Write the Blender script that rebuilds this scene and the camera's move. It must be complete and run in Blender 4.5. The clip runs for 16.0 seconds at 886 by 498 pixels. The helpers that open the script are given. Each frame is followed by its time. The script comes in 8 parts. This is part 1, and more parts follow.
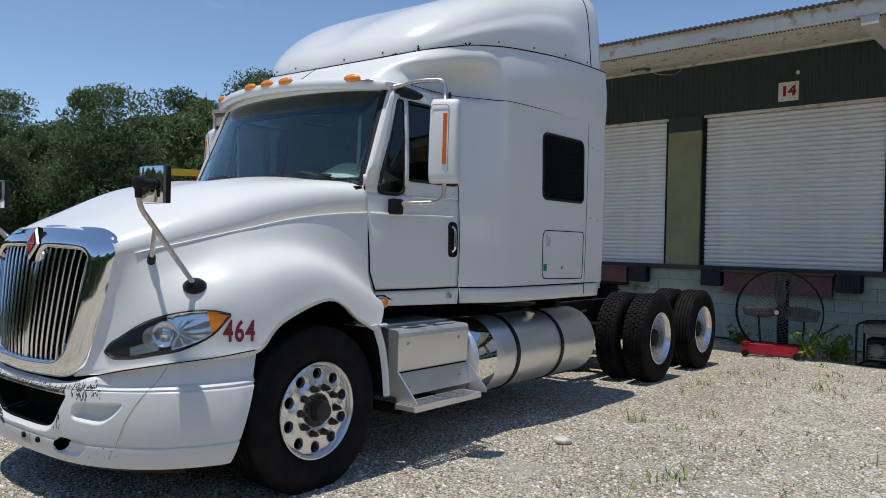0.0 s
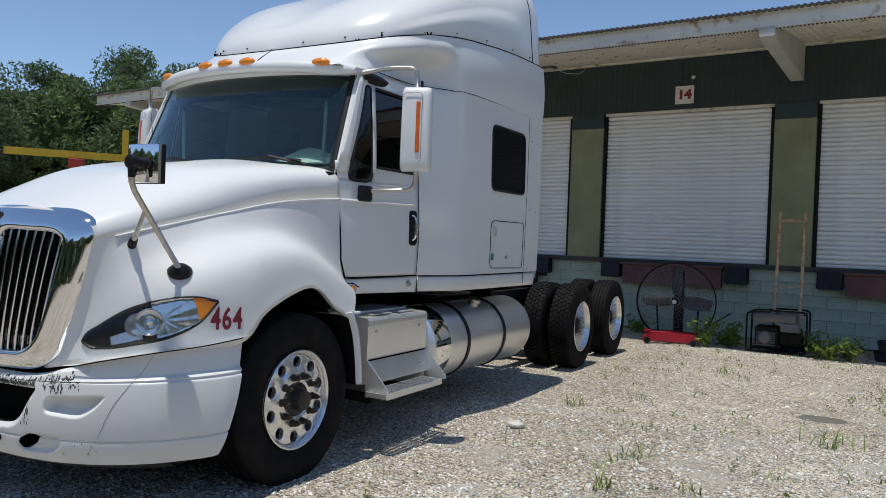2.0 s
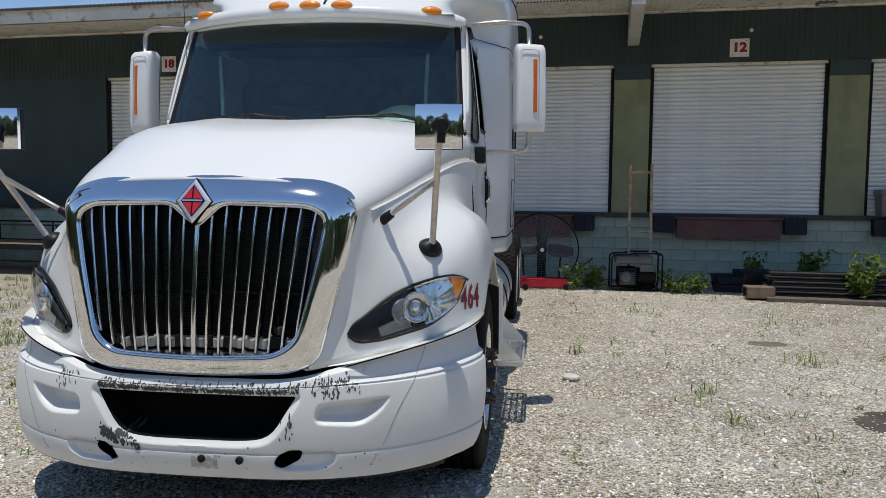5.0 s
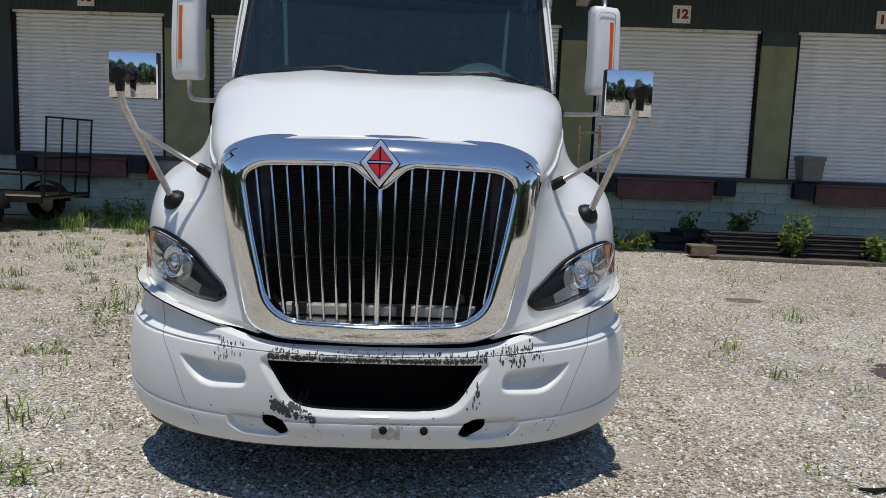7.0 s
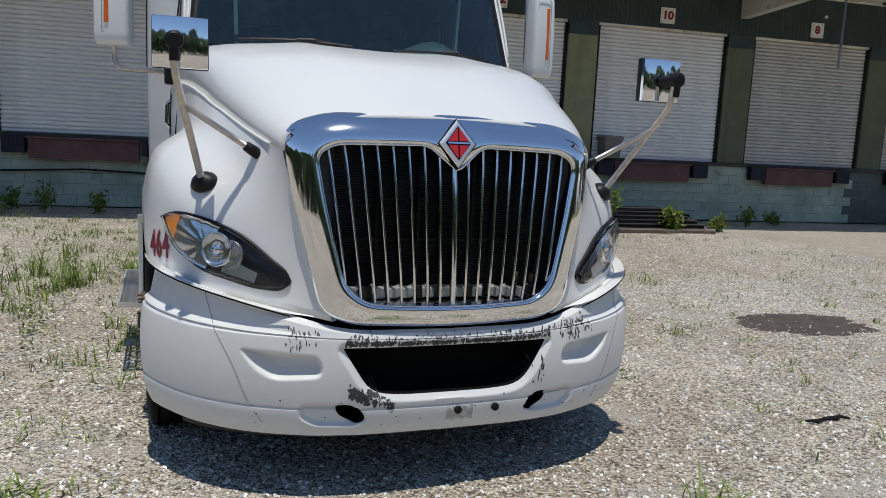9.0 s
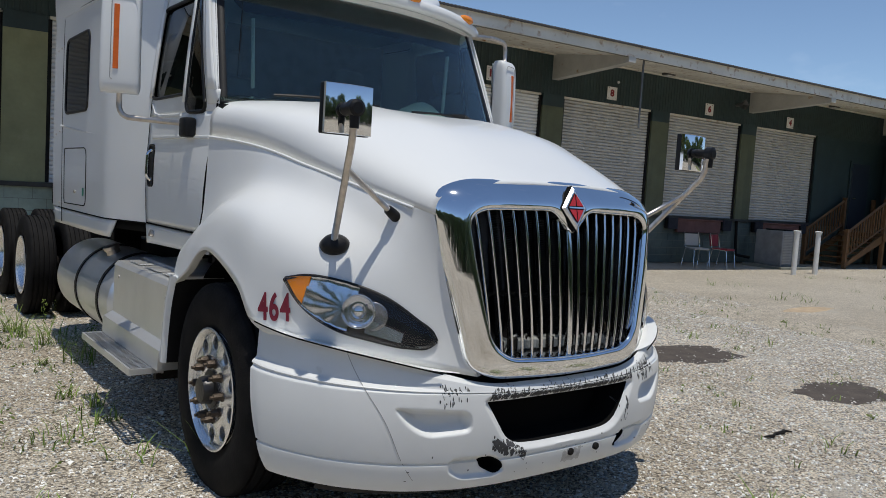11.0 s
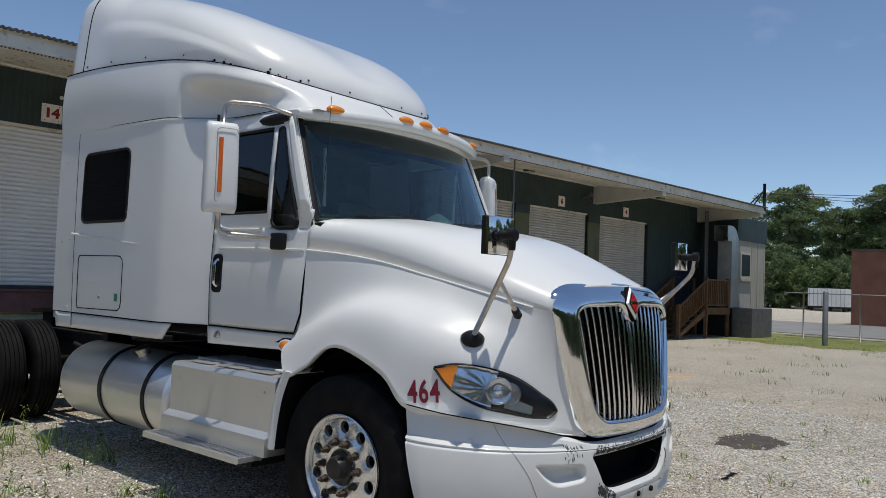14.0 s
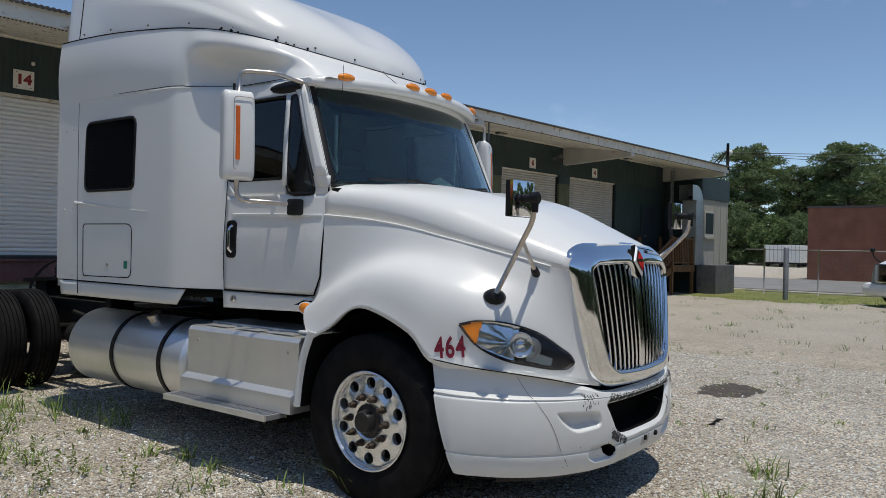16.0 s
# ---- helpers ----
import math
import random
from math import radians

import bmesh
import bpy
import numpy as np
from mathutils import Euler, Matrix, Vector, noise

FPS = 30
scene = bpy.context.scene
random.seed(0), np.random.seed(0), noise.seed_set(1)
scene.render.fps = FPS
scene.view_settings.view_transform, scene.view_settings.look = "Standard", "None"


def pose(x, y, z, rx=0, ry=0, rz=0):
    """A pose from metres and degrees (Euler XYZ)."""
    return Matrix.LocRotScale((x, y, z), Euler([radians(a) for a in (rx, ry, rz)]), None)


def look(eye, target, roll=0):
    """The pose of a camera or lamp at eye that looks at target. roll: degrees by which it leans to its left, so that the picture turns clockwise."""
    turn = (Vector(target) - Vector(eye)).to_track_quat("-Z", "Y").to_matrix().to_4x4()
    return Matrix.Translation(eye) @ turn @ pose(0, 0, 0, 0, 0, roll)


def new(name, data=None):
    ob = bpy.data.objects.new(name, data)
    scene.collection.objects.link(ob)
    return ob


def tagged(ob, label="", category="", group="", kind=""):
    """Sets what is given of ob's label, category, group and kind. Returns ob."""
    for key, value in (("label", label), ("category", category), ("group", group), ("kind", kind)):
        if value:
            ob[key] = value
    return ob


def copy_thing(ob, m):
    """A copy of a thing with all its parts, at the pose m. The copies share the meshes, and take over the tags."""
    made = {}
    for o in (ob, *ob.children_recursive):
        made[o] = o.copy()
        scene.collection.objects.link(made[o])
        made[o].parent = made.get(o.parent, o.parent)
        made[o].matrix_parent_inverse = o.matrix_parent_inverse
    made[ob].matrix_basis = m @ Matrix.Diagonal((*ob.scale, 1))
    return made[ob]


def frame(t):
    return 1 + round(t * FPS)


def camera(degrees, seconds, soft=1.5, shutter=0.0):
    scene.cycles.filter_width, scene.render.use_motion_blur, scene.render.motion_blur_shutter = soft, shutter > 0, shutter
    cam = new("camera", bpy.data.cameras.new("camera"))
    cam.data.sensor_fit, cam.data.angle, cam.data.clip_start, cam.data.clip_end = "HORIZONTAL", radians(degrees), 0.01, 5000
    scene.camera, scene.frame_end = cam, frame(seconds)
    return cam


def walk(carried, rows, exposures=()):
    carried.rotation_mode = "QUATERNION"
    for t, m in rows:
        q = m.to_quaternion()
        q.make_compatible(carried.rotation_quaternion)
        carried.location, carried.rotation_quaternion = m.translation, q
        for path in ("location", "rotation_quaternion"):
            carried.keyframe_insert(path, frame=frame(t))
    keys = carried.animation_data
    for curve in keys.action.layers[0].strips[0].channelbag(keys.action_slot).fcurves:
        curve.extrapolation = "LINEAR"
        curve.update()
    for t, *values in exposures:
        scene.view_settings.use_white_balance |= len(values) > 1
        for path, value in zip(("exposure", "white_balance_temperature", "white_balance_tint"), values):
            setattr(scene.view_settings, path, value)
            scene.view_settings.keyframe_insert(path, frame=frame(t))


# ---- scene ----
cam = camera(60.0, 16.0, soft=0.75)
PATH = [
    (0, (4.664, -1.798, 1.503), (3.428, -0.225, 1.489), 1.3),
    (0.5, (4.656, -1.824, 1.512), (3.463, -0.219, 1.494), 1.7),
    (1, (4.563, -1.965, 1.5), (3.43, -0.317, 1.481), 1.9),
    (1.5, (4.409, -2.129, 1.482), (3.354, -0.43, 1.459), 2.1),
    (2, (4.124, -2.2, 1.462), (3.165, -0.445, 1.435), 2.1),
    (2.5, (3.802, -2.411, 1.467), (2.962, -0.596, 1.434), 2.1),
    (3, (3.399, -2.548, 1.465), (2.708, -0.672, 1.423), 1.9),
    (3.5, (2.921, -2.672, 1.479), (2.381, -0.748, 1.415), 1.4),
    (4, (2.433, -2.793, 1.48), (2.026, -0.837, 1.39), 1.0),
    (4.5, (1.945, -2.809, 1.475), (1.631, -0.837, 1.361), 0.7),
    (5, (1.453, -2.875, 1.478), (1.211, -0.894, 1.342), 0.6),
    (5.2, (1.27, -2.867, 1.475), (1.051, -0.884, 1.331), 0.7),
    (7.3, (-0.030, -2.875, 1.504), (0.137, -0.899, 1.240), 2.2),
    (7.5, (-0.137, -2.880, 1.498), (0.088, -0.911, 1.228), 2.2),
    (8, (-0.428, -2.813, 1.483), (-0.045, -0.870, 1.201), 2.2),
    (8.5, (-0.743, -2.724, 1.478), (-0.208, -0.820, 1.188), 2.3),
    (8.7, (-0.898, -2.706, 1.470), (-0.303, -0.820, 1.179), 2.5),
    (10.8, (-2.381, -2.153, 1.489), (-1.204, -0.546, 1.317), 3.6),
    (11, (-2.546, -2.119, 1.488), (-1.332, -0.537, 1.338), 3.6),
    (11.5, (-2.901, -2.021, 1.499), (-1.616, -0.491, 1.406), 3.3),
    (12, (-3.159, -1.863, 1.501), (-1.826, -0.373, 1.454), 2.9),
    (12.5, (-3.474, -1.814, 1.522), (-2.095, -0.365, 1.514), 2.6),
    (13, (-3.733, -1.883, 1.522), (-2.302, -0.485, 1.552), 2.4),
    (13.5, (-3.991, -1.872, 1.512), (-2.507, -0.533, 1.577), 2.3),
    (14, (-4.204, -1.787, 1.525), (-2.671, -0.506, 1.614), 2.2),
    (14.5, (-4.348, -1.815, 1.501), (-2.78, -0.577, 1.594), 2.1),
    (15, (-4.478, -1.775, 1.496), (-2.889, -0.563, 1.569), 1.9),
    (15.5, (-4.552, -1.673, 1.507), (-2.956, -0.469, 1.542), 1.6),
    (16, (-4.572, -1.653, 1.509), (-2.974, -0.45, 1.504), 1.2),
]
EXPOSURE = [(0, .15, 6680, 8), (3, .17, 6720, 8), (5, .13, 6720, 8), (8, .05, 6720, 8), (11, -.02, 6760, 8), (16, -.07, 6820, 8)]
walk(cam, [(t, look(eye, target, roll)) for t, eye, target, roll in PATH], EXPOSURE)

# ---- world and sun ----
SUN_FROM = Vector((-0.10, -0.42, 2.2)).normalized()
world = bpy.data.worlds.new("sky")
scene.world = world
world.use_nodes = True
wn = world.node_tree.nodes
sky = wn.new("ShaderNodeTexSky")
sky.sky_type = "NISHITA"
sky.sun_disc = False
sky.sun_elevation = math.asin(SUN_FROM.z)
sky.sun_rotation = math.atan2(SUN_FROM.x, SUN_FROM.y)
sky.air_density, sky.dust_density, sky.ozone_density = 0.75, 0.0, 3.2
wn["Background"].inputs["Strength"].default_value = 0.131
# thin streaks of high cloud
wl = world.node_tree.links
wmap, wnoise, wramp, wmix = wn.new("ShaderNodeMapping"), wn.new("ShaderNodeTexNoise"), wn.new("ShaderNodeValToRGB"), wn.new("ShaderNodeMix")
wl.new(wn.new("ShaderNodeTexCoord").outputs["Generated"], wmap.inputs["Vector"])
wmap.inputs["Rotation"].default_value, wmap.inputs["Scale"].default_value = (0.3, 0.5, 0.9), (1.1, 6.0, 13.0)
wnoise.inputs["Scale"].default_value, wnoise.inputs["Detail"].default_value = 1.6, 7.0
wl.new(wmap.outputs[0], wnoise.inputs["Vector"])
wramp.color_ramp.elements[0].position, wramp.color_ramp.elements[1].position = 0.63, 0.86
wramp.color_ramp.elements[1].color = (0.8, 0.72, 0.6, 1)
wl.new(wnoise.outputs["Fac"], wramp.inputs["Fac"])
wmix.data_type, wmix.blend_type = "RGBA", "ADD"
wmix.inputs["Factor"].default_value = 1.0
wl.new(sky.outputs[0], wmix.inputs["A"])
wl.new(wramp.outputs[0], wmix.inputs["B"])
wl.new(wmix.outputs["Result"], wn["Background"].inputs["Color"])
sun = new("sun", bpy.data.lights.new("sun", "SUN"))
sun.data.energy, sun.data.angle, sun.data.color = 3.1, radians(0.53), (1.0, 0.965, 0.91)
sun.matrix_world = look(SUN_FROM * 60, (0, 0, 0))
scene.view_settings.exposure = 0.0


# ---- materials ----
def mat(name, color, rough=0.6, metal=0.0, vary=0.0, scale=8.0, bump=0.0, bump_scale=60.0, color2=None, coat=0.0,
        spots=None, streak=None, island=0.0, spec=None, rough_vary=0.0):
    """A node material: base colour with two scales of noise, optional spots (colour, amount, scale), vertical streaks and relief."""
    m = bpy.data.materials.new(name)
    m.use_nodes = True
    n, l = m.node_tree.nodes, m.node_tree.links
    b = n["Principled BSDF"]
    b.inputs["Roughness"].default_value, b.inputs["Metallic"].default_value = rough, metal
    if spec is not None:
        b.inputs["Specular IOR Level"].default_value = spec
    if coat:
        b.inputs["Coat Weight"].default_value, b.inputs["Coat Roughness"].default_value = coat, 0.04
    co = n.new("ShaderNodeTexCoord").outputs["Object"]

    def tex(sc, detail=4.0, source=None, stretch=None):
        t = n.new("ShaderNodeTexNoise")
        t.inputs["Scale"].default_value, t.inputs["Detail"].default_value = sc, detail
        src = source or co
        if stretch:
            mp = n.new("ShaderNodeMapping")
            mp.inputs["Scale"].default_value = stretch
            l.new(src, mp.inputs["Vector"])
            src = mp.outputs[0]
        l.new(src, t.inputs["Vector"])
        return t.outputs["Fac"]

    def ramp(fac, lo, hi, c0, c1):
        r = n.new("ShaderNodeValToRGB")
        r.color_ramp.elements[0].position, r.color_ramp.elements[1].position = lo, hi
        r.color_ramp.elements[0].color, r.color_ramp.elements[1].color = (*c0, 1), (*c1, 1)
        l.new(fac, r.inputs["Fac"])
        return r.outputs["Color"]

    def mix(fac, a, c, kind="MIX"):
        x = n.new("ShaderNodeMix")
        x.data_type, x.blend_type = "RGBA", kind
        for sock, v in ((x.inputs["Factor"], fac), (x.inputs["A"], a), (x.inputs["B"], c)):
            if hasattr(v, "is_output"):
                l.new(v, sock)
            elif isinstance(v, tuple):
                sock.default_value = (*v, 1)
            else:
                sock.default_value = v
        return x.outputs["Result"]

    out = None
    if vary or color2:
        c2 = color2 or tuple(min(1, c * (1 + vary)) for c in color)
        c1 = color if color2 else tuple(c * (1 - vary) for c in color)
        out = ramp(tex(scale), 0.3, 0.7, c1, c2)
        fine = ramp(tex(scale * 9, 6.0), 0.25, 0.75, (1 - 0.6 * vary,) * 3, (1.0,) * 3)
        out = mix(1.0, out, fine, "MULTIPLY")
    if island:
        g = n.new("ShaderNodeNewGeometry")
        r = ramp(g.outputs["Random Per Island"], 0.0, 1.0, (1 - island,) * 3, (1 + island * 0.5,) * 3)
        out = mix(1.0, out or color, r, "MULTIPLY")
    if streak:
        c, lo, hi, sc = streak
        out = mix(ramp(tex(sc, 5.0, None, (1, 1, 0.08)), lo, hi, (0, 0, 0), (1, 1, 1)), out or color, c)
    if spots:
        c, lo, hi, sc = spots
        out = mix(ramp(tex(sc, 8.0), lo, hi, (0, 0, 0), (1, 1, 1)), out or color, c)
    if out is None:
        b.inputs["Base Color"].default_value = (*color, 1)
    else:
        l.new(out, b.inputs["Base Color"])
    if rough_vary:
        r = ramp(tex(scale * 3, 5.0), 0.3, 0.7, (max(0, rough - rough_vary),) * 3, (min(1, rough + rough_vary),) * 3)
        l.new(r, b.inputs["Roughness"])
    if bump:
        bp = n.new("ShaderNodeBump")
        bp.inputs["Strength"].default_value, bp.inputs["Distance"].default_value = bump, 0.01
        l.new(tex(bump_scale, 6.0), bp.inputs["Height"])
        l.new(bp.outputs[0], b.inputs["Normal"])
    return m


def glass(name, tint, rough=0.0, ior=1.45):
    m = bpy.data.materials.new(name)
    m.use_nodes = True
    b = m.node_tree.nodes["Principled BSDF"]
    b.inputs["Base Color"].default_value = (*tint, 1)
    b.inputs["Roughness"].default_value = rough
    b.inputs["Transmission Weight"].default_value = 1.0
    b.inputs["IOR"].default_value = ior
    return m


PAINT = mat("white_truck_paint", (0.79, 0.80, 0.79), 0.30, 0.0, 0.012, 1.3, 0.004, 14, coat=0.45, spec=0.22)
PAINT_CHIP = mat("chipped_white_bumper", (0.76, 0.77, 0.76), 0.36, 0.0, 0.03, 1.5, 0.015, 20, coat=0.3, spec=0.25, spots=((.50, .49, .46), .70, .80, 5))
PAINT_ROOF = mat("white_roof_paint", (0.79, 0.80, 0.79), 0.24, 0.0, 0.012, 1.0, 0.004, 10, coat=0.45, spec=0.25)
SCUFF = mat("scuffed_grey_plastic", (0.07, 0.07, 0.072), 0.8, 0, 0.3, 40, 0.3, 80)
CHROME = mat("chrome", (0.86, 0.87, 0.88), 0.06, 1.0, 0.02, 6)
ALU = mat("brushed_aluminium", (0.80, 0.80, 0.79), 0.36, 0.74, 0.03, 5, 0.012, 160, rough_vary=0.02)
ALU_TANK = mat("dull_aluminium_tank", (0.80, 0.81, 0.82), 0.36, 0.82, 0.03, 4, 0.01, 150, rough_vary=0.03)
ALU_RIM = mat("polished_wheel_aluminium", (0.86, 0.86, 0.86), 0.27, 0.82, 0.02, 9, 0.02, 60)
STEEL = mat("mirror_arm_steel", (0.62, 0.57, 0.52), 0.38, 1.0, 0.15, 30, 0.05, 90)
RUBBER = mat("tyre_rubber", (0.006, 0.006, 0.007), 0.78, 0, 0.35, 9, 0.25, 90, color2=(0.016, 0.015, 0.015), spec=0.15)
BLACK = mat("black_plastic", (0.008, 0.008, 0.009), 0.45, 0, 0.2, 20, 0.1, 120, spec=0.3)
SEAM = mat("black_seam", (0.006, 0.006, 0.006), 0.9, spec=0.1)
FRAME_BLACK = mat("dirty_black_frame", (0.012, 0.011, 0.011), 0.7, 0, 0.4, 8, 0.3, 60, color2=(0.022, 0.02, 0.018), spec=0.2)
RADIATOR = mat("radiator_core", (0.085, 0.093, 0.105), 0.6, 0.0, 0.3, 30, 0.6, 220)
RUST_HUB = mat("oily_rusty_nut", (0.10, 0.075, 0.055), 0.5, 0.5, 0.4, 40, 0.3, 90)
AMBER = mat("amber_lens", (0.90, 0.27, 0.01), 0.18, 0, 0.1, 30, 0.2, 120, coat=0.6)
AMBER_DK = mat("dull_orange_reflector", (0.72, 0.14, 0.012), 0.3, 0, 0.1, 40, 0.3, 200)
RED = mat("emblem_red", (0.55, 0.015, 0.012), 0.25, coat=0.5)
MAROON = mat("maroon_vinyl", (0.21, 0.006, 0.03), 0.45, 0, 0.1, 30)
SMOKE = glass("smoked_windscreen", (0.50, 0.76, 0.80), ior=1.46)
# thin bluish film on the dusty windscreen, sky haze put into its colour
film, film_mix = SMOKE.node_tree.nodes.new("ShaderNodeBsdfDiffuse"), SMOKE.node_tree.nodes.new("ShaderNodeMixShader")
film.inputs["Color"].default_value = (0.50, 0.72, 0.85, 1)
film_mix.inputs[0].default_value = 0.008
SMOKE.node_tree.links.new(SMOKE.node_tree.nodes["Principled BSDF"].outputs[0], film_mix.inputs[1])
SMOKE.node_tree.links.new(film.outputs[0], film_mix.inputs[2])
SMOKE.node_tree.links.new(film_mix.outputs[0], SMOKE.node_tree.nodes["Material Output"].inputs["Surface"])
DARK_GLASS = glass("dark_tinted_glass", (0.018, 0.028, 0.036), ior=1.5)
CLEAR = glass("clear_lens", (0.95, 0.96, 0.97), ior=1.28)
MIRROR = mat("mirror_glass", (0.9, 0.9, 0.9), 0.01, 1.0)
CABIN = mat("grey_cab_trim", (0.30, 0.32, 0.31), 0.8, 0, 0.1, 12, 0.1, 90)
CABIN_DK = mat("dark_cab_cloth", (0.07, 0.08, 0.09), 0.9, 0, 0.2, 14, 0.1, 90)


# ---- building blocks ----
def part(name, bm, material, parent=None, label="", smooth=False, angle=None):
    """Links a bmesh as one mesh object, under parent where one is given. materials: one, or a list for face indices."""
    me = bpy.data.meshes.new(name)
    bm.normal_update()
    if smooth:
        for f in bm.faces:
            f.smooth = True
        if angle:
            lim = radians(angle)
            for e in bm.edges:
                if len(e.link_faces) == 2 and e.calc_face_angle(0) > lim:
                    e.smooth = False
    bm.to_mesh(me)
    bm.free()
    for m in material if isinstance(material, list) else [material]:
        me.materials.append(m)
    ob = new(name, me)
    if parent:
        ob.parent = parent
    if label:
        tagged(ob, label)
    return ob


def empty(name, at=(0, 0, 0), **tags):
    ob = new(name)
    ob.empty_display_size = 0.2
    ob.matrix_basis = at if isinstance(at, Matrix) else Matrix.Translation(at)
    return tagged(ob, **tags)


def box(bm, x0, x1, y0, y1, z0, z1, bevel=0.0, m=None, mi=0):
    g = bmesh.ops.create_cube(bm, size=1.0)
    vs = g["verts"]
    for v in vs:
        v.co = Vector((x0 + (v.co.x + 0.5) * (x1 - x0), y0 + (v.co.y + 0.5) * (y1 - y0), z0 + (v.co.z + 0.5) * (z1 - z0)))
    fs = list({f for v in vs for f in v.link_faces})
    for f in fs:
        f.material_index = mi
    if bevel:
        es = list({e for v in vs for e in v.link_edges})
        r = bmesh.ops.bevel(bm, geom=es, offset=bevel, segments=2, affect="EDGES", profile=0.5)
        vs = list({v for f in r["faces"] for v in f.verts} | {v for v in vs if v.is_valid})
        for f in r["faces"]:
            f.material_index = mi
    if m is not None:
        bmesh.ops.transform(bm, matrix=m, verts=vs)
    return vs


def boxed(x0, x1, y0, y1, z0, z1, bevel=0.0, m=None):
    bm = bmesh.new()
    box(bm, x0, x1, y0, y1, z0, z1, bevel, m)
    return bm


def key(keys, t):
    """Smooth interpolation of rows (t, a, b, ...) at t (a scalar), by cubic Hermite with limited slopes."""
    k = np.asarray(keys, float)
    x, v = k[:, 0], k[:, 1:]
    t = min(max(t, x[0]), x[-1])
    i = min(max(int(np.searchsorted(x, t)) - 1, 0), len(x) - 2)
    h = x[i + 1] - x[i]
    d = (v[1:] - v[:-1]) / (x[1:] - x[:-1])[:, None]
    def slope(j):
        if j == 0:
            return d[0]
        if j == len(x) - 1:
            return d[-1]
        w = (x[j] - x[j - 1]) / (x[j + 1] - x[j - 1])
        return d[j - 1] * (1 - w) + d[j] * w
    s = (t - x[i]) / h
    a, b = slope(i) * h, slope(i + 1) * h
    r = v[i] * (1 + 2 * s) * (1 - s) ** 2 + a * s * (1 - s) ** 2 + v[i + 1] * s * s * (3 - 2 * s) + b * s * s * (s - 1)
    return r if len(r) > 1 else float(r[0])


def sheet(bm, rows, close_u=False, close_v=False, flip=False, mi=0):
    """Quads over a grid of points (rows of equal length)."""
    vs = [[bm.verts.new(tuple(p)) for p in r] for r in rows]
    nu, nv = len(vs), len(vs[0])
    fs = []
    for i in range(nu - (0 if close_u else 1)):
        for j in range(nv - (0 if close_v else 1)):
            q = [vs[i][j], vs[(i + 1) % nu][j], vs[(i + 1) % nu][(j + 1) % nv], vs[i][(j + 1) % nv]]
            f = bm.faces.new(q[::-1] if flip else q)
            f.material_index = mi
            fs.append(f)
    return vs


def thick(ob, t, offset=-1.0):
    md = ob.modifiers.new("thickness", "SOLIDIFY")
    md.thickness, md.offset = t, offset
    return ob


def mirrored_rows(rows):
    return [[(-p[0], p[1], p[2]) for p in r] for r in rows]


def tube(bm, pts, r, seg=10, caps=True, mi=0):
    """A round bar through points, its corners as they are given. r: one radius or one a point."""
    pts = [Vector(p) for p in pts]
    rs = [float(q) for q in r] if isinstance(r, (list, tuple)) else [float(r)] * len(pts)
    rows = []
    up = Vector((0, 0, 1))
    for i, p in enumerate(pts):
        d = (pts[min(i + 1, len(pts) - 1)] - pts[max(i - 1, 0)]).normalized()
        if abs(d.dot(up)) > 0.97:
            up = Vector((0, 1, 0))
        a = d.cross(up).normalized()
        b = a.cross(d)
        up = b
        rows.append([p + rs[i] * (math.cos(q) * a + math.sin(q) * b) for q in (2 * math.pi * k / seg for k in range(seg))])
    vs = sheet(bm, rows, close_v=True, mi=mi)
    if caps:
        for ring in (vs[0][::-1], vs[-1]):
            bm.faces.new(ring).material_index = mi
    return vs


def bend(pts, r=0.05, n=5):
    """Rounds the corners of a polyline."""
    pts = [Vector(p) for p in pts]
    out = [pts[0]]
    for a, b, c in zip(pts, pts[1:], pts[2:]):
        d0, d1 = (a - b), (c - b)
        q = min(r, d0.length * 0.45, d1.length * 0.45)
        p0, p1 = b + d0.normalized() * q, b + d1.normalized() * q
        for k in range(n + 1):
            t = k / n
            out.append((1 - t) ** 2 * p0 + 2 * t * (1 - t) * b + t * t * p1)
    return out + [pts[-1]]


def lathe(bm, profile, seg=32, axis="x", at=(0, 0, 0), mi=0):
    """Turns a profile of (along, radius) round an axis."""
    rows = []
    for a, r in profile:
        ring = []
        for k in range(seg):
            q = 2 * math.pi * k / seg
            c, s = r * math.cos(q), r * math.sin(q)
            p = {"x": (a, c, s), "y": (s, a, c), "z": (c, s, a)}[axis]
            ring.append((p[0] + at[0], p[1] + at[1], p[2] + at[2]))
        rows.append(ring)
    return sheet(bm, rows, close_v=True, mi=mi)


def rounded(corners, n=6):
    """A closed outline with rounded corners: corners as (x, y, radius); n points a corner."""
    out = []
    for i, (x, y, r) in enumerate(corners):
        b = Vector((x, y))
        a, c = Vector(corners[i - 1][:2]), Vector(corners[(i + 1) % len(corners)][:2])
        d0, d1 = (a - b), (c - b)
        q = min(r, d0.length * 0.49, d1.length * 0.49)
        p0, p1 = b + d0.normalized() * q, b + d1.normalized() * q
        for k in range(n + 1):
            t = k / n
            out.append((1 - t) ** 2 * p0 + 2 * t * (1 - t) * b + t * t * p1)
    return out


def evenly(outline, n):
    """n points evenly along a closed outline, from its first point."""
    p = np.array([tuple(q) for q in outline] + [tuple(outline[0])])
    d = np.r_[0, np.cumsum(np.linalg.norm(np.diff(p, axis=0), axis=1))]
    s = np.linspace(0, d[-1], n, endpoint=False)
    return [tuple(np.interp(q, d, p[:, k]) for k in range(p.shape[1])) for q in s]


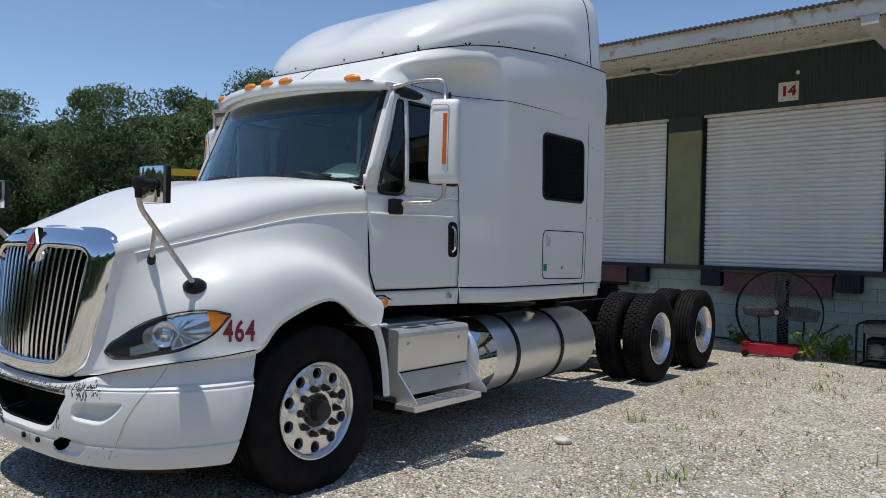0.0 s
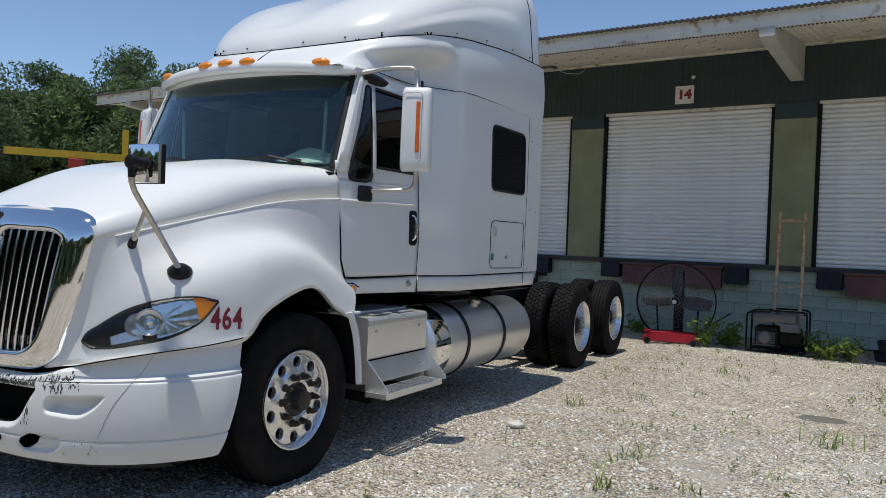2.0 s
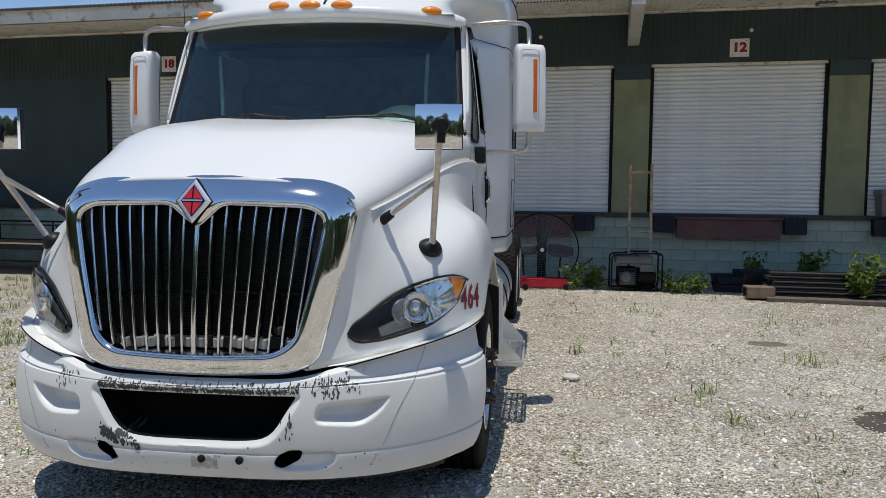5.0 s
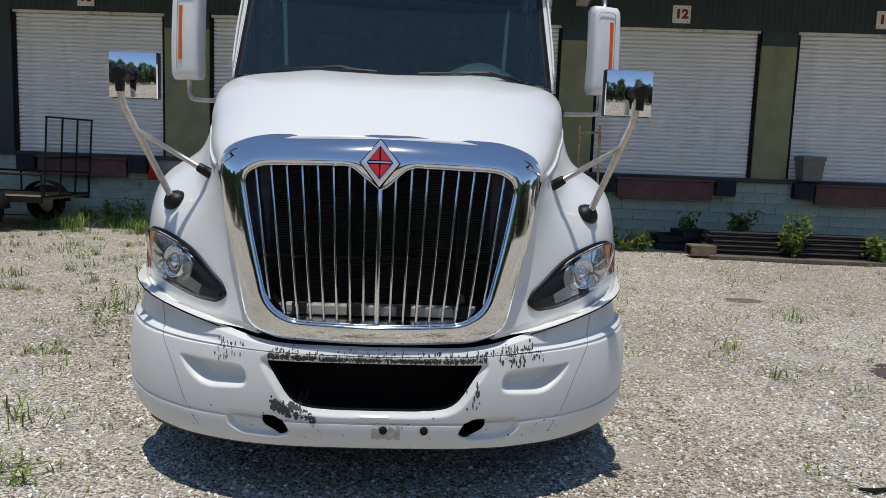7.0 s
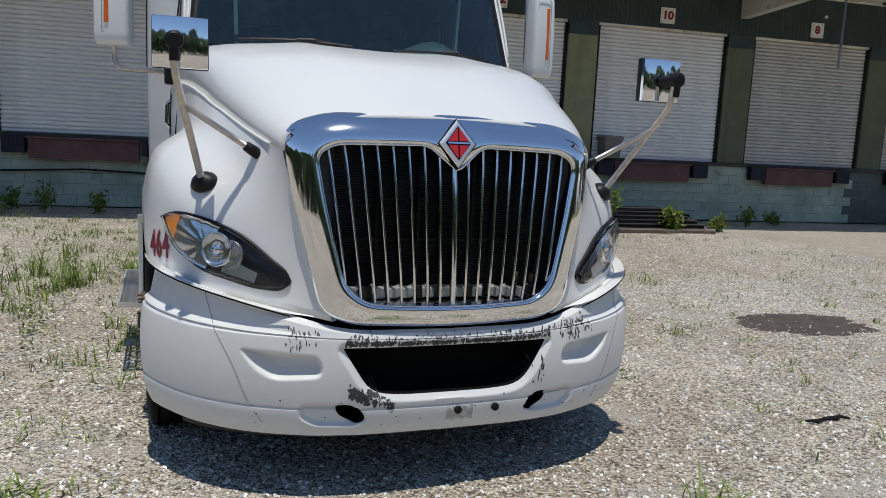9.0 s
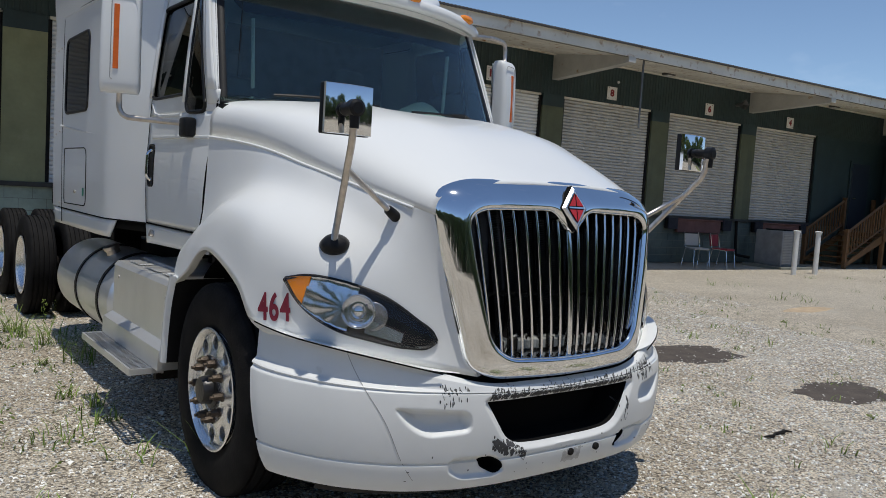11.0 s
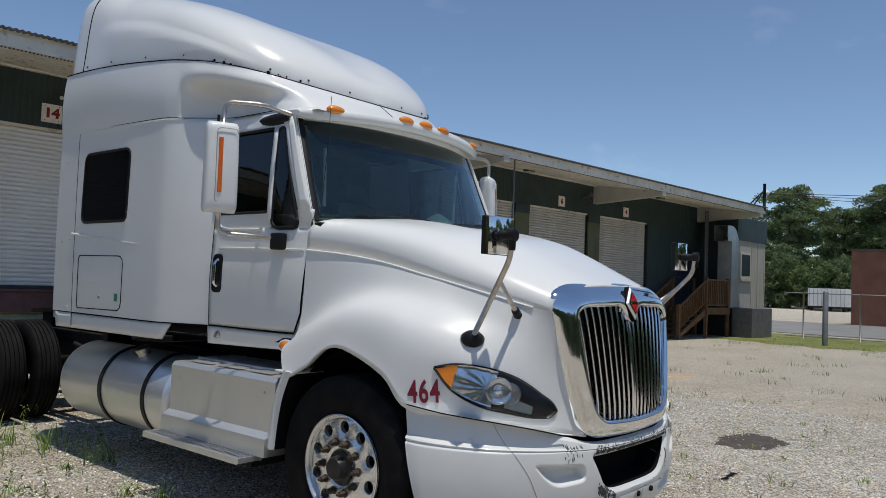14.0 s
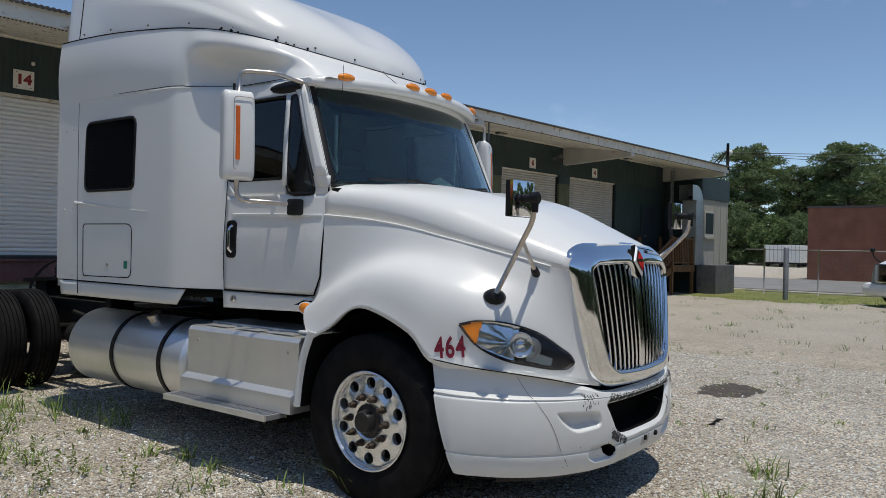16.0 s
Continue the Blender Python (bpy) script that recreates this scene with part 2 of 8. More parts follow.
def tree_of(*obs):
    """A ray-casting tree of meshes as they are built."""
    from mathutils.bvhtree import BVHTree
    vs, fs = [], []
    for ob in obs:
        k = len(vs)
        vs += [v.co.copy() for v in ob.data.vertices]
        fs += [tuple(k + i for i in p.vertices) for p in ob.data.polygons]
    return BVHTree.FromPolygons(vs, fs)


def drape(tree, p, way, off=0.004, fallback=True):
    """p, moved along way onto the surface, off metres proud of it."""
    way = Vector(way).normalized()
    o = Vector(p) - way * 0.8
    hit, nrm, _, _ = tree.ray_cast(o, way, 2.0)
    if hit is None:
        return Vector(p) if fallback else None
    if nrm.dot(way) > 0:
        nrm = -nrm
    return hit + nrm * off


def letters(text, size, material, name, parent, m, extrude=0.002, label="", bold=0.02):
    """Built-in font text as a mesh, centred, lying in the local xy plane of m."""
    cu = bpy.data.curves.new(name, "FONT")
    cu.body, cu.size, cu.align_x, cu.align_y, cu.extrude, cu.offset = text, size, "CENTER", "CENTER", extrude, size * bold
    tmp = bpy.data.objects.new("tmp", cu)
    scene.collection.objects.link(tmp)
    dg = bpy.context.evaluated_depsgraph_get()
    me = bpy.data.meshes.new_from_object(tmp.evaluated_get(dg))
    bpy.data.objects.remove(tmp)
    me.materials.clear()
    me.materials.append(material)
    ob = new(name, me)
    ob.parent = parent
    ob.matrix_basis = m
    if label:
        tagged(ob, label)
    return ob


# ---- ground ----
def gravel_material():
    m = bpy.data.materials.new("crushed_gravel")
    m.use_nodes = True
    n, l = m.node_tree.nodes, m.node_tree.links
    b = n["Principled BSDF"]
    b.inputs["Roughness"].default_value = 0.95
    co = n.new("ShaderNodeTexCoord").outputs["Object"]

    def node(kind, **kw):
        x = n.new(kind)
        for k, v in kw.items():
            x.inputs[k].default_value = v
        return x
    cells = node("ShaderNodeTexVoronoi", Scale=70.0)
    l.new(co, cells.inputs["Vector"])
    sep = n.new("ShaderNodeSeparateColor")
    l.new(cells.outputs["Color"], sep.inputs[0])
    ramp = n.new("ShaderNodeValToRGB")
    e = ramp.color_ramp.elements
    e[0].position, e[0].color = 0.0, (0.17, 0.155, 0.135, 1)
    e[1].position, e[1].color = 1.0, (1.0, 0.97, 0.90, 1)
    mid = ramp.color_ramp.elements.new(0.5)
    mid.color = (0.76, 0.71, 0.64, 1)
    l.new(sep.outputs[0], ramp.inputs["Fac"])
    big = node("ShaderNodeTexNoise", Scale=0.45, Detail=6.0)
    l.new(co, big.inputs["Vector"])
    tint = n.new("ShaderNodeValToRGB")
    tint.color_ramp.elements[0].position, tint.color_ramp.elements[0].color = 0.35, (0.80, 0.74, 0.65, 1)
    tint.color_ramp.elements[1].position, tint.color_ramp.elements[1].color = 0.65, (1.08, 1.04, 0.97, 1)
    l.new(big.outputs["Fac"], tint.inputs["Fac"])
    mx = n.new("ShaderNodeMix")
    mx.data_type, mx.blend_type = "RGBA", "MULTIPLY"
    mx.inputs["Factor"].default_value = 1.0
    l.new(ramp.outputs[0], mx.inputs["A"])
    l.new(tint.outputs[0], mx.inputs["B"])
    # worn and dusty patches at the width of a footstep
    mott = node("ShaderNodeTexNoise", Scale=4.5, Detail=9.0)
    mott.inputs["Roughness"].default_value = 0.7
    l.new(co, mott.inputs["Vector"])
    mr = n.new("ShaderNodeValToRGB")
    mr.color_ramp.elements[0].position, mr.color_ramp.elements[0].color = 0.34, (0.82, 0.80, 0.77, 1)
    mr.color_ramp.elements[1].position, mr.color_ramp.elements[1].color = 0.62, (1.13, 1.12, 1.10, 1)
    l.new(mott.outputs["Fac"], mr.inputs["Fac"])
    mm = n.new("ShaderNodeMix")
    mm.data_type, mm.blend_type = "RGBA", "MULTIPLY"
    mm.inputs["Factor"].default_value = 1.0
    l.new(mx.outputs["Result"], mm.inputs["A"])
    l.new(mr.outputs[0], mm.inputs["B"])
    mx = mm
    # crevice shade between the stones, multiplied into the colour
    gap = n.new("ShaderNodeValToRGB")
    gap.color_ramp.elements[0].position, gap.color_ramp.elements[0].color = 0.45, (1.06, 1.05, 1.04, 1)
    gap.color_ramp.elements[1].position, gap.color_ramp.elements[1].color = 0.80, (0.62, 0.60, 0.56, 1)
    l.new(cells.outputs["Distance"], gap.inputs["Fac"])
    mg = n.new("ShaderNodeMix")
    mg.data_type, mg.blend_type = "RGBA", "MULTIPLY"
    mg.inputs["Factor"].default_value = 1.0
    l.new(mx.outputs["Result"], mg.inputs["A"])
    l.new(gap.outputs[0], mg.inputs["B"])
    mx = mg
    # soil patches with fewer stones
    soil = node("ShaderNodeTexNoise", Scale=1.7, Detail=8.0)
    l.new(co, soil.inputs["Vector"])
    sr = n.new("ShaderNodeValToRGB")
    sr.color_ramp.elements[0].position, sr.color_ramp.elements[1].position = 0.56, 0.70
    l.new(soil.outputs["Fac"], sr.inputs["Fac"])
    mx2 = n.new("ShaderNodeMix")
    mx2.data_type = "RGBA"
    # the yard gets sandier away from the dock's wheel tracks
    xyz, grow, most = n.new("ShaderNodeSeparateXYZ"), n.new("ShaderNodeMapRange"), n.new("ShaderNodeMath")
    l.new(co, xyz.inputs[0])
    l.new(xyz.outputs["X"], grow.inputs["Value"])
    grow.interpolation_type = "SMOOTHSTEP"
    grow.inputs["From Min"].default_value, grow.inputs["From Max"].default_value, grow.inputs["To Max"].default_value = 4.5, 12.0, 0.62
    most.operation = "MAXIMUM"
    l.new(sr.outputs[0], most.inputs[0])
    l.new(grow.outputs[0], most.inputs[1])
    l.new(most.outputs[0], mx2.inputs["Factor"])
    l.new(mx.outputs["Result"], mx2.inputs["A"])
    mx2.inputs["B"].default_value = (0.62, 0.565, 0.475, 1)
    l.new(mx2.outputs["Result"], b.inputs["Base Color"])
    fine = node("ShaderNodeTexNoise", Scale=130.0, Detail=4.0)
    l.new(co, fine.inputs["Vector"])
    add = n.new("ShaderNodeMath")
    add.operation = "MULTIPLY_ADD"
    l.new(cells.outputs["Distance"], add.inputs[0])
    add.inputs[1].default_value = -1.4
    l.new(fine.outputs["Fac"], add.inputs[2])
    bp = n.new("ShaderNodeBump")
    bp.inputs["Strength"].default_value, bp.inputs["Distance"].default_value = 1.0, 0.018
    l.new(add.outputs[0], bp.inputs["Height"])
    l.new(bp.outputs[0], b.inputs["Normal"])
    return m


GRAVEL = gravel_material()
STONE = mat("gravel_stone", (0.86, 0.815, 0.755), 0.9, 0, 0.25, 30, 0.2, 160, island=0.65)


def ground_z(x, y):
    return -0.024 + 0.012 * noise.noise(Vector((x * 0.7, y * 0.7, 0))) + 0.006 * noise.noise(Vector((x * 3.1, y * 3.1, 4)))


def steps(lo, hi, fine_lo, fine_hi, fine, grow=1.35):
    mid = list(np.arange(fine_lo, fine_hi + 1e-6, fine))
    d, a = fine, fine_hi
    up = []
    while a < hi:
        d *= grow
        a = min(hi, a + d)
        up.append(a)
    d, a = fine, fine_lo
    down = []
    while a > lo:
        d *= grow
        a = max(lo, a - d)
        down.append(a)
    return down[::-1] + mid + up


bm = bmesh.new()
xs, ys = steps(-700, 700, -8, 10, 0.10), steps(-700, 700, -4, 11.4, 0.10)
vs = [[bm.verts.new((x, y, ground_z(x, y) if -30 < x < 40 and -20 < y < 40 else -0.03)) for y in ys] for x in xs]
for i in range(len(xs) - 1):
    for j in range(len(ys) - 1):
        bm.faces.new((vs[i][j], vs[i + 1][j], vs[i + 1][j + 1], vs[i][j + 1])).smooth = True
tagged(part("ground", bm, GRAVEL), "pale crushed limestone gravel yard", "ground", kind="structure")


STAINS = [(4.25, 2.52, .72, .44), (4.22, .93, .60, .34), (3.85, 5.40, .22, .15)]


def stone_field(count, seed, x0, x1, y0, y1, r0, r1, name):
    rng = np.random.RandomState(seed)
    base = np.array([(1, 0, -.25), (-.5, .87, -.25), (-.5, -.87, -.25), (.45, .45, .55), (-.6, .1, .6), (.2, -.6, .5)])
    faces = np.array([(0, 1, 3), (1, 4, 3), (1, 2, 4), (2, 5, 4), (2, 0, 5), (0, 3, 5), (3, 4, 5)])
    px, py = rng.uniform(x0, x1, count), rng.uniform(y0, y1, count)
    bare = np.zeros(count, bool)
    for x, y, rx, ry in STAINS:
        bare |= ((px - x) / rx) ** 2 + ((py - y) / ry) ** 2 < rng.uniform(.6, 1.1, count)
    keep = ~bare | (rng.rand(count) < .22)
    px, py, count = px[keep], py[keep], int(keep.sum())
    pz = np.array([ground_z(a, b) for a, b in zip(px, py)])
    r = r0 + (r1 - r0) * rng.rand(count) ** 2.5
    a = rng.uniform(0, 6.283, count)
    jit = 1 + .35 * (rng.rand(count, 6, 3) - .5)
    p = base[None] * jit
    ca, sa = np.cos(a)[:, None], np.sin(a)[:, None]
    flat = rng.uniform(.45, .9, count)[:, None]
    q = np.stack([p[..., 0] * ca - p[..., 1] * sa, p[..., 0] * sa + p[..., 1] * ca, p[..., 2] * flat], -1) * r[:, None, None]
    q += np.stack([px, py, pz + r * .12], -1)[:, None]
    f = (faces[None] + 6 * np.arange(count)[:, None, None]).reshape(-1, 3)
    me = bpy.data.meshes.new(name)
    me.from_pydata(q.reshape(-1, 3).tolist(), [], f.tolist())
    me.materials.append(STONE)
    return tagged(new(name, me), "loose grey and cream gravel stones", "gravel", kind="stuff")


stone_field(95000, 2, -6, 7, -1.2, 4.5, .0045, .016, "gravel_stones")
stone_field(42000, 3, -6, 9, 4.5, 10.8, .006, .016, "gravel_stones")
stone_field(600, 4, -6, 9, -1.0, 10, .014, .030, "gravel_stones")


# ---- the truck: its middle line is x = 0, its nose points to -y ----
truck = empty("semi_truck", label="white sleeper-cab semi truck tractor parked on gravel, bumper paint chipped", category="truck")

# rails of the hood side and front fender, front to rear: crease, waist, shoulder, lower edge
CREASE = [(0, .680, .385, 1.39), (1, .78, .66, 1.463), (2, .86, .98, 1.542), (3, .905, 1.16, 1.585), (3.5, .925, 1.27, 1.612), (4, .95, 1.40, 1.64), (5, .99, 1.68, 1.68), (6, 1.034, 1.982, 1.706)]
WAIST = [(0, .650, .362, 1.255), (1, .79, .58, 1.33), (2, .89, .88, 1.42), (3, .95, 1.10, 1.46), (3.5, .975, 1.23, 1.475), (4, 1.0, 1.38, 1.478), (5, 1.035, 1.70, 1.40), (6, 1.06, 1.986, 1.24)]
SHOULDER = [(0, .585, .325, 1.0), (1, .80, .505, 1.13), (2, 1.02, .73, 1.19), (3, 1.125, .98, 1.265), (3.5, 1.145, 1.14, 1.32), (4, 1.155, 1.38, 1.345), (5, 1.165, 1.71, 1.235), (6, 1.15, 2.035, 1.08)]
LOWER = [(0, .49, .270, .727), (1, .72, .395, .766), (2, .98, .61, .812), (3, 1.185, .985, .872), (3.5, 1.205, 1.12, 1.015), (4, 1.215, 1.42, 1.13), (5, 1.225, 1.75, .985), (6, 1.235, 1.90, .90)]
# plan and upper edge of the bumper, middle to corner
PLAN = [(0, 0, .205), (1, .30, .212), (2, .47, .232), (3, .62, .268), (4, .83, .36), (5, 1.015, .51), (6, 1.135, .70), (7, 1.192, .86), (8, 1.205, .985)]
BUMP_TOP = [(0, .685), (2, .70), (3, .735), (4, .785), (5, .825), (6, .85), (7, .872), (8, .885)]


def ease(a, b, t):
    t = min(1, max(0, (t - a) / (b - a)))
    return t * t * (3 - 2 * t)


def fender_point(s, v):
    """v: 0 at the crease, 1 at the lower edge."""
    p = [key(r, s) for r in (CREASE, WAIST, SHOULDER, LOWER)]
    return key([(0, *p[0]), (0.28, *p[1]), (0.62, *p[2]), (1, *p[3])], v)


def fender_rows():
    rows = []
    for s in np.linspace(0, 6, 61):
        r = [fender_point(s, v) for v in np.linspace(0, 1, 26)]
        e = r[-1]
        r += [e + np.array((-0.012, 0, 0.004)), e + np.array((-0.05, 0.01, 0.008))]
        rows.append(r)
    return rows


def hood_top_rows():
    """Over the whole width, between the two creases."""
    rows = []
    for s in np.linspace(0, 6, 49):
        cx, cy, cz = key(CREASE, s)
        k = s / 6
        zc = key([(0, 1.547), (.14, 1.642), (.36, 1.79), (.62, 1.880), (.85, 1.923), (1, 1.930)], k)
        yc = 0.335 + (1.80 - 0.335) * k
        r = []
        for th in np.linspace(-90, 90, 45):
            a = radians(th)
            n = 2.0 / (2.9 + 2.6 * k * k)
            q = math.copysign(abs(math.sin(a)) ** n, th)
            h = abs(math.cos(a)) ** n
            y = cy + (yc - cy) * (1 - abs(q) ** 2.2)
            rise = 0.018 * k * (math.exp(-((abs(q) - 0.42) / 0.13) ** 2))
            r.append((q * cx, y, cz + (zc - cz) * h + rise))
        rows.append(r)
    return rows


hood = empty("hood")
hood.parent = truck
bm = bmesh.new()
sheet(bm, hood_top_rows(), flip=True)
thick(part("hood_panel", bm, PAINT, hood, smooth=True), 0.012)
FR = fender_rows()
bm = bmesh.new()
sheet(bm, FR)
fender_l = part("fender", bm, PAINT, hood, smooth=True)
bm = bmesh.new()
sheet(bm, mirrored_rows(FR), flip=True)
fender_r = part("fender", bm, PAINT, hood, smooth=True)
TREES = {1: tree_of(fender_l), -1: tree_of(fender_r)}
# flange between the fender's lower edge and the bumper
for s in (1, -1):
    bm = bmesh.new()
    rows = []
    for q in np.linspace(.3, 3, 28):
        a = fender_point(q, 1)
        u = key([(0, 2.2), (1, 3.5), (2, 4.85), (3, 8)], q)
        (x, y), t = key(PLAN, u), key(BUMP_TOP, u)
        w = ease(.3, 1.1, q)
        e = (a[0] + (x * .994 - a[0]) * w, a[1] + (y + .014 - a[1]) * w, a[2] + (t + .009 - a[2]) * w)
        rows.append([(s * a[0], a[1], a[2] + .004), (s * (a[0] + e[0]) / 2, (a[1] + e[1]) / 2, (a[2] + e[2]) / 2 + .005), (s * e[0], e[1], e[2])])
    sheet(bm, rows, flip=s < 0)
    part("fender_flange", bm, PAINT, hood, smooth=True)
# black joint along the top of the bumper
for s in (1, -1):
    bm = bmesh.new()
    pts = []
    for u in np.linspace(3.2, 7.5, 30):
        (x, y), t = key(PLAN, u), key(BUMP_TOP, u)
        pts.append((s * x * .992, y + .012, t + .004))
    tube(bm, pts, .0032, 5)
    part("bumper_joint", bm, SEAM, hood)
# moulded ridge along the crease
for s in (1, -1):
    bm = bmesh.new()
    pts = [key(CREASE, q) * np.array((s, 1, 1)) for q in np.linspace(0.35, 6, 40)]
    tube(bm, [p + np.array((s * 0.002, 0, -0.004)) for p in pts], 0.007, 6)
    part("hood_ridge", bm, PAINT, hood, smooth=True)

# ---- bumper ----


def inside(px, pz, poly):
    """Signed distance to a convex polygon, positive inside."""
    d = 9.0
    for (x0, z0), (x1, z1) in zip(poly, poly[1:] + poly[:1]):
        ex, ez = x1 - x0, z1 - z0
        d = min(d, ((px - x0) * ez - (pz - z0) * ex) / math.hypot(ex, ez))
    return d


def soft(corners):
    """A convex outline with rounded corners, in the turning sense that inside() wants."""
    return [tuple(p) for p in rounded(corners, 4)][::-1]


GAPE = soft([(-.452, .622, .012), (-.335, .436, .16), (-.20, .422, .06), (.20, .422, .06), (.335, .436, .16), (.452, .622, .012)])
FOG = soft([(.535, .600, .04), (.515, .505, .05), (.72, .487, .07), (.80, .545, .06), (.845, .618, .03)])
BAY = soft([(.335, .318, .03), (.40, .292, .02), (.56, .296, .03), (.625, .335, .03), (.615, .405, .03), (.40, .402, .03)])
HOLE = soft([(.352, .322, .02), (.395, .305, .02), (.468, .345, .02), (.478, .388, .02), (.43, .394, .02), (.37, .365, .02)])


def sunk(x, z, poly):
    """inside(), with points that lie close to the edge pulled onto it."""
    d = inside(x, z, poly)
    if abs(d) < .0042:
        e = 1e-4
        gx, gz = (inside(x + e, z, poly) - d) / e, (inside(x, z + e, poly) - d) / e
        g2 = gx * gx + gz * gz or 1
        return x - d * gx / g2, z - d * gz / g2, 0.0
    return x, z, d


def bumper():
    root = empty("bumper")
    root.parent = truck
    us = np.concatenate([np.linspace(0, 4.4, 250), np.linspace(4.4, 8, 50)[1:]])
    zs = np.linspace(0, 1, 124)
    half = []
    for u in us:
        x, y = key(PLAN, u)
        x2, y2 = key(PLAN, min(u + 0.05, 8))
        x1, y1 = key(PLAN, max(u - 0.05, 0))
        tx, ty = (x2 - x1, y2 - y1) if u > 0 else (1, 0)
        ln = math.hypot(tx, ty) or 1
        nx, ny = ty / ln, -tx / ln
        top, bot = key(BUMP_TOP, u), key([(0, .252), (4, .256), (6, .265), (8, .275)], u)
        mid = key([(0, .652), (3, .665), (6, .68), (8, .688)], u)
        low = key([(0, .372), (3, .378), (8, .40)], u)
        col = []
        for z in np.concatenate([np.linspace(top, mid, 36), np.linspace(mid, low, 62)[1:], np.linspace(low, bot, 28)[1:]]):
            if z > mid:
                k = (z - mid) / max(top - mid, 1e-3)
                far = ease(2.2, 4.5, u)
                out = -0.018 * k - 0.03 * max(0, k - 0.75) * 4 * (1 - far) - far * (0.024 * ease(.10, .24, k) + 0.022 * k)
                if k < 0.12:
                    out -= 0.010 * math.sin(math.pi * k / 0.12)
            elif z > low:
                k = (z - low) / (mid - low)
                out = 0.012 * math.sin(math.pi * k) ** 0.8
            else:
                k = (low - z) / (low - bot)
                out = -0.035 * k ** 2 - (0.008 if k < 0.06 else 0.0)
            inset, black, px, pz = 0.0, 0, x, z
            if x < .50 and .40 < z < .65:
                px, pz, d = sunk(x, z, GAPE)
                if d > -0.03:
                    inset = 0.02 * ease(-.03, 0, d) + 0.15 * ease(-.001, .012, d)
                    black = 1 if d > -.0005 else 0
            if .48 < x < .88 and .46 < z < .64:
                inset = max(inset, 0.060 * ease(0, .04, inside(x, z, FOG)))
            if .30 < x < .66 and .27 < z < .42:
                inset = max(inset, 0.024 * ease(0, .025, inside(x, z, BAY)))
                if not black:
                    px, pz, d = sunk(x, z, HOLE)
                    if d > -.0005:
                        inset += 0.11 * ease(-.001, .010, d)
                        black = 1
            o = out - inset
            rake = 0.30 * (0.885 - z) * max(0, (u - 4.5) / 3.5) ** 2
            col.append((px + nx * o, y + ny * o - rake, pz, black))
        half.append(col)
    grid = [[(-p[0], *p[1:]) for p in c] for c in half[:0:-1]] + half
    bm = bmesh.new()
    vs = sheet(bm, [[p[:3] for p in c] for c in grid], flip=True)
    bm.faces.ensure_lookup_table()
    n = len(zs) - 1
    for i in range(len(grid) - 1):
        for j in range(n):
            if grid[i][j][3] + grid[i + 1][j][3] + grid[i][j + 1][3] + grid[i + 1][j + 1][3] == 4:
                bm.faces[i * n + j].material_index = 1
    shell = part("bumper_shell", bm, [PAINT_CHIP, SEAM], root, "white bumper shell with chipped paint", smooth=True, angle=50)
    for s in (1, -1):
        bm = bmesh.new()
        rows = []
        for u in np.linspace(4.6, 8, 16):
            x, y = key(PLAN, u)
            t = key(BUMP_TOP, u)
            rows.append([(s * (x - 0.052), y + 0.045, t - 0.004), (s * (x - 0.14), y + 0.09, t - 0.03)])
        sheet(bm, rows, flip=s < 0)
        part("top_ledge", bm, PAINT, root, smooth=True)
    # plate bolts, scrape marks and the lower lip
    for x in (0.04, 0.21):
        bm = bmesh.new()
        lathe(bm, [(0.195, 0.0), (0.195, 0.012), (0.199, 0.017), (0.225, 0.017)], 14, "y", (x, 0, 0.345))
        part("bolt", bm, FRAME_BLACK, root, smooth=True, angle=40)
    bm = bmesh.new()
    rows = []
    for u in np.linspace(-5.2, 5.2, 60):
        x, y = key(PLAN, abs(u))
        x *= math.copysign(1, u)
        rows.append([(x, y + 0.055, 0.262), (x, y + 0.07, 0.235), (x, y + 0.16, 0.228)])
    sheet(bm, rows, flip=True)
    part("air_dam", bm, BLACK, root)
    tree = tree_of(shell)
    rng = random.Random(5)
    bm = bmesh.new()

    def chip(x, z, w, h):
        k = rng.randint(5, 7)
        ring = []
        for i in range(k):
            a = 2 * math.pi * i / k
            q = rng.uniform(0.6, 1.15)
            p = drape(tree, (x + w * q * math.cos(a), 0.2, z + h * q * math.sin(a)), (0, 1, 0), 0.0012, False)
            if p is None:
                return
            ring.append(bm.verts.new(p))
        bm.faces.new(ring)
    for i in range(520):
        x = rng.uniform(-0.44, 0.46)
        chip(x, .640 + rng.gauss(0, 0.006) + 0.05 * x * x, rng.uniform(.003, .009), rng.uniform(.006, .018))
    for i in range(70):
        x = rng.uniform(-.6, .66)
        chip(x, .668 + rng.gauss(0, .006) + .02 * x * x, rng.uniform(.002, .005), rng.uniform(.004, .013))
    for i in range(90):
        chip(rng.gauss(0.60, 0.055), rng.gauss(.668, 0.022), rng.uniform(.002, .006), rng.uniform(.005, .016))
    for i in range(26):
        chip(rng.gauss(-0.63, 0.03), rng.gauss(.665, 0.02), rng.uniform(.002, .004), rng.uniform(.005, .018))
    for i in range(100):
        q = rng.random()
        chip(-0.42 + 0.17 * q + rng.gauss(0, .012), .45 - .062 * q + rng.gauss(0, .016), rng.uniform(.004, .012), rng.uniform(.006, .02))
    for i in range(16):
        chip(rng.uniform(.38, .44), rng.uniform(.44, .56), rng.uniform(.002, .005), rng.uniform(.006, .02))
    for i in range(26):
        chip(rng.uniform(-.8, .8), rng.uniform(.30, .42), rng.uniform(.002, .006), rng.uniform(.002, .006))
    part("paint_chip", bm, SCUFF, root, "bare grey patches of chipped bumper paint").data.shade_flat()
    tagged(bpy.data.objects["paint_chip"], kind="stuff")
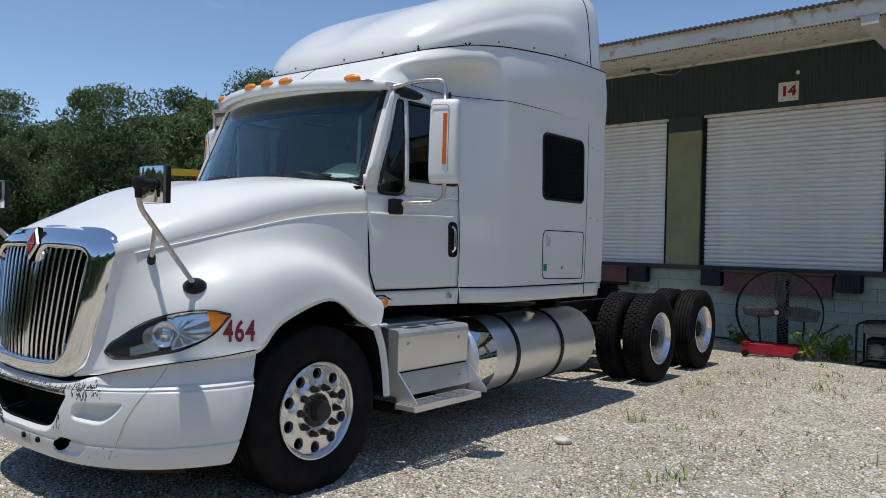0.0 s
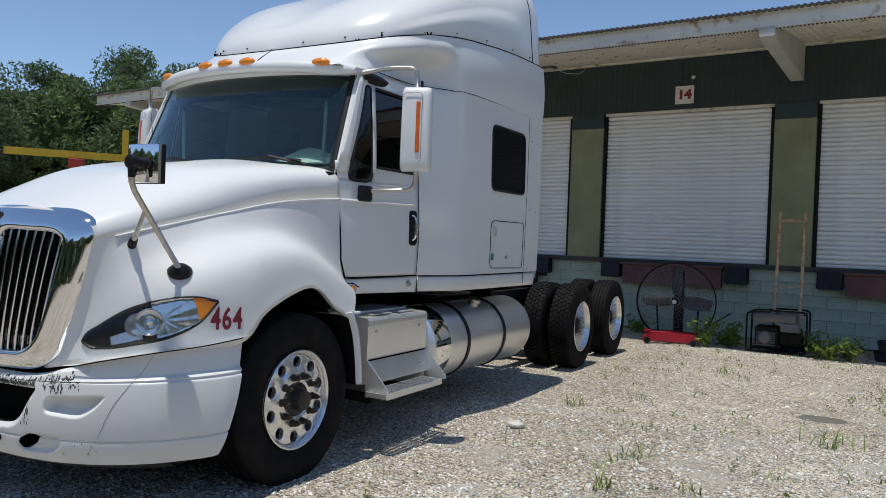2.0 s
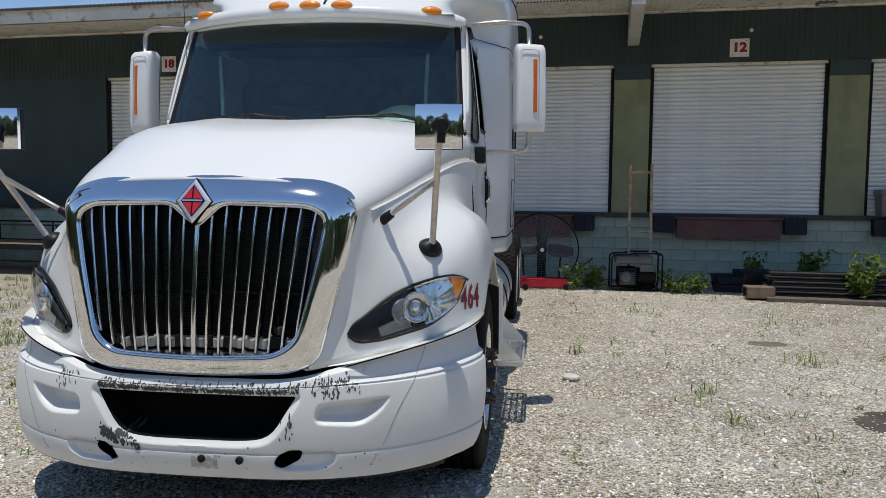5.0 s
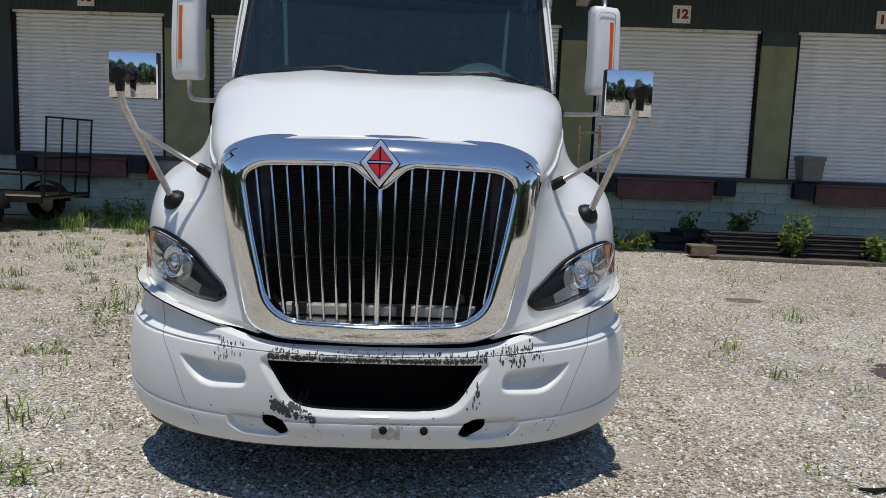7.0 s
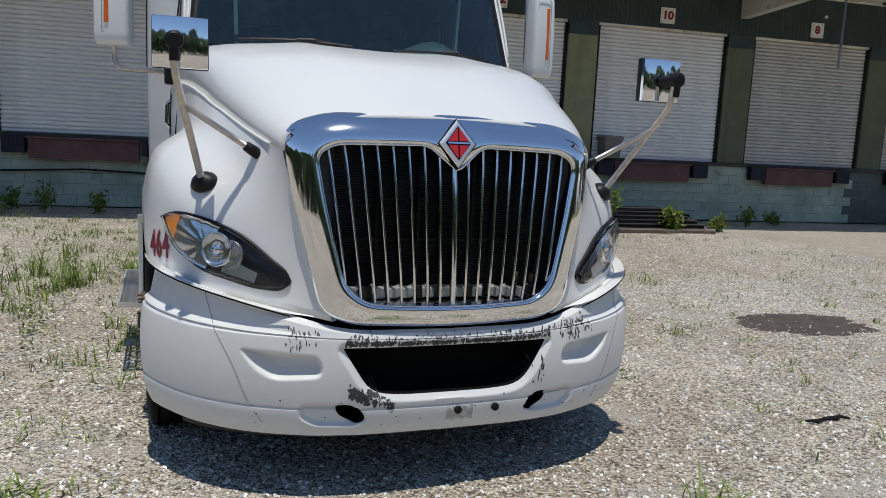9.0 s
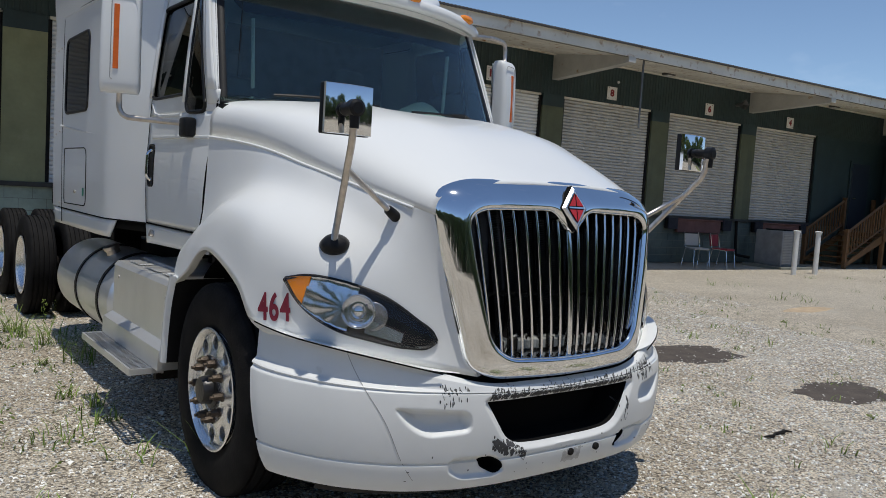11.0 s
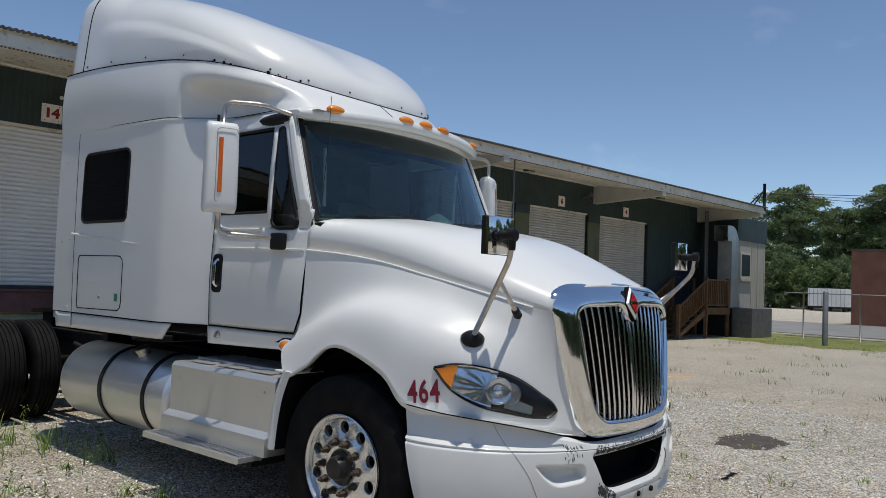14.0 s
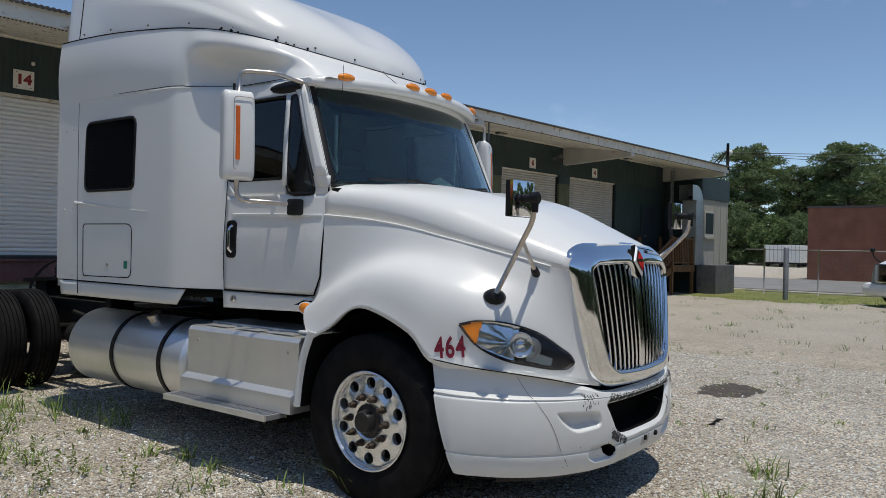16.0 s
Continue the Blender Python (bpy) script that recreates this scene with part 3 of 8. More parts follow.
    # long hairline cracks across the corners
    for sx in (1, -1):
        bm = bmesh.new()
        pts = [drape(tree, (sx * (1.09 - .33 * t + .01 * math.sin(9 * t)), .3, .83 - .52 * t), (-sx * .45, .9, 0), .0005, False) for t in np.linspace(0, 1, 24)]
        tube(bm, [p for p in pts if p is not None], .0016, 4)
        part("crack", bm, mat("grey_crack", (.30, .30, .29), .8) if sx > 0 else bpy.data.materials["grey_crack"], root)
    # dull scrape round the plate bolts
    bm = bmesh.new()
    rows = []
    for i in range(9):
        x = -0.01 + 0.12 * i / 8
        rows.append([drape(tree, (x, .2, z + 0.006 * math.sin(i * 2.3)), (0, 1, 0), 0.001) for z in np.linspace(.30, .365, 5)])
    sheet(bm, rows, flip=True)
    part("scrape", bm, mat("scraped_primer", (.55, .54, .52), .7, 0, .25, 40, .2, 80), root)
    return tree


bumper()
# black gap between hood, grille and bumper
bm = bmesh.new()
rows = []
for u in np.linspace(-3.0, 3.0, 50):
    x, y = key(PLAN, abs(u))
    x *= math.copysign(1, u)
    t = key(BUMP_TOP, abs(u))
    rows.append([(x * 0.975, y + 0.06, t - 0.03), (x * 0.955, y + 0.085, t + 0.03)])
sheet(bm, rows, flip=True)
part("bumper_gap_seal", bm, SEAM, truck)

# ---- grille ----
def face_y(x, z=1.15):
    return 0.190 + 0.13 * x * x + 0.10 * (z - 0.75)


def grille():
    root = empty("grille")
    root.parent = truck
    n = 180
    outer = evenly(rounded([(0, 1.568, .3), (.53, 1.548, .12), (.690, 1.48, .13), (.648, 1.22, .1), (.538, .762, .14), (.42, .712, .12), (0, .697, .2), (-.42, .712, .12), (-.538, .762, .14), (-.648, 1.22, .1), (-.690, 1.48, .13), (-.53, 1.548, .12)], 10)[5:] , n)
    inner = evenly(rounded([(0, 1.325, .05), (.115, 1.437, .04), (.49, 1.427, .06), (.562, 1.385, .07), (.520, 1.15, .1), (.452, .87, .09), (.36, .80, .09), (0, .785, .2), (-.36, .80, .09), (-.452, .87, .09), (-.520, 1.15, .1), (-.562, 1.385, .07), (-.49, 1.427, .06), (-.115, 1.437, .04)], 10)[5:], n)

    def by_angle(pts, cz=1.15):
        a = np.array([math.atan2(p[0], p[1] - cz) for p in pts])
        o = np.argsort(a)
        r = np.array([math.hypot(pts[i][0], pts[i][1] - cz) for i in o])
        g = np.linspace(-math.pi, math.pi, n, endpoint=False)
        rr = np.interp(g, a[o], r, period=2 * math.pi)
        return [(q * math.sin(t), cz + q * math.cos(t)) for q, t in zip(rr, g)]
    plain = evenly(rounded([(.49, 1.437, .06), (.562, 1.385, .07), (.520, 1.15, .1), (.452, .87, .09), (.36, .80, .09), (0, .785, .2), (-.36, .80, .09), (-.452, .87, .09), (-.520, 1.15, .1), (-.562, 1.385, .07), (-.49, 1.437, .06)], 10), n)
    outer, inner, plain = by_angle(outer), by_angle(inner), by_angle(plain)
    prof = [(0.0, 0.16), (0.0, 0.046), (0.05, 0.036), (0.2, 0.022), (0.45, 0.010), (0.7, 0.001), (0.88, -0.003), (0.95, 0.0), (1.0, 0.014), (1.0, 0.10)]
    rows = []
    for w, dep in prof:
        ring = []
        for o, q, e in zip(outer, inner, plain):
            dip = max(0.0, (w - .82) / .18)
            qx, qz = e[0] + (q[0] - e[0]) * dip, e[1] + (q[1] - e[1]) * dip
            x, z = o[0] + (qx - o[0]) * w, o[1] + (qz - o[1]) * w
            up = max(0.0, (o[1] - 1.15) / 0.45)
            ring.append((x, face_y(x, z) + dep + 0.055 * up * (1 - w) ** 2, z))
        rows.append(ring)
    bm = bmesh.new()
    sheet(bm, rows, close_v=True, flip=True)
    part("surround", bm, CHROME, root, "polished chrome grille surround", smooth=True)
    bm = bmesh.new()
    ring = [(q[0], face_y(*q) + 0.012, q[1]) for q in inner]
    tube(bm, ring + ring[:1], 0.0045, 6)
    part("inner_rim", bm, CHROME, root, smooth=True)
    # vertical bars
    prof = np.array(inner)

    def span(x):
        zs = []
        for a, b in zip(prof, np.roll(prof, -1, axis=0)):
            if (a[0] - x) * (b[0] - x) < 0:
                zs.append(a[1] + (b[1] - a[1]) * (x - a[0]) / (b[0] - a[0]))
        return min(zs), max(zs)
    for i in range(-8, 9):
        xt, xb = i * 0.0645, i * 0.0540
        xm = (xt + xb) / 2
        lo, hi = span(xm)
        for _ in range(6):
            lo = .5 * lo + .5 * span(xb + (xt - xb) * (lo - 0.8) / 0.63)[0]
            hi = .5 * hi + .5 * span(xb + (xt - xb) * (hi - 0.8) / 0.63)[1]
        if i == 0:
            hi = 1.345
        w = 0.0062 if i else 0.013
        bm = bmesh.new()
        rows = []
        for k in np.linspace(0, 1, 9):
            z = lo + (hi - lo) * k
            x = xb + (xt - xb) * (z - 0.8) / 0.63
            y = face_y(x, z) + 0.028 + 0.012 * (1 - math.sin(math.pi * min(1, max(0, k))) ** 0.4)
            rows.append([(x + w * math.cos(q), y - 1.5 * w * math.sin(q), z) for q in np.linspace(0, math.pi, 7)] + [(x - w, y + 0.055, z), (x + w, y + 0.055, z)])
        sheet(bm, rows, close_v=True, flip=True)
        part("grille_bar", bm, CHROME, root, smooth=True, angle=60)
    # radiator pack behind
    rad = empty("radiator")
    rad.parent = root
    bm = bmesh.new()
    sheet(bm, [[(x, 0.42, z) for z in (0.70, 1.50)] for x in (-.60, .60)], flip=False)
    part("core", bm, RADIATOR, rad)
    bm = bmesh.new()
    for k in range(60):
        z = 0.80 + k * 0.0105
        box(bm, -.47, .47, .405, .4195, z, z + 0.0035)
    tagged(part("core_fin", bm, FRAME_BLACK, rad), kind="stuff")
    bm = bmesh.new()
    box(bm, -.50, .50, .37, .395, 1.035, 1.05)
    for x in (-.30, -.12, .12, .33):
        box(bm, x - .004, x + .004, .36, .40, .82, 1.42)
    for x in (-.33, -.10, .11, .35):
        box(bm, x - .030, x + .030, .315, .345, .805, .855, .003)
    part("crossbar", bm, FRAME_BLACK, rad)
    part("lower_strip", boxed(-.45, .45, .33, .40, .80, .842, .004), mat("dull_grey_strip", (.42, .43, .42), .6, .2, .2, 20), rad, "dull grey metal strip")
    bm = bmesh.new()
    box(bm, .33, .37, .34, .37, .86, .90, .008)
    part("marker_clip", bm, RUST_HUB, rad)
    # walls of the recess
    bm = bmesh.new()
    sheet(bm, [[(q[0], face_y(*q) + 0.09, q[1]) for q in inner], [(q[0] * 1.02, .44, q[1]) for q in inner]], close_v=True, flip=True)
    part("recess", bm, BLACK, root, smooth=True)
    # emblem: a chrome diamond with a red field, plain
    em = empty("emblem")
    em.parent = root
    em.matrix_basis = Matrix.Translation((-.003, .254, 1.448)) @ Matrix.Rotation(radians(-13), 4, "X") @ Matrix.Translation((0, -.232, -1.452))
    def diamond(w, h, y0, y1, bev, m, nm):
        bm = bmesh.new()
        o = [(0, h), (w, 0), (0, -h), (-w, 0)]
        rows = [[(x * k, y, 1.452 + z * k) for x, z in o] for k, y in ((1.0, y1), (1.0, y0 + bev), (1 - bev * 1.3 / w, y0))]
        vs = sheet(bm, rows, close_v=True, flip=False)
        bm.faces.new(vs[-1])
        bmesh.ops.recalc_face_normals(bm, faces=bm.faces)
        part(nm, bm, m, em)
    # black diamond behind the frame draws its thin dark outline
    diamond(.0832, .1035, .232, .262, .003, SEAM, "badge_outline")
    diamond(.078, .098, .222, .26, .010, mat("satin_chrome", (.88, .89, .91), .34, .85), "badge_frame")
    diamond(.054, .070, .2185, .26, .003, SEAM, "badge_field")
    for sx in (1, -1):
        for sz in (1, -1):
            bm = bmesh.new()
            vs = [bm.verts.new(p) for p in ((sx * .003, .2165, 1.452 + sz * .063), (sx * .045, .2165, 1.452 + sz * .008), (sx * .003, .2165, 1.452 + sz * .008))]
            bm.faces.new(vs if sx * sz > 0 else vs[::-1])
            part("badge_field", bm, RED, em, "red enamel field")
    bm = boxed(-.046, .046, .2140, .2165, 1.4485, 1.4555)
    part("badge_bar", bm, CHROME, em)


grille()


# ---- headlights and hood decals, lying on the fender ----
FLUTED = mat("fluted_reflector", (.80, .82, .85), .17, .95, .1, 40)
SMOKED = mat("smoked_reflector", (.30, .31, .33), .22, .8, .2, 30)
SMOKED_SHELL = mat("smoked_housing", (.010, .011, .015), .4, 0, .2, 30, spec=.1)


def headlight(s):
    root = empty("headlight")
    root.parent = truck
    tree = TREES[s]
    way = (-s * 0.62, 0.78, -0.05)
    LOW = [(0, .668, .335, .872), (.05, .690, .350, .850), (.18, .755, .40, .842), (.4, .86, .51, .862), (.65, .99, .64, .905), (.85, 1.085, .735, .985), (1, 1.134, .795, 1.083)]
    UPP = [(0, .668, .335, .872), (.05, .676, .350, .902), (.18, .722, .40, .952), (.4, .815, .50, 1.035), (.65, .955, .62, 1.09), (.85, 1.07, .72, 1.103), (1, 1.134, .795, 1.083)]

    def patch(u0, u1, v0, v1, off, nu=28, nv=8, belly=0.0, flute=0.0, lean=0.0):
        rows = []
        for u in np.linspace(u0, u1, nu):
            a, b = key(LOW, u), key(UPP, u)
            r = []
            for v in np.linspace(v0, v1, nv):
                p = a + (b - a) * v
                o = off + belly * (4 * v * (1 - v)) * math.sin(math.pi * min(1, max(0, u))) ** 0.5 + lean * (1 - v) + flute * math.sin(13 * math.atan2((v - .5) * .17, (u - .60) * .7)) * min(1.0, math.hypot((u - .60) * 6.5, (v - .5) * 1.7)) + flute * .5 * math.sin(75 * u)
                r.append(drape(tree, (s * p[0], p[1], p[2]), way, o))
            rows.append(r)
        return rows
    for nm, args, m in (("housing", (0.0, 1.0, 0.0, 1.0, 0.003), SMOKED_SHELL), ("reflector_bowl", (0.55, 0.83, 0.06, 0.95, 0.004, 90, 40, 0.0, 0.0007, 0.016), FLUTED), ("inner_fin", (0.24, 0.46, 0.10, 0.40, 0.004, 30, 8, 0.0, 0.0, 0.010), FLUTED), ("turn_signal", (0.82, 0.985, 0.08, 0.95, 0.009), AMBER)):
        bm = bmesh.new()
        sheet(bm, patch(*args), flip=s < 0)
        part(nm, bm, m, root, smooth=True)
    # rim
    bm = bmesh.new()
    lo, up = patch(0, 1, 0, 0, .004, 40, 2), patch(0, 1, 1, 1, .004, 40, 2)
    ring = [r[0] for r in lo] + [r[0] for r in up[::-1]]
    tube(bm, ring + ring[:1], 0.009, 6)
    part("rim", bm, BLACK, root, smooth=True)
    # round main lamp
    c = drape(tree, (s * .905, .56, .975), way, 0.004)
    d = (drape(tree, (s * .905, .56, .975), way, 0.1) - c).normalized()
    m = Matrix.Translation(c) @ d.to_track_quat("X", "Z").to_matrix().to_4x4()
    for nm, prof, mt in (("lamp_ring", [(0, .071), (.014, .071), (.018, .0685), (.013, .065), (0, .065)], CHROME), ("lamp_bowl", [(.013, .064), (.006, .058), (.010, .050), (.005, .044), (.009, .036), (.004, .022)], bpy.data.materials.get("lamp_reflector") or mat("lamp_reflector", (.72, .74, .78), .12, .95)), ("bulb_shield", [(.004, .022), (.014, .019), (.019, .011), (.020, 0.0)], CHROME)):
        bm = bmesh.new()
        lathe(bm, prof, 36, "x")
        bmesh.ops.transform(bm, matrix=m, verts=bm.verts)
        part(nm, bm, mt, root, smooth=True)
    # crescent lens half hidden by the round lamp
    c3 = drape(tree, (s * .862, .515, .958), way, 0.003)
    bm = bmesh.new()
    lathe(bm, [(0, .060), (.008, .060), (.010, .057), (.006, .040), (.004, 0)], 30, "x")
    bmesh.ops.transform(bm, matrix=Matrix.Translation(c3) @ d.to_track_quat("X", "Z").to_matrix().to_4x4(), verts=bm.verts)
    part("side_lens", bm, SMOKED, root, smooth=True)
    bm = bmesh.new()
    sheet(bm, patch(0.01, 0.99, 0.02, 0.98, 0.020, 40, 12, 0.016), flip=s < 0)
    lens = part("lens", bm, CLEAR, root, "clear polycarbonate lens", smooth=True)
    thick(lens, 0.004, 1.0)
    lens.visible_shadow = False
    # fleet number, in one line
    zn = .983 if s > 0 else .948
    way2 = (-s, .35, 0)
    ends = [drape(tree, (s * (1.165 + (y - .85) * .30), y, zn + (y - .85) * (-.02 if s > 0 else -.10)), way2, .004) for y in (.78, .92)]
    vx = (ends[1] - ends[0]).normalized() * (1 if s > 0 else -1)
    c0 = (ends[0] + ends[1]) / 2
    hi = drape(tree, c0 + Vector((0, 0, .05)), way2, .004)
    lo = drape(tree, c0 - Vector((0, 0, .05)), way2, .004)
    nz = vx.cross((hi - lo).normalized()).normalized()
    vy = nz.cross(vx)
    for k, ch in enumerate("464"):
        c = drape(tree, c0 + vx * ((k - 1) * .061 + .012 * s), way2, .004)
        m = Matrix((vx, vy, nz)).transposed().to_4x4()
        m.translation = c
        letters(ch, 0.143, MAROON, "fleet_numeral", root.parent, m @ Matrix.Diagonal((0.76, 1.15, 1, 1)), 0.0008, "dark red vinyl numeral", .022)


headlight(1)
headlight(-1)


# ---- cab: doors, pillars, windows ----
def side_x(y, z):
    """Half width of the cab and sleeper."""
    cab = 1.072 - 0.10 * max(0, (1.5 - z)) ** 2 - 0.055 * max(0, z - 1.55) ** 1.0 - 0.075 * max(0, z - 1.9) ** 1.5
    cab -= 0.055 * max(0, (2.35 - y) / 0.4) ** 1.6 * (0.25 + 0.75 * ease(1.3, 1.9, z))
    slp = 1.222 - 0.012 * ((z - 2.0) / 1.0) ** 2
    r = (y - 2.985) / 0.41
    r = (r + math.hypot(r, .10)) / 2 - .05
    return cab + (slp - cab) * ((r + 1) - math.hypot(r - 1, .16)) / 2 * (1 if r < .9 else 1 + .0064 * min(1, (r - .9) / 3))


def side_panel(name, outline, material, parent, s, off=0.0, nu=14, nv=14, label="", solid=0.012, sm=True):
    """A panel between two edges on the cab's side. outline: lower and upper edge as lists of (y, z)."""
    lo, up = outline
    kl = [(i / (len(lo) - 1), *p) for i, p in enumerate(lo)]
    ku = [(i / (len(up) - 1), *p) for i, p in enumerate(up)]
    rows = []
    for u in np.linspace(0, 1, nu):
        a, b = np.array(lin(kl, u)), np.array(lin(ku, u))
        r = []
        for v in np.linspace(0, 1, nv):
            y, z = a + (b - a) * v
            r.append((s * (side_x(y, z) + off), y, z))
        rows.append(r)
    bm = bmesh.new()
    sheet(bm, rows, flip=s < 0)
    ob = part(name, bm, material, parent, label, smooth=sm)
    if solid:
        thick(ob, solid, -1.0)
    return ob


def lin(keys, t):
    k = np.asarray(keys, float)
    return [float(np.interp(t, k[:, 0], k[:, i])) for i in range(1, k.shape[1])]


def seam(name, pts, parent, s, r=0.005, m=None, off=0.0):
    bm = bmesh.new()
    out = []
    for (y0, z0), (y1, z1) in zip(pts, pts[1:]):
        for k in range(8):
            out.append((y0 + (y1 - y0) * k / 8, z0 + (z1 - z0) * k / 8))
    out.append(pts[-1])
    tube(bm, [(s * (side_x(y, z) + off), y, z) for y, z in out], r, 5)
    return part(name, bm, m or SEAM, parent)


def pillar_y(z):
    """The windscreen's side edge."""
    return 2.015 + (z - 1.925) * (2.29 - 2.015) / (2.59 - 1.925)


def ring_on_side(pts, off, s):
    return [(s * (side_x(y, z) + off), y, z) for y, z in pts]


def window(name, corners, s, parent, glassm, off=-0.012, frame_r=0.011, n=72):
    """Glass with a rubber frame, in an opening given by (y, z, radius) corners."""
    root = empty(name)
    root.parent = parent
    out = evenly(rounded(corners, 6), n)
    bm = bmesh.new()
    c = [sum(p[i] for p in out) / n for i in (0, 1)]
    rows = [ring_on_side([(c[0] + (y - c[0]) * k, c[1] + (z - c[1]) * k) for y, z in out], off, s) for k in (1.0, 0.66, 0.33)]
    vs = sheet(bm, rows, close_v=True)
    mid = bm.verts.new((s * (side_x(*c) + off), *c))
    for j in range(n):
        bm.faces.new((vs[-1][j], mid, vs[-1][(j + 1) % n]))
    bmesh.ops.recalc_face_normals(bm, faces=bm.faces)
    g = part("pane", bm, glassm, root, smooth=True)
    g.visible_shadow = False
    bm = bmesh.new()
    ring = ring_on_side(out, 0.001, s)
    tube(bm, ring + ring[:1], frame_r, 6)
    part("rubber_frame", bm, BLACK, root, smooth=True)
    return root


def cab_side(s):
    door = empty("cab_door")
    door.parent = truck
    ZB, ZQ = 1.965, 1.845
    # door skin below the windows
    side_panel("door_skin", ([(1.998, 1.45), (2.005, 1.30), (2.06, 1.175), (2.3, 1.173), (2.6, 1.171), (2.8, 1.17), (2.978, 1.170)], [(1.988, ZQ), (2.0, ZQ), (2.07, ZQ), (2.3, ZQ), (2.6, ZQ), (2.8, ZQ), (2.978, ZQ)]), PAINT, door, s, 0.0, 26, 22)
    side_panel("door_skin", ([(1.988, ZQ), (2.095, ZQ)], [(1.988, ZB), (2.13, ZB)]), PAINT, door, s, 0.0, 8, 6)
    side_panel("door_skin", ([(2.35, ZQ), (2.978, ZQ)], [(2.35, ZB), (2.978, ZB)]), PAINT, door, s, 0.0, 14, 6)
    # frame round the windows
    top = 2.60
    side_panel("window_frame", ([(pillar_y(ZB) - .02, ZB), (pillar_y(2.6) - .02, top)], [(pillar_y(ZB) + .06, ZB), (pillar_y(2.54) + .05, top)]), PAINT, door, s, 0.0, 10, 5)
    side_panel("window_frame", ([(2.965, ZB), (2.965, top)], [(3.0, ZB), (3.0, top)]), PAINT, door, s, 0.0, 10, 4)
    side_panel("window_frame", ([(pillar_y(2.53) - .0, 2.535), (3.0, 2.535)], [(pillar_y(2.6) - .02, top + .06), (3.0, top + .06)]), PAINT, door, s, 0.0, 14, 5)
    side_panel("window_frame", ([(2.334, ZB - .06), (2.394, 2.54)], [(2.376, ZB - .06), (2.436, 2.54)]), PAINT, door, s, 0.004, 8, 3)
    seam("divider_bar", [(2.352, 1.90), (2.414, 2.53)], door, s, .008, PAINT, .006)
    # quarter light reaches below the belt line
    window("quarter_light", [(2.090, 1.845, .05), (2.334, 1.845, .07), (2.396, 2.53, .03), (2.335, 2.535, .02)], s, door, DARK_GLASS, 0.006, .013)
    window("door_window", [(2.378, 1.955, .04), (2.985, 1.955, .06), (2.985, 2.535, .06), (2.436, 2.535, .03)], s, door, DARK_GLASS, -0.010)
    side_panel("cab_corner", ([(1.95, 1.06), (2.14, 1.06)], [(1.95, 1.88), (2.03, 1.88)]), PAINT, truck, s, -.009, 8, 14)
    # handle in its cup
    h = empty("door_handle")
    h.parent = door
    bm = bmesh.new()
    ring = evenly(rounded([(2.845, 1.40, .04), (2.952, 1.40, .04), (2.952, 1.67, .04), (2.845, 1.67, .04)], 6), 40)
    vs = sheet(bm, [ring_on_side(ring, o, s) for o in (0.0, 0.008)] + [ring_on_side([(2.8985 + (y - 2.8985) * .78, 1.535 + (z - 1.535) * .9) for y, z in ring], o, s) for o in (0.008, 0.003)], close_v=True)
    bm.faces.new(vs[-1])
    bmesh.ops.recalc_face_normals(bm, faces=bm.faces)
    part("handle_cup", bm, BLACK, h, smooth=True, angle=40)
    bm = bmesh.new()
    tube(bm, bend(ring_on_side([(2.899, 1.445)], .0, s) + ring_on_side([(2.899, 1.465), (2.899, 1.61)], .026, s) + ring_on_side([(2.899, 1.63)], .0, s), .02), .012, 8)
    part("grip", bm, CHROME, h, smooth=True)
    # highlights of the pressed belt crease
    seam("belt_crease", [(2.02, 1.700), (2.90, 1.712)], door, s, .010, PAINT, .001)
    seam("belt_crease", [(2.42, 1.835), (2.80, 1.842), (2.90, 1.86), (2.955, 1.92)], door, s, .009, PAINT, .001)
    seam("door_gap", [(1.988, 1.90), (1.992, 1.45), (2.0, 1.30), (2.06, 1.170), (2.60, 1.166), (2.98, 1.166)], door, s, .0055)
    seam("door_gap", [(2.981, 1.166), (2.981, 1.5), (2.981, 1.95)], door, s, .003)
    # sill below the door
    side_panel("sill", ([(2.06, 1.06), (2.60, 1.045), (3.0, 1.035)], [(2.06, 1.160), (2.60, 1.158), (3.0, 1.158)]), PAINT, truck, s, -0.006, 20, 5)
    bm = bmesh.new()
    tube(bm, [(s * 1.04, 2.88, 1.10), (s * 1.068, 2.885, 1.11)], .022, 12)
    part("step_lamp", bm, STEEL, truck, smooth=True)
    # amber side lamp behind the fender
    bm = bmesh.new()
    lathe(bm, [(0, .062), (.012, .060), (.022, .045), (.026, 0)], 24, "x")
    bmesh.ops.transform(bm, matrix=Matrix.Translation((s * 1.045, 2.125, 1.085)) @ (Matrix.Rotation(math.pi, 4, "Z") if s < 0 else Matrix()) @ Matrix.Diagonal((1.0, 1.0, .58, 1)), verts=bm.verts)
    part("side_turn_lamp", bm, AMBER, truck, smooth=True)
    bm = bmesh.new()
    lathe(bm, [(0, .075), (.014, .072), (.014, .060)], 24, "x")
    bmesh.ops.transform(bm, matrix=Matrix.Translation((s * 1.040, 2.125, 1.085)) @ (Matrix.Rotation(math.pi, 4, "Z") if s < 0 else Matrix()) @ Matrix.Diagonal((1.0, 1.0, .58, 1)), verts=bm.verts)
    part("lamp_bezel", bm, PAINT, truck, smooth=True)


cab_side(1)
cab_side(-1)


def arc_y(x, yc, yo, xo):
    """Front edge of glass, roof and visor in plan: yc in the middle, yo at x = xo."""
    return yc + (yo - yc) * (abs(x) / xo) ** 2.4


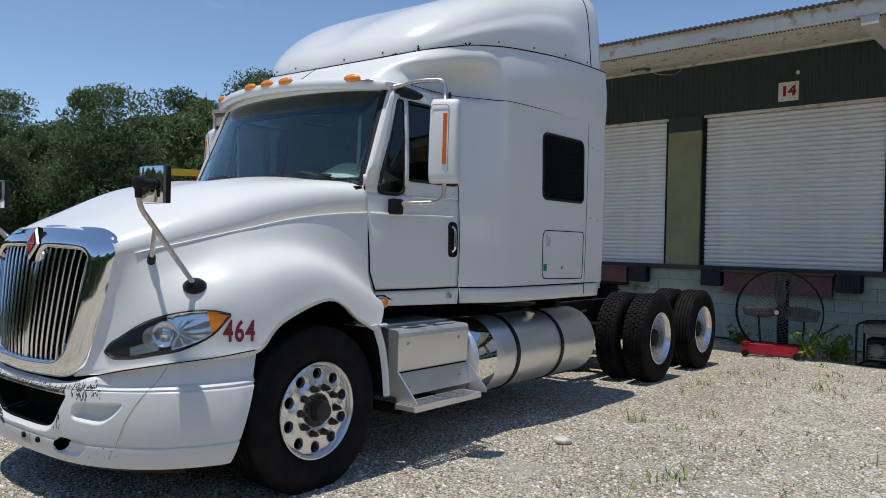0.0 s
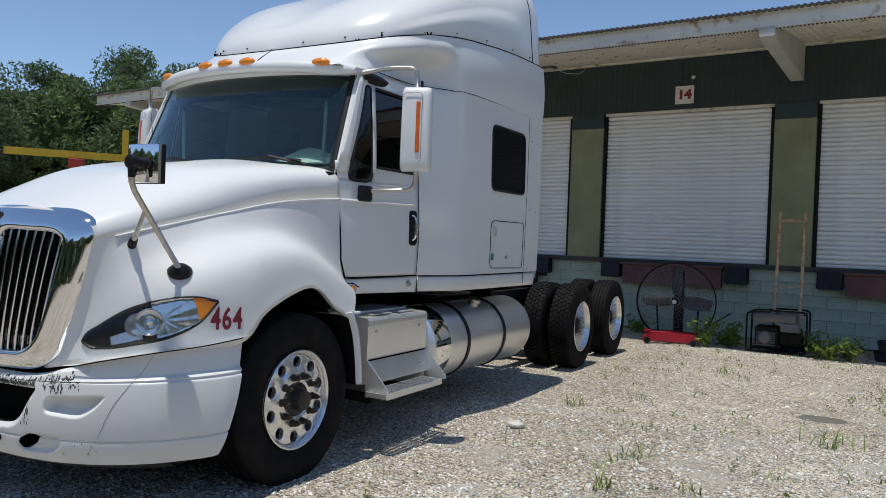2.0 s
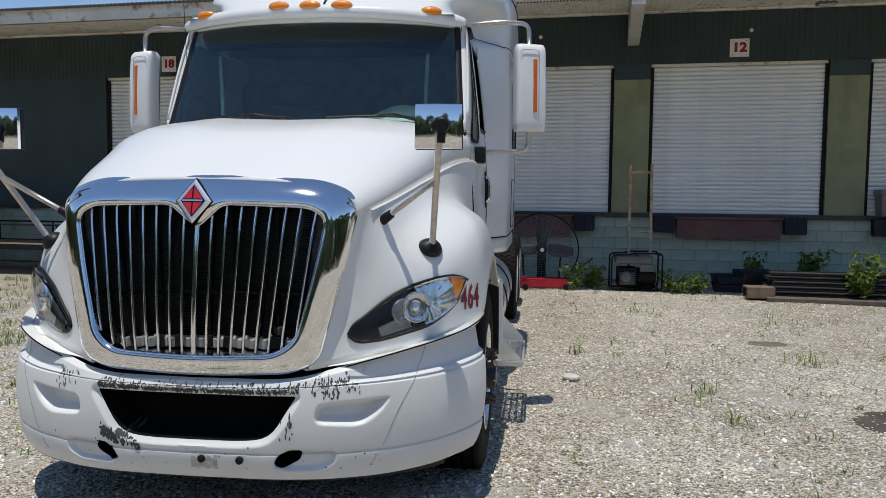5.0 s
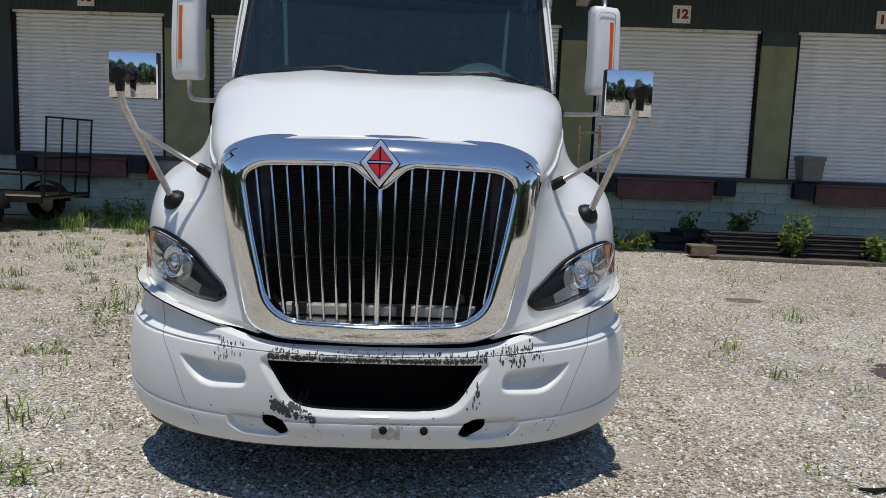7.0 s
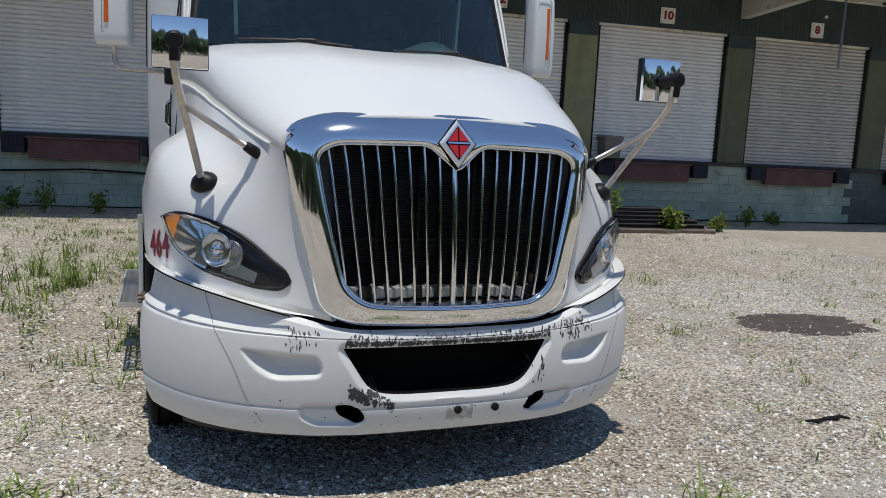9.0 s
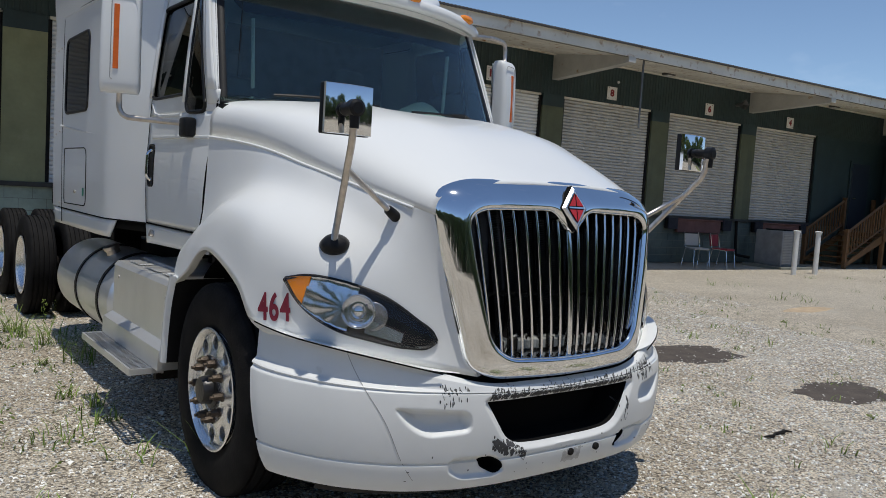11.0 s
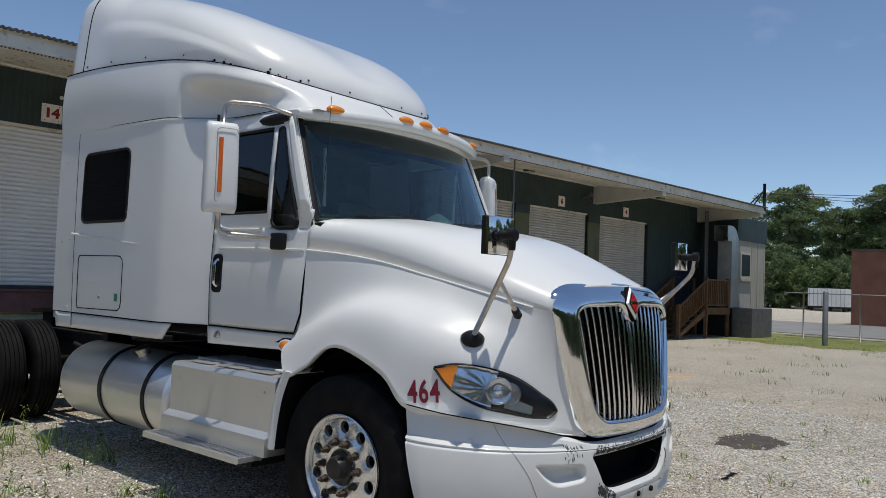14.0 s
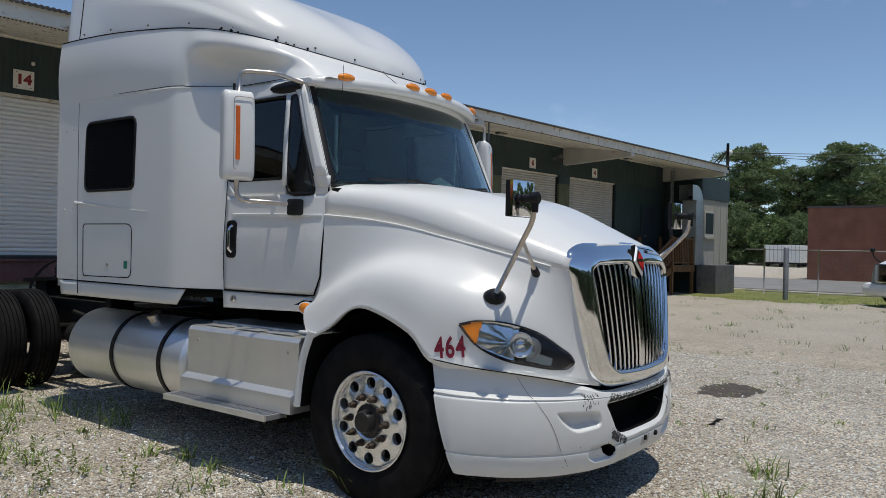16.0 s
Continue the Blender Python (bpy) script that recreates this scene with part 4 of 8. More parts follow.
# windscreen
bm = bmesh.new()
rows = []
for v in np.linspace(0, 1, 14):
    z = 1.895 + (2.615 - 1.895) * v
    xo = 0.985 + (0.925 - 0.985) * v
    yo = pillar_y(z) - .012
    rows.append([(x, arc_y(x, yo - 0.20, yo, xo), z + 0.0 * x) for x in np.linspace(-xo, xo, 33)])
sheet(bm, rows, flip=False)
screen = empty("windscreen")
screen.parent = truck
ws = thick(part("pane", bm, SMOKE, screen, "smoked windscreen glass", smooth=True), 0.006)
ws.visible_shadow = False
bm = bmesh.new()
edge = [rows[0][i] for i in range(33)] + [r[-1] for r in rows[1:]] + rows[-1][::-1][1:] + [r[0] for r in rows[::-1][1:-1]]
tube(bm, edge + edge[:1], .011, 6)
part("rubber_seal", bm, BLACK, screen, smooth=True)
# dark sun strip inside the glass, its lower corners rounded
bm = bmesh.new()
strip = []
for x in np.linspace(-.86, .86, 41):
    drop = 0.165 * (1 - max(0, (abs(x) - .74) / .12) ** 3)
    strip.append([(x, arc_y(x, pillar_y(z) - .19, pillar_y(z) + .01, .93) + .02, z) for z in (2.60 - drop, 2.56, 2.61)])
sheet(bm, strip)
part("interior_sun_strip", bm, SEAM, screen, smooth=True)

# A pillars
for s in (1, -1):
    bm = bmesh.new()
    rows = []
    for v in np.linspace(0, 1, 8):
        z = 1.885 + (2.65 - 1.885) * v
        xo = 0.985 + (0.925 - 0.985) * (z - 1.915) / .70
        y = max(1.992, pillar_y(z))
        xs = side_x(y + .045, z)
        rows.append([(s * (xo - .004), y - .016, z), (s * (xo + .3 * (xs - xo)), y - .010, z), (s * (xo + .75 * (xs - xo)), y + .012, z), (s * (xs + .001), y + .045, z), (s * (side_x(y + .075, z) + .0005), y + .075, z)])
    sheet(bm, rows, flip=s < 0)
    thick(part("windscreen_pillar", bm, PAINT, truck, smooth=True), .008)
    bm = bmesh.new()
    rows = []
    for v in np.linspace(0, 1, 8):
        z = 1.925 + (2.63 - 1.925) * v
        xo = 0.985 + (0.925 - 0.985) * (z - 1.915) / .70
        yo = pillar_y(z) - .012
        rows.append([(s * x, arc_y(x, yo - .20, yo, xo) - d, z) for x, d in ((xo - .042, .003), (xo - .030, .011), (xo - .008, .012), (xo + .006, .004))])
    sheet(bm, rows, flip=s < 0)
    part("rubber_seal", bm, BLACK, screen, smooth=True)

# painted header above the glass
bm = bmesh.new()
rows = []
for x in np.linspace(-.945, .945, 31):
    y = arc_y(x, pillar_y(2.61) - .212, pillar_y(2.61) - .012, .925)
    rows.append([(x, y - .004, 2.598 - .018 * x * x), (x, y - .020, 2.615 - .018 * x * x), (x, y + .01, 2.70 - .03 * x * x)])
sheet(bm, rows)
part("windscreen_header", bm, PAINT, truck, smooth=True)

# cowl below the glass with wipers
bm = bmesh.new()
rows = []
for x in np.linspace(-.87, .87, 31):
    y = arc_y(x, 1.78, 1.985, 1.0)
    rows.append([(x, y - .02, 1.90 - .03 * (abs(x)) ** 3), (x, y + .10, 1.885 - .01 * abs(x)), (x, y + .16, 1.865)])
sheet(bm, rows)
part("cowl", bm, BLACK, truck, smooth=True)
for x0, x1 in ((.15, .78), (-.72, -.10)):
    wp = empty("wiper")
    wp.parent = truck
    bm = bmesh.new()
    pts = [(x, arc_y(x, 1.80, 2.0, 1.0) - .012 - 0.02 * t, 1.958 + .012 * math.sin(math.pi * t)) for t, x in ((t, x0 + (x1 - x0) * t) for t in np.linspace(0, 1, 12))]
    tube(bm, pts, .008, 6)
    part("blade", bm, BLACK, wp)
    bm = bmesh.new()
    xm = (x0 + x1) / 2
    tube(bm, [(x1 + .02, arc_y(x1, 1.79, 2.0, 1), 1.93), (xm + .1, arc_y(xm, 1.78, 2.0, 1) - .02, 1.980), (xm, arc_y(xm, 1.79, 2, 1) - .02, 1.976)], [.014, .009, .007], 6)
    part("wiper_arm", bm, BLACK, wp)
for s in (1, -1):
    bm = bmesh.new()
    lathe(bm, [(0, .028), (.012, .022), (.018, 0)], 14, "z", (s * .42, 1.70, 1.918))
    part("washer_jet", bm, BLACK, hood, smooth=True)

# ---- visor with five marker lamps ----
def visor():
    root = empty("sun_visor")
    root.parent = truck
    rows = []
    for x in np.linspace(-.965, .965, 61):
        e = max(0, (abs(x) - .87) / .095)
        y = arc_y(x, 1.91, 2.20, 1.0)
        zc = 2.650 - 0.028 * abs(x) ** 2
        h = 0.047 * (1 - .55 * e ** 2)
        lean = [(.02, 1.0), (-.025, .75), (-.052, .1), (-.050, -.55), (-.034, -1.0), (.0, -.95), (.09, -.05), (.20, .40), (.21, .80), (.12, 1.06)]
        rows.append([(x, y + .06 + d * (1 - .3 * e), zc + k * h) for d, k in lean])
    bm = bmesh.new()
    vs = sheet(bm, rows, close_v=True, flip=True)
    bm.faces.new(vs[0])
    bm.faces.new(vs[-1][::-1])
    part("visor_blade", bm, PAINT, root, smooth=True, angle=60)
    for x in (-.755, -.205, 0.0, .205, .755):
        y = arc_y(x, 1.91, 2.20, 1.0) + .012
        zc = 2.650 - 0.028 * abs(x) ** 2 + .012
        d = 0.30 * x
        bm = bmesh.new()
        bmesh.ops.create_uvsphere(bm, u_segments=18, v_segments=10, radius=1.0)
        m = Matrix.Translation((x, y + .014, zc + .016)) @ Matrix.Rotation(d, 4, "Z") @ Matrix.Rotation(radians(-38), 4, "X") @ Matrix.Diagonal((.070, .030, .032, 1))
        bmesh.ops.transform(bm, matrix=m, verts=bm.verts)
        part("marker_lamp", bm, AMBER, root, "amber roof marker lamp", smooth=True)
    for x in (-.55, .55):
        bm = bmesh.new()
        y = arc_y(x, 1.86, 2.2, 1.0)
        box(bm, x - .03, x + .03, y + .12, y + .28, 2.625, 2.66, .010)
        part("visor_bracket", bm, PAINT, root)


visor()


# ---- sleeper and roof cap ----
YF = 2.42
SEAM_X = [(YF, 0.0), (2.455, .25), (2.487, .45), (2.54, .62), (2.65, .82), (2.79, .955), (2.95, 1.047), (3.3, 1.15), (3.8, 1.20), (4.85, 1.218), (5.13, 1.205)]
SEAM_Z = [(YF, 2.885), (2.54, 2.925), (2.65, 2.962), (2.95, 3.040), (3.3, 3.098), (3.8, 3.15), (4.85, 3.215), (5.13, 3.225)]
TOP_Z = [(YF, 2.895), (2.442, 2.965), (2.49, 3.045), (2.58, 3.15), (2.70, 3.255), (2.88, 3.38), (3.4, 3.625), (4.0, 3.84), (4.5, 3.965), (5.0, 4.035), (5.13, 4.04)]


def roof_cap():
    ys = np.concatenate([YF + .001 + 0.25 * np.linspace(0, 1, 22) ** 2, np.linspace(2.72, 5.0, 40), [5.06, 5.10, 5.125]])
    rows = []
    for y in ys:
        xs, zs, zt = key(SEAM_X, y), key(SEAM_Z, y), key(TOP_Z, y)
        n = 2.0 / (2.3 + 2.3 * ease(2.5, 3.6, y) + 2.5 * ease(4.3, 4.9, y))
        sh = 1.0 - 0.05 * max(0, (y - 5.0) / 0.125) ** 2
        r = []
        for th in np.linspace(-90, 90, 61):
            a = radians(th)
            q = math.copysign(abs(math.sin(a)) ** n, th)
            h = abs(math.cos(a)) ** n
            lean = 1 - 0.06 * h * ease(2.3, 4.0, y)
            # pressed ledge sweeping back along the flank
            hc = key([(2.6, .10), (3.0, .26), (3.5, .40), (4.1, .47), (4.7, .43)], y)
            dent = 0.026 * (1 - ease(hc - .03, hc + .05, h)) * ease(0, .07, h) * ease(2.6, 3.1, y) * (1 - ease(4.2, 4.7, y))
            # shallow channel down the middle of the front
            h *= 1 - .12 * math.exp(-(q / .33) ** 2) * ease(2.46, 2.62, y) * (1 - ease(2.9, 3.9, y))
            r.append((q * xs * lean * sh + math.copysign(dent, q) * (abs(q) > .6), y + 0.0, zs + (zt - zs) * h * (1 - 0.02 * (1 - sh) * 20)))
        rows.append(r)
    bm = bmesh.new()
    vs = sheet(bm, rows, flip=True)
    bm.faces.new(vs[-1])
    return part("roof_cap", bm, PAINT_ROOF, truck, "white moulded roof fairing cap", smooth=True, angle=70)


roof_cap()
# joint of the rear fairing section over the cap
for s in (1, -1):
    bm = bmesh.new()
    pts = []
    for th in np.linspace(0, 82, 30):
        a, n = radians(90 - th), 2.0 / (4.6 + 2.5 * ease(4.3, 4.9, 4.80))
        q, h = abs(math.sin(a)) ** n, abs(math.cos(a)) ** n
        xs, zs, zt = key(SEAM_X, 4.80), key(SEAM_Z, 4.80), key(TOP_Z, 4.80)
        pts.append((s * (q * xs * (1 - .06 * h) + .001), 4.80, zs + (zt - zs) * h + .002 * h))
    tube(bm, pts, .005, 5)
    part("fairing_gap", bm, SEAM, truck)


YS = 2.984


def scoop(k):
    """Hollow above the door under a rounded lip."""
    return .034 * math.exp(-((k - .76) / .17) ** 2) - .15 * ease(0, .08, k) * (1 - ease(.34, .68, k))


def upper_x(y, k):
    """Half width between the cab's eaves (k = 0) and the cap's edge (k = 1)."""
    base, xs = side_x(y, 2.66), key(SEAM_X, y) + .002
    return base + (xs - base) * k + scoop(k) * (1 - ease(3.10, 3.37, y)) + .02 * math.sin(math.pi * k)


def flank_rows(s):
    """The sleeper's side from the cap's edge down, front to rear."""
    rows = []
    for y in np.concatenate([np.linspace(YS, 3.52, 40), np.linspace(3.56, 5.125, 34)]):
        zs = key(SEAM_Z, y) - .002
        r = [(s * upper_x(y, k), y, 2.66 + (zs - 2.66) * k) for k in np.linspace(1, 0, 30)]
        r += [(s * side_x(y, z), y, z) for z in np.linspace(2.66, 1.165, 26)[1:]]
        rows.append(r)
    return rows


def brow_rows(s):
    """From the middle of the roof's front round to the sleeper, between eaves and cap."""
    rows = []
    for p in np.linspace(0, 1, 34):
        q = 1 - (1 - p) ** 1.5
        y = YF + .001 + (YS - YF - .001) * p ** 1.9
        tx, tz = key(SEAM_X, y), key(SEAM_Z, y) - .002
        bx, by = key([(0, 0, 2.11), (.25, .42, 2.14), (.45, .72, 2.26), (.58, .87, 2.40), (.75, side_x(2.6, 2.66), 2.60), (1, side_x(YS, 2.66), YS)], p)
        bz = 2.66 - .03 * (1 - ease(.2, .6, p))
        r = []
        for k in np.linspace(1, 0, 30):
            if p > .999:
                x, yy = upper_x(YS, k), YS
            else:
                full = ease(.55, 1.0, p)
                sc = scoop(k) * ease(.48, .72, p) + .02 * math.sin(math.pi * k)
                x = bx + (tx - bx) * k + sc * (.25 + .75 * full)
                yy = by + (y - by) * k - sc * .8 * (1 - full)
            r.append((s * x, yy, bz + (tz - bz) * k))
        rows.append(r)
    return rows


for s in (1, -1):
    bm = bmesh.new()
    sheet(bm, flank_rows(s), flip=s < 0)
    part("sleeper_flank", bm, PAINT, truck, smooth=True)
    bm = bmesh.new()
    sheet(bm, brow_rows(s), flip=s < 0)
    part("roof_brow", bm, PAINT, truck, smooth=True)
    # skirt below the flank, cut away in front
    side_panel("sleeper_skirt", ([(3.38 if s < 0 else 3.02, 1.038), (5.06, 1.03)], [(3.30 if s < 0 else 3.01, 1.158), (5.09, 1.155)]), PAINT, truck, s, -.003, 30, 4)
    side_panel("sleeper_lining", ([(3.0, 1.10), (5.06, 1.10)], [(3.0, 1.165), (5.09, 1.165)]), SEAM, truck, s, -.03, 30, 3, solid=0.004)
    seam("skirt_gap", [(3.0, 1.162), (3.6, 1.16), (4.77, 1.158)], truck, s, .005)
    # rear edge fairing
    seam("fairing_gap", [(4.77, 1.05), (4.775, 1.9), (4.79, 2.70), (4.80, 3.20)], truck, s, .003)
    bm = bmesh.new()
    pts = [(s * (key(SEAM_X, y) + .004), y, key(SEAM_Z, y)) for y in np.concatenate([YF + .001 + .27 * np.linspace(0, 1, 20) ** 2, np.linspace(2.74, 5.12, 44)])]
    tube(bm, pts, .0045, 5)
    part("cap_gap", bm, SEAM, truck)
    bm = bmesh.new()
    p2 = []
    for y in np.linspace(3.36, 4.84, 24):
        p2.append((s * (side_x(y, 2.67) + .0015), y, 2.672 + .03 * (y - 3.36) / 1.5))
    p1 = [(s * (side_x(y, 2.665) + .001), y, 2.668) for y in np.linspace(2.40, 3.34, 16)]
    tube(bm, p1 + p2, .003, 5)
    part("flank_gap", bm, SEAM, truck)
    # pressed creases of the flank and the lit lower lip of its joint
    bm = bmesh.new()
    if s < 0:
        tube(bm, [(s * (side_x(y, 1.8) + .001), y, 1.735 + .09 * (y - 3.72) / 1.1) for y in np.linspace(3.72, 4.82, 14)], [.001 + .010 * t for t in np.linspace(0, 1, 14)], 6)
        part("flank_crease", bm, PAINT, truck, smooth=True)
    bm = bmesh.new()
    tube(bm, [(s * (side_x(y, 2.66) + .001), y, 2.662 + .03 * max(0, y - 3.36) / 1.5 - .004) for y in np.linspace(3.30, 4.84, 24)], .0055, 6)
    part("flank_lip", bm, PAINT, truck, smooth=True)
    # screws along the gap
    for y in (2.46, 2.54, 2.68, 2.95, 3.33, 3.80, 4.3, 4.72):
        bm = bmesh.new()
        bmesh.ops.create_icosphere(bm, subdivisions=1, radius=.009)
        bmesh.ops.translate(bm, verts=bm.verts, vec=(s * (key(SEAM_X, y) + .002), y, key(SEAM_Z, y) + .035))
        part("screw", bm, RUST_HUB, truck)
    rng = random.Random(3 + s)
    for y0 in (2.62, 2.98):
        bm = bmesh.new()
        for k in range(7):
            y = y0 + rng.uniform(-.07, .07)
            q = bmesh.ops.create_icosphere(bm, subdivisions=1, radius=rng.uniform(.004, .011))["verts"]
            bmesh.ops.translate(bm, verts=q, vec=(s * (key(SEAM_X, y) + .004), y, key(SEAM_Z, y) + rng.uniform(0, .02)))
        tagged(part("sealant_smear", bm, SEAM, truck, "black sealant smear"), "black sealant smear", kind="stuff")
    for y, z in ((4.86, 2.45), (4.98, 2.44), (4.86, 1.78), (5.0, 1.76), (4.87, 3.18), (4.86, 1.2)):
        bm = bmesh.new()
        bmesh.ops.create_icosphere(bm, subdivisions=1, radius=.010)
        bmesh.ops.translate(bm, verts=bm.verts, vec=(s * (side_x(y, z)), y, z))
        part("screw", bm, STEEL, truck)
    w0 = 3.955 if s > 0 else 3.91
    window("sleeper_window", [(w0 + .015, 1.915, .06), (w0 + .745, 1.915, .06), (w0 + .73, 2.485, .07), (w0, 2.485, .07)], s, truck, bpy.data.materials.get("black_glass") or mat("black_glass", (.003, .004, .006), .05, 0, spec=.03), 0.004, .012)
    # luggage hatch
    hatch = empty("luggage_hatch")
    hatch.parent = truck
    out = evenly(rounded([(w0 + .04, 1.215, .06), (w0 + .77, 1.205, .02), (w0 + .77, 1.64, .02), (w0 + .03, 1.64, .07)], 6), 60)
    bm = bmesh.new()
    ring = ring_on_side(out, .001, s)
    tube(bm, ring + ring[:1], .004, 5)
    part("hatch_gap", bm, SEAM, hatch)
    bm = bmesh.new()
    tube(bm, [(s * 1.21, w0 + .38, 1.31), (s * 1.228, w0 + .38, 1.31)], .012, 10)
    part("hatch_lock", bm, STEEL, hatch)
    bm = bmesh.new()
    y0 = w0 + (.06 if s > 0 else .09)
    sheet(bm, [ring_on_side([(y, z) for z in (1.285, 1.345)], .004, s) for y in (y0, y0 + .05)], flip=s > 0)
    part("sticker", bm, mat("green_sticker", (.02, .25, .17), .5), hatch, "small green inspection sticker")
    if s > 0:
        bm = bmesh.new()
        sheet(bm, [ring_on_side([(y, z) for z in (1.50, 1.59)], .004, s) for y in (w0 + .09, w0 + .16)], flip=True)
        part("sticker", bm, mat("faded_sticker", (.62, .62, .62), .5, 0, .3, 60), hatch, "faded grey sticker")

# closing panels: cab roof, back wall, floor
bm = bmesh.new()
rows = []
for y in np.linspace(0, 1, 10):
    rows.append([(x, 2.16 + .16 * x * x + (1.04 - .16 * x * x) * y, 2.655 + .02 * (1 - x * x)) for x in np.linspace(-.93, .93, 15)])
sheet(bm, rows)
part("cab_roof", bm, PAINT, truck, smooth=True)
bm = bmesh.new()
prof = [(side_x(5.11, z) - .004, z) for z in np.linspace(1.10, 2.66, 8)]
xs, zs, zt = key(SEAM_X, 5.118), key(SEAM_Z, 5.118), key(TOP_Z, 5.118)
for th in np.linspace(88, 4, 16):
    q, h = math.sin(radians(th)) ** .2817, math.cos(radians(th)) ** .2817
    prof.append((q * xs * (1 - .06 * h) * .945, zs + (zt - zs) * h * .975))
vs = [bm.verts.new((x, 5.118, z)) for x, z in prof] + [bm.verts.new((-x, 5.118, z)) for x, z in prof[::-1]]
bm.faces.new(vs)
part("sleeper_back", bm, PAINT, truck)
bm = boxed(-1.04, 1.04, 2.0, 5.1, 1.10, 1.135)
part("cab_floor", bm, FRAME_BLACK, truck)
bm = bmesh.new()
box(bm, -1.0, 1.0, 1.90, 1.96, 0.75, 1.88)
part("firewall", bm, FRAME_BLACK, truck)


# ---- wheels ----
def tyre_bm(width, radius, rim_r, grooves, blocks):
    """A tyre round the x axis, outer face at x = +width / 2."""
    w = width / 2
    prof = [(-w * .80, rim_r), (-w * .98, rim_r + .05), (-w * 1.02, (rim_r + radius) / 2), (-w * .97, radius - .055), (-w * .86, radius - .012), (-w * .80, radius - .004)]
    tread = []
    n = grooves
    for i in range(n):
        a, b = -w * .80 + 1.6 * w * (i + .5) / n - .006, -w * .80 + 1.6 * w * (i + .5) / n + .006
        tread += [(a - .002, radius), (a, radius - .014), (b, radius - .014), (b + .002, radius)]
    prof = prof + tread + [(-a, r) for a, r in prof[::-1]]
    bm = bmesh.new()
    seg = 96
    vs = lathe(bm, prof, seg, "x")
    return bm


def tread_blocks(bm, width, radius):
    """Offset rows of drive-tyre lugs."""
    w = width / 2
    for row in range(5):
        x0 = -w * .84 + row * w * 1.68 / 5
        x1 = x0 + w * 1.68 / 5 - .010
        n = 52
        for k in range(n):
            a0 = 2 * math.pi * (k + .5 * (row % 2)) / n
            a1 = a0 + 2 * math.pi / n * .78
            lo, hi = radius - .012, radius + .004 - .006 * abs(row - 2) / 2
            sk = .012 if row % 2 else -.012
            ps = [(x, r * math.cos(a + (sk if x == x1 else 0)), r * math.sin(a + (sk if x == x1 else 0))) for r in (lo, hi) for x, a in ((x0, a0), (x1, a0), (x1, a1), (x0, a1))]
            v = [bm.verts.new(p) for p in ps]
            for q in ((4, 5, 6, 7), (0, 1, 5, 4), (1, 2, 6, 5), (2, 3, 7, 6), (3, 0, 4, 7)):
                bm.faces.new([v[i] for i in q])


def holed_disc(bm, r0, r1, x, holes, hr, rad, seg_per=8, dome=0.0):
    """A disc with round hand holes between two radii."""
    n = holes * seg_per * 2
    # rings on polar grid, pushed in where a hole is
    for h in range(holes):
        a0 = 2 * math.pi * h / holes
        ring_o, ring_h = [], []
        span = math.pi / holes
        path = []
        for k in range(seg_per + 1):
            path.append((r1, a0 - span + 2 * span * k / seg_per))
        for k in range(1, seg_per):
            path.append((r1 + (r0 - r1) * k / seg_per, a0 + span))
        for k in range(seg_per + 1):
            path.append((r0, a0 + span - 2 * span * k / seg_per))
        for k in range(1, seg_per):
            path.append((r0 + (r1 - r0) * k / seg_per, a0 - span))
        cx, cy = rad * math.cos(a0), rad * math.sin(a0)
        for r, a in path:
            px, py = r * math.cos(a), r * math.sin(a)
            q = math.atan2(py - cy, px - cx)
            ring_o.append((x + dome * (r1 - r) / (r1 - r0), px, py))
            ring_h.append((x + dome * (r1 - rad) / (r1 - r0), cx + hr * math.cos(q), cy + hr * math.sin(q)))
        deep = [(p[0] - .03, p[1], p[2]) for p in ring_h]
        lip = [(p[0] + .003, cx + (p[1] - cx) * 1.12, cy + (p[2] - cy) * 1.12) for p in ring_h]
        sheet(bm, [ring_o, lip, ring_h, deep], close_v=True)


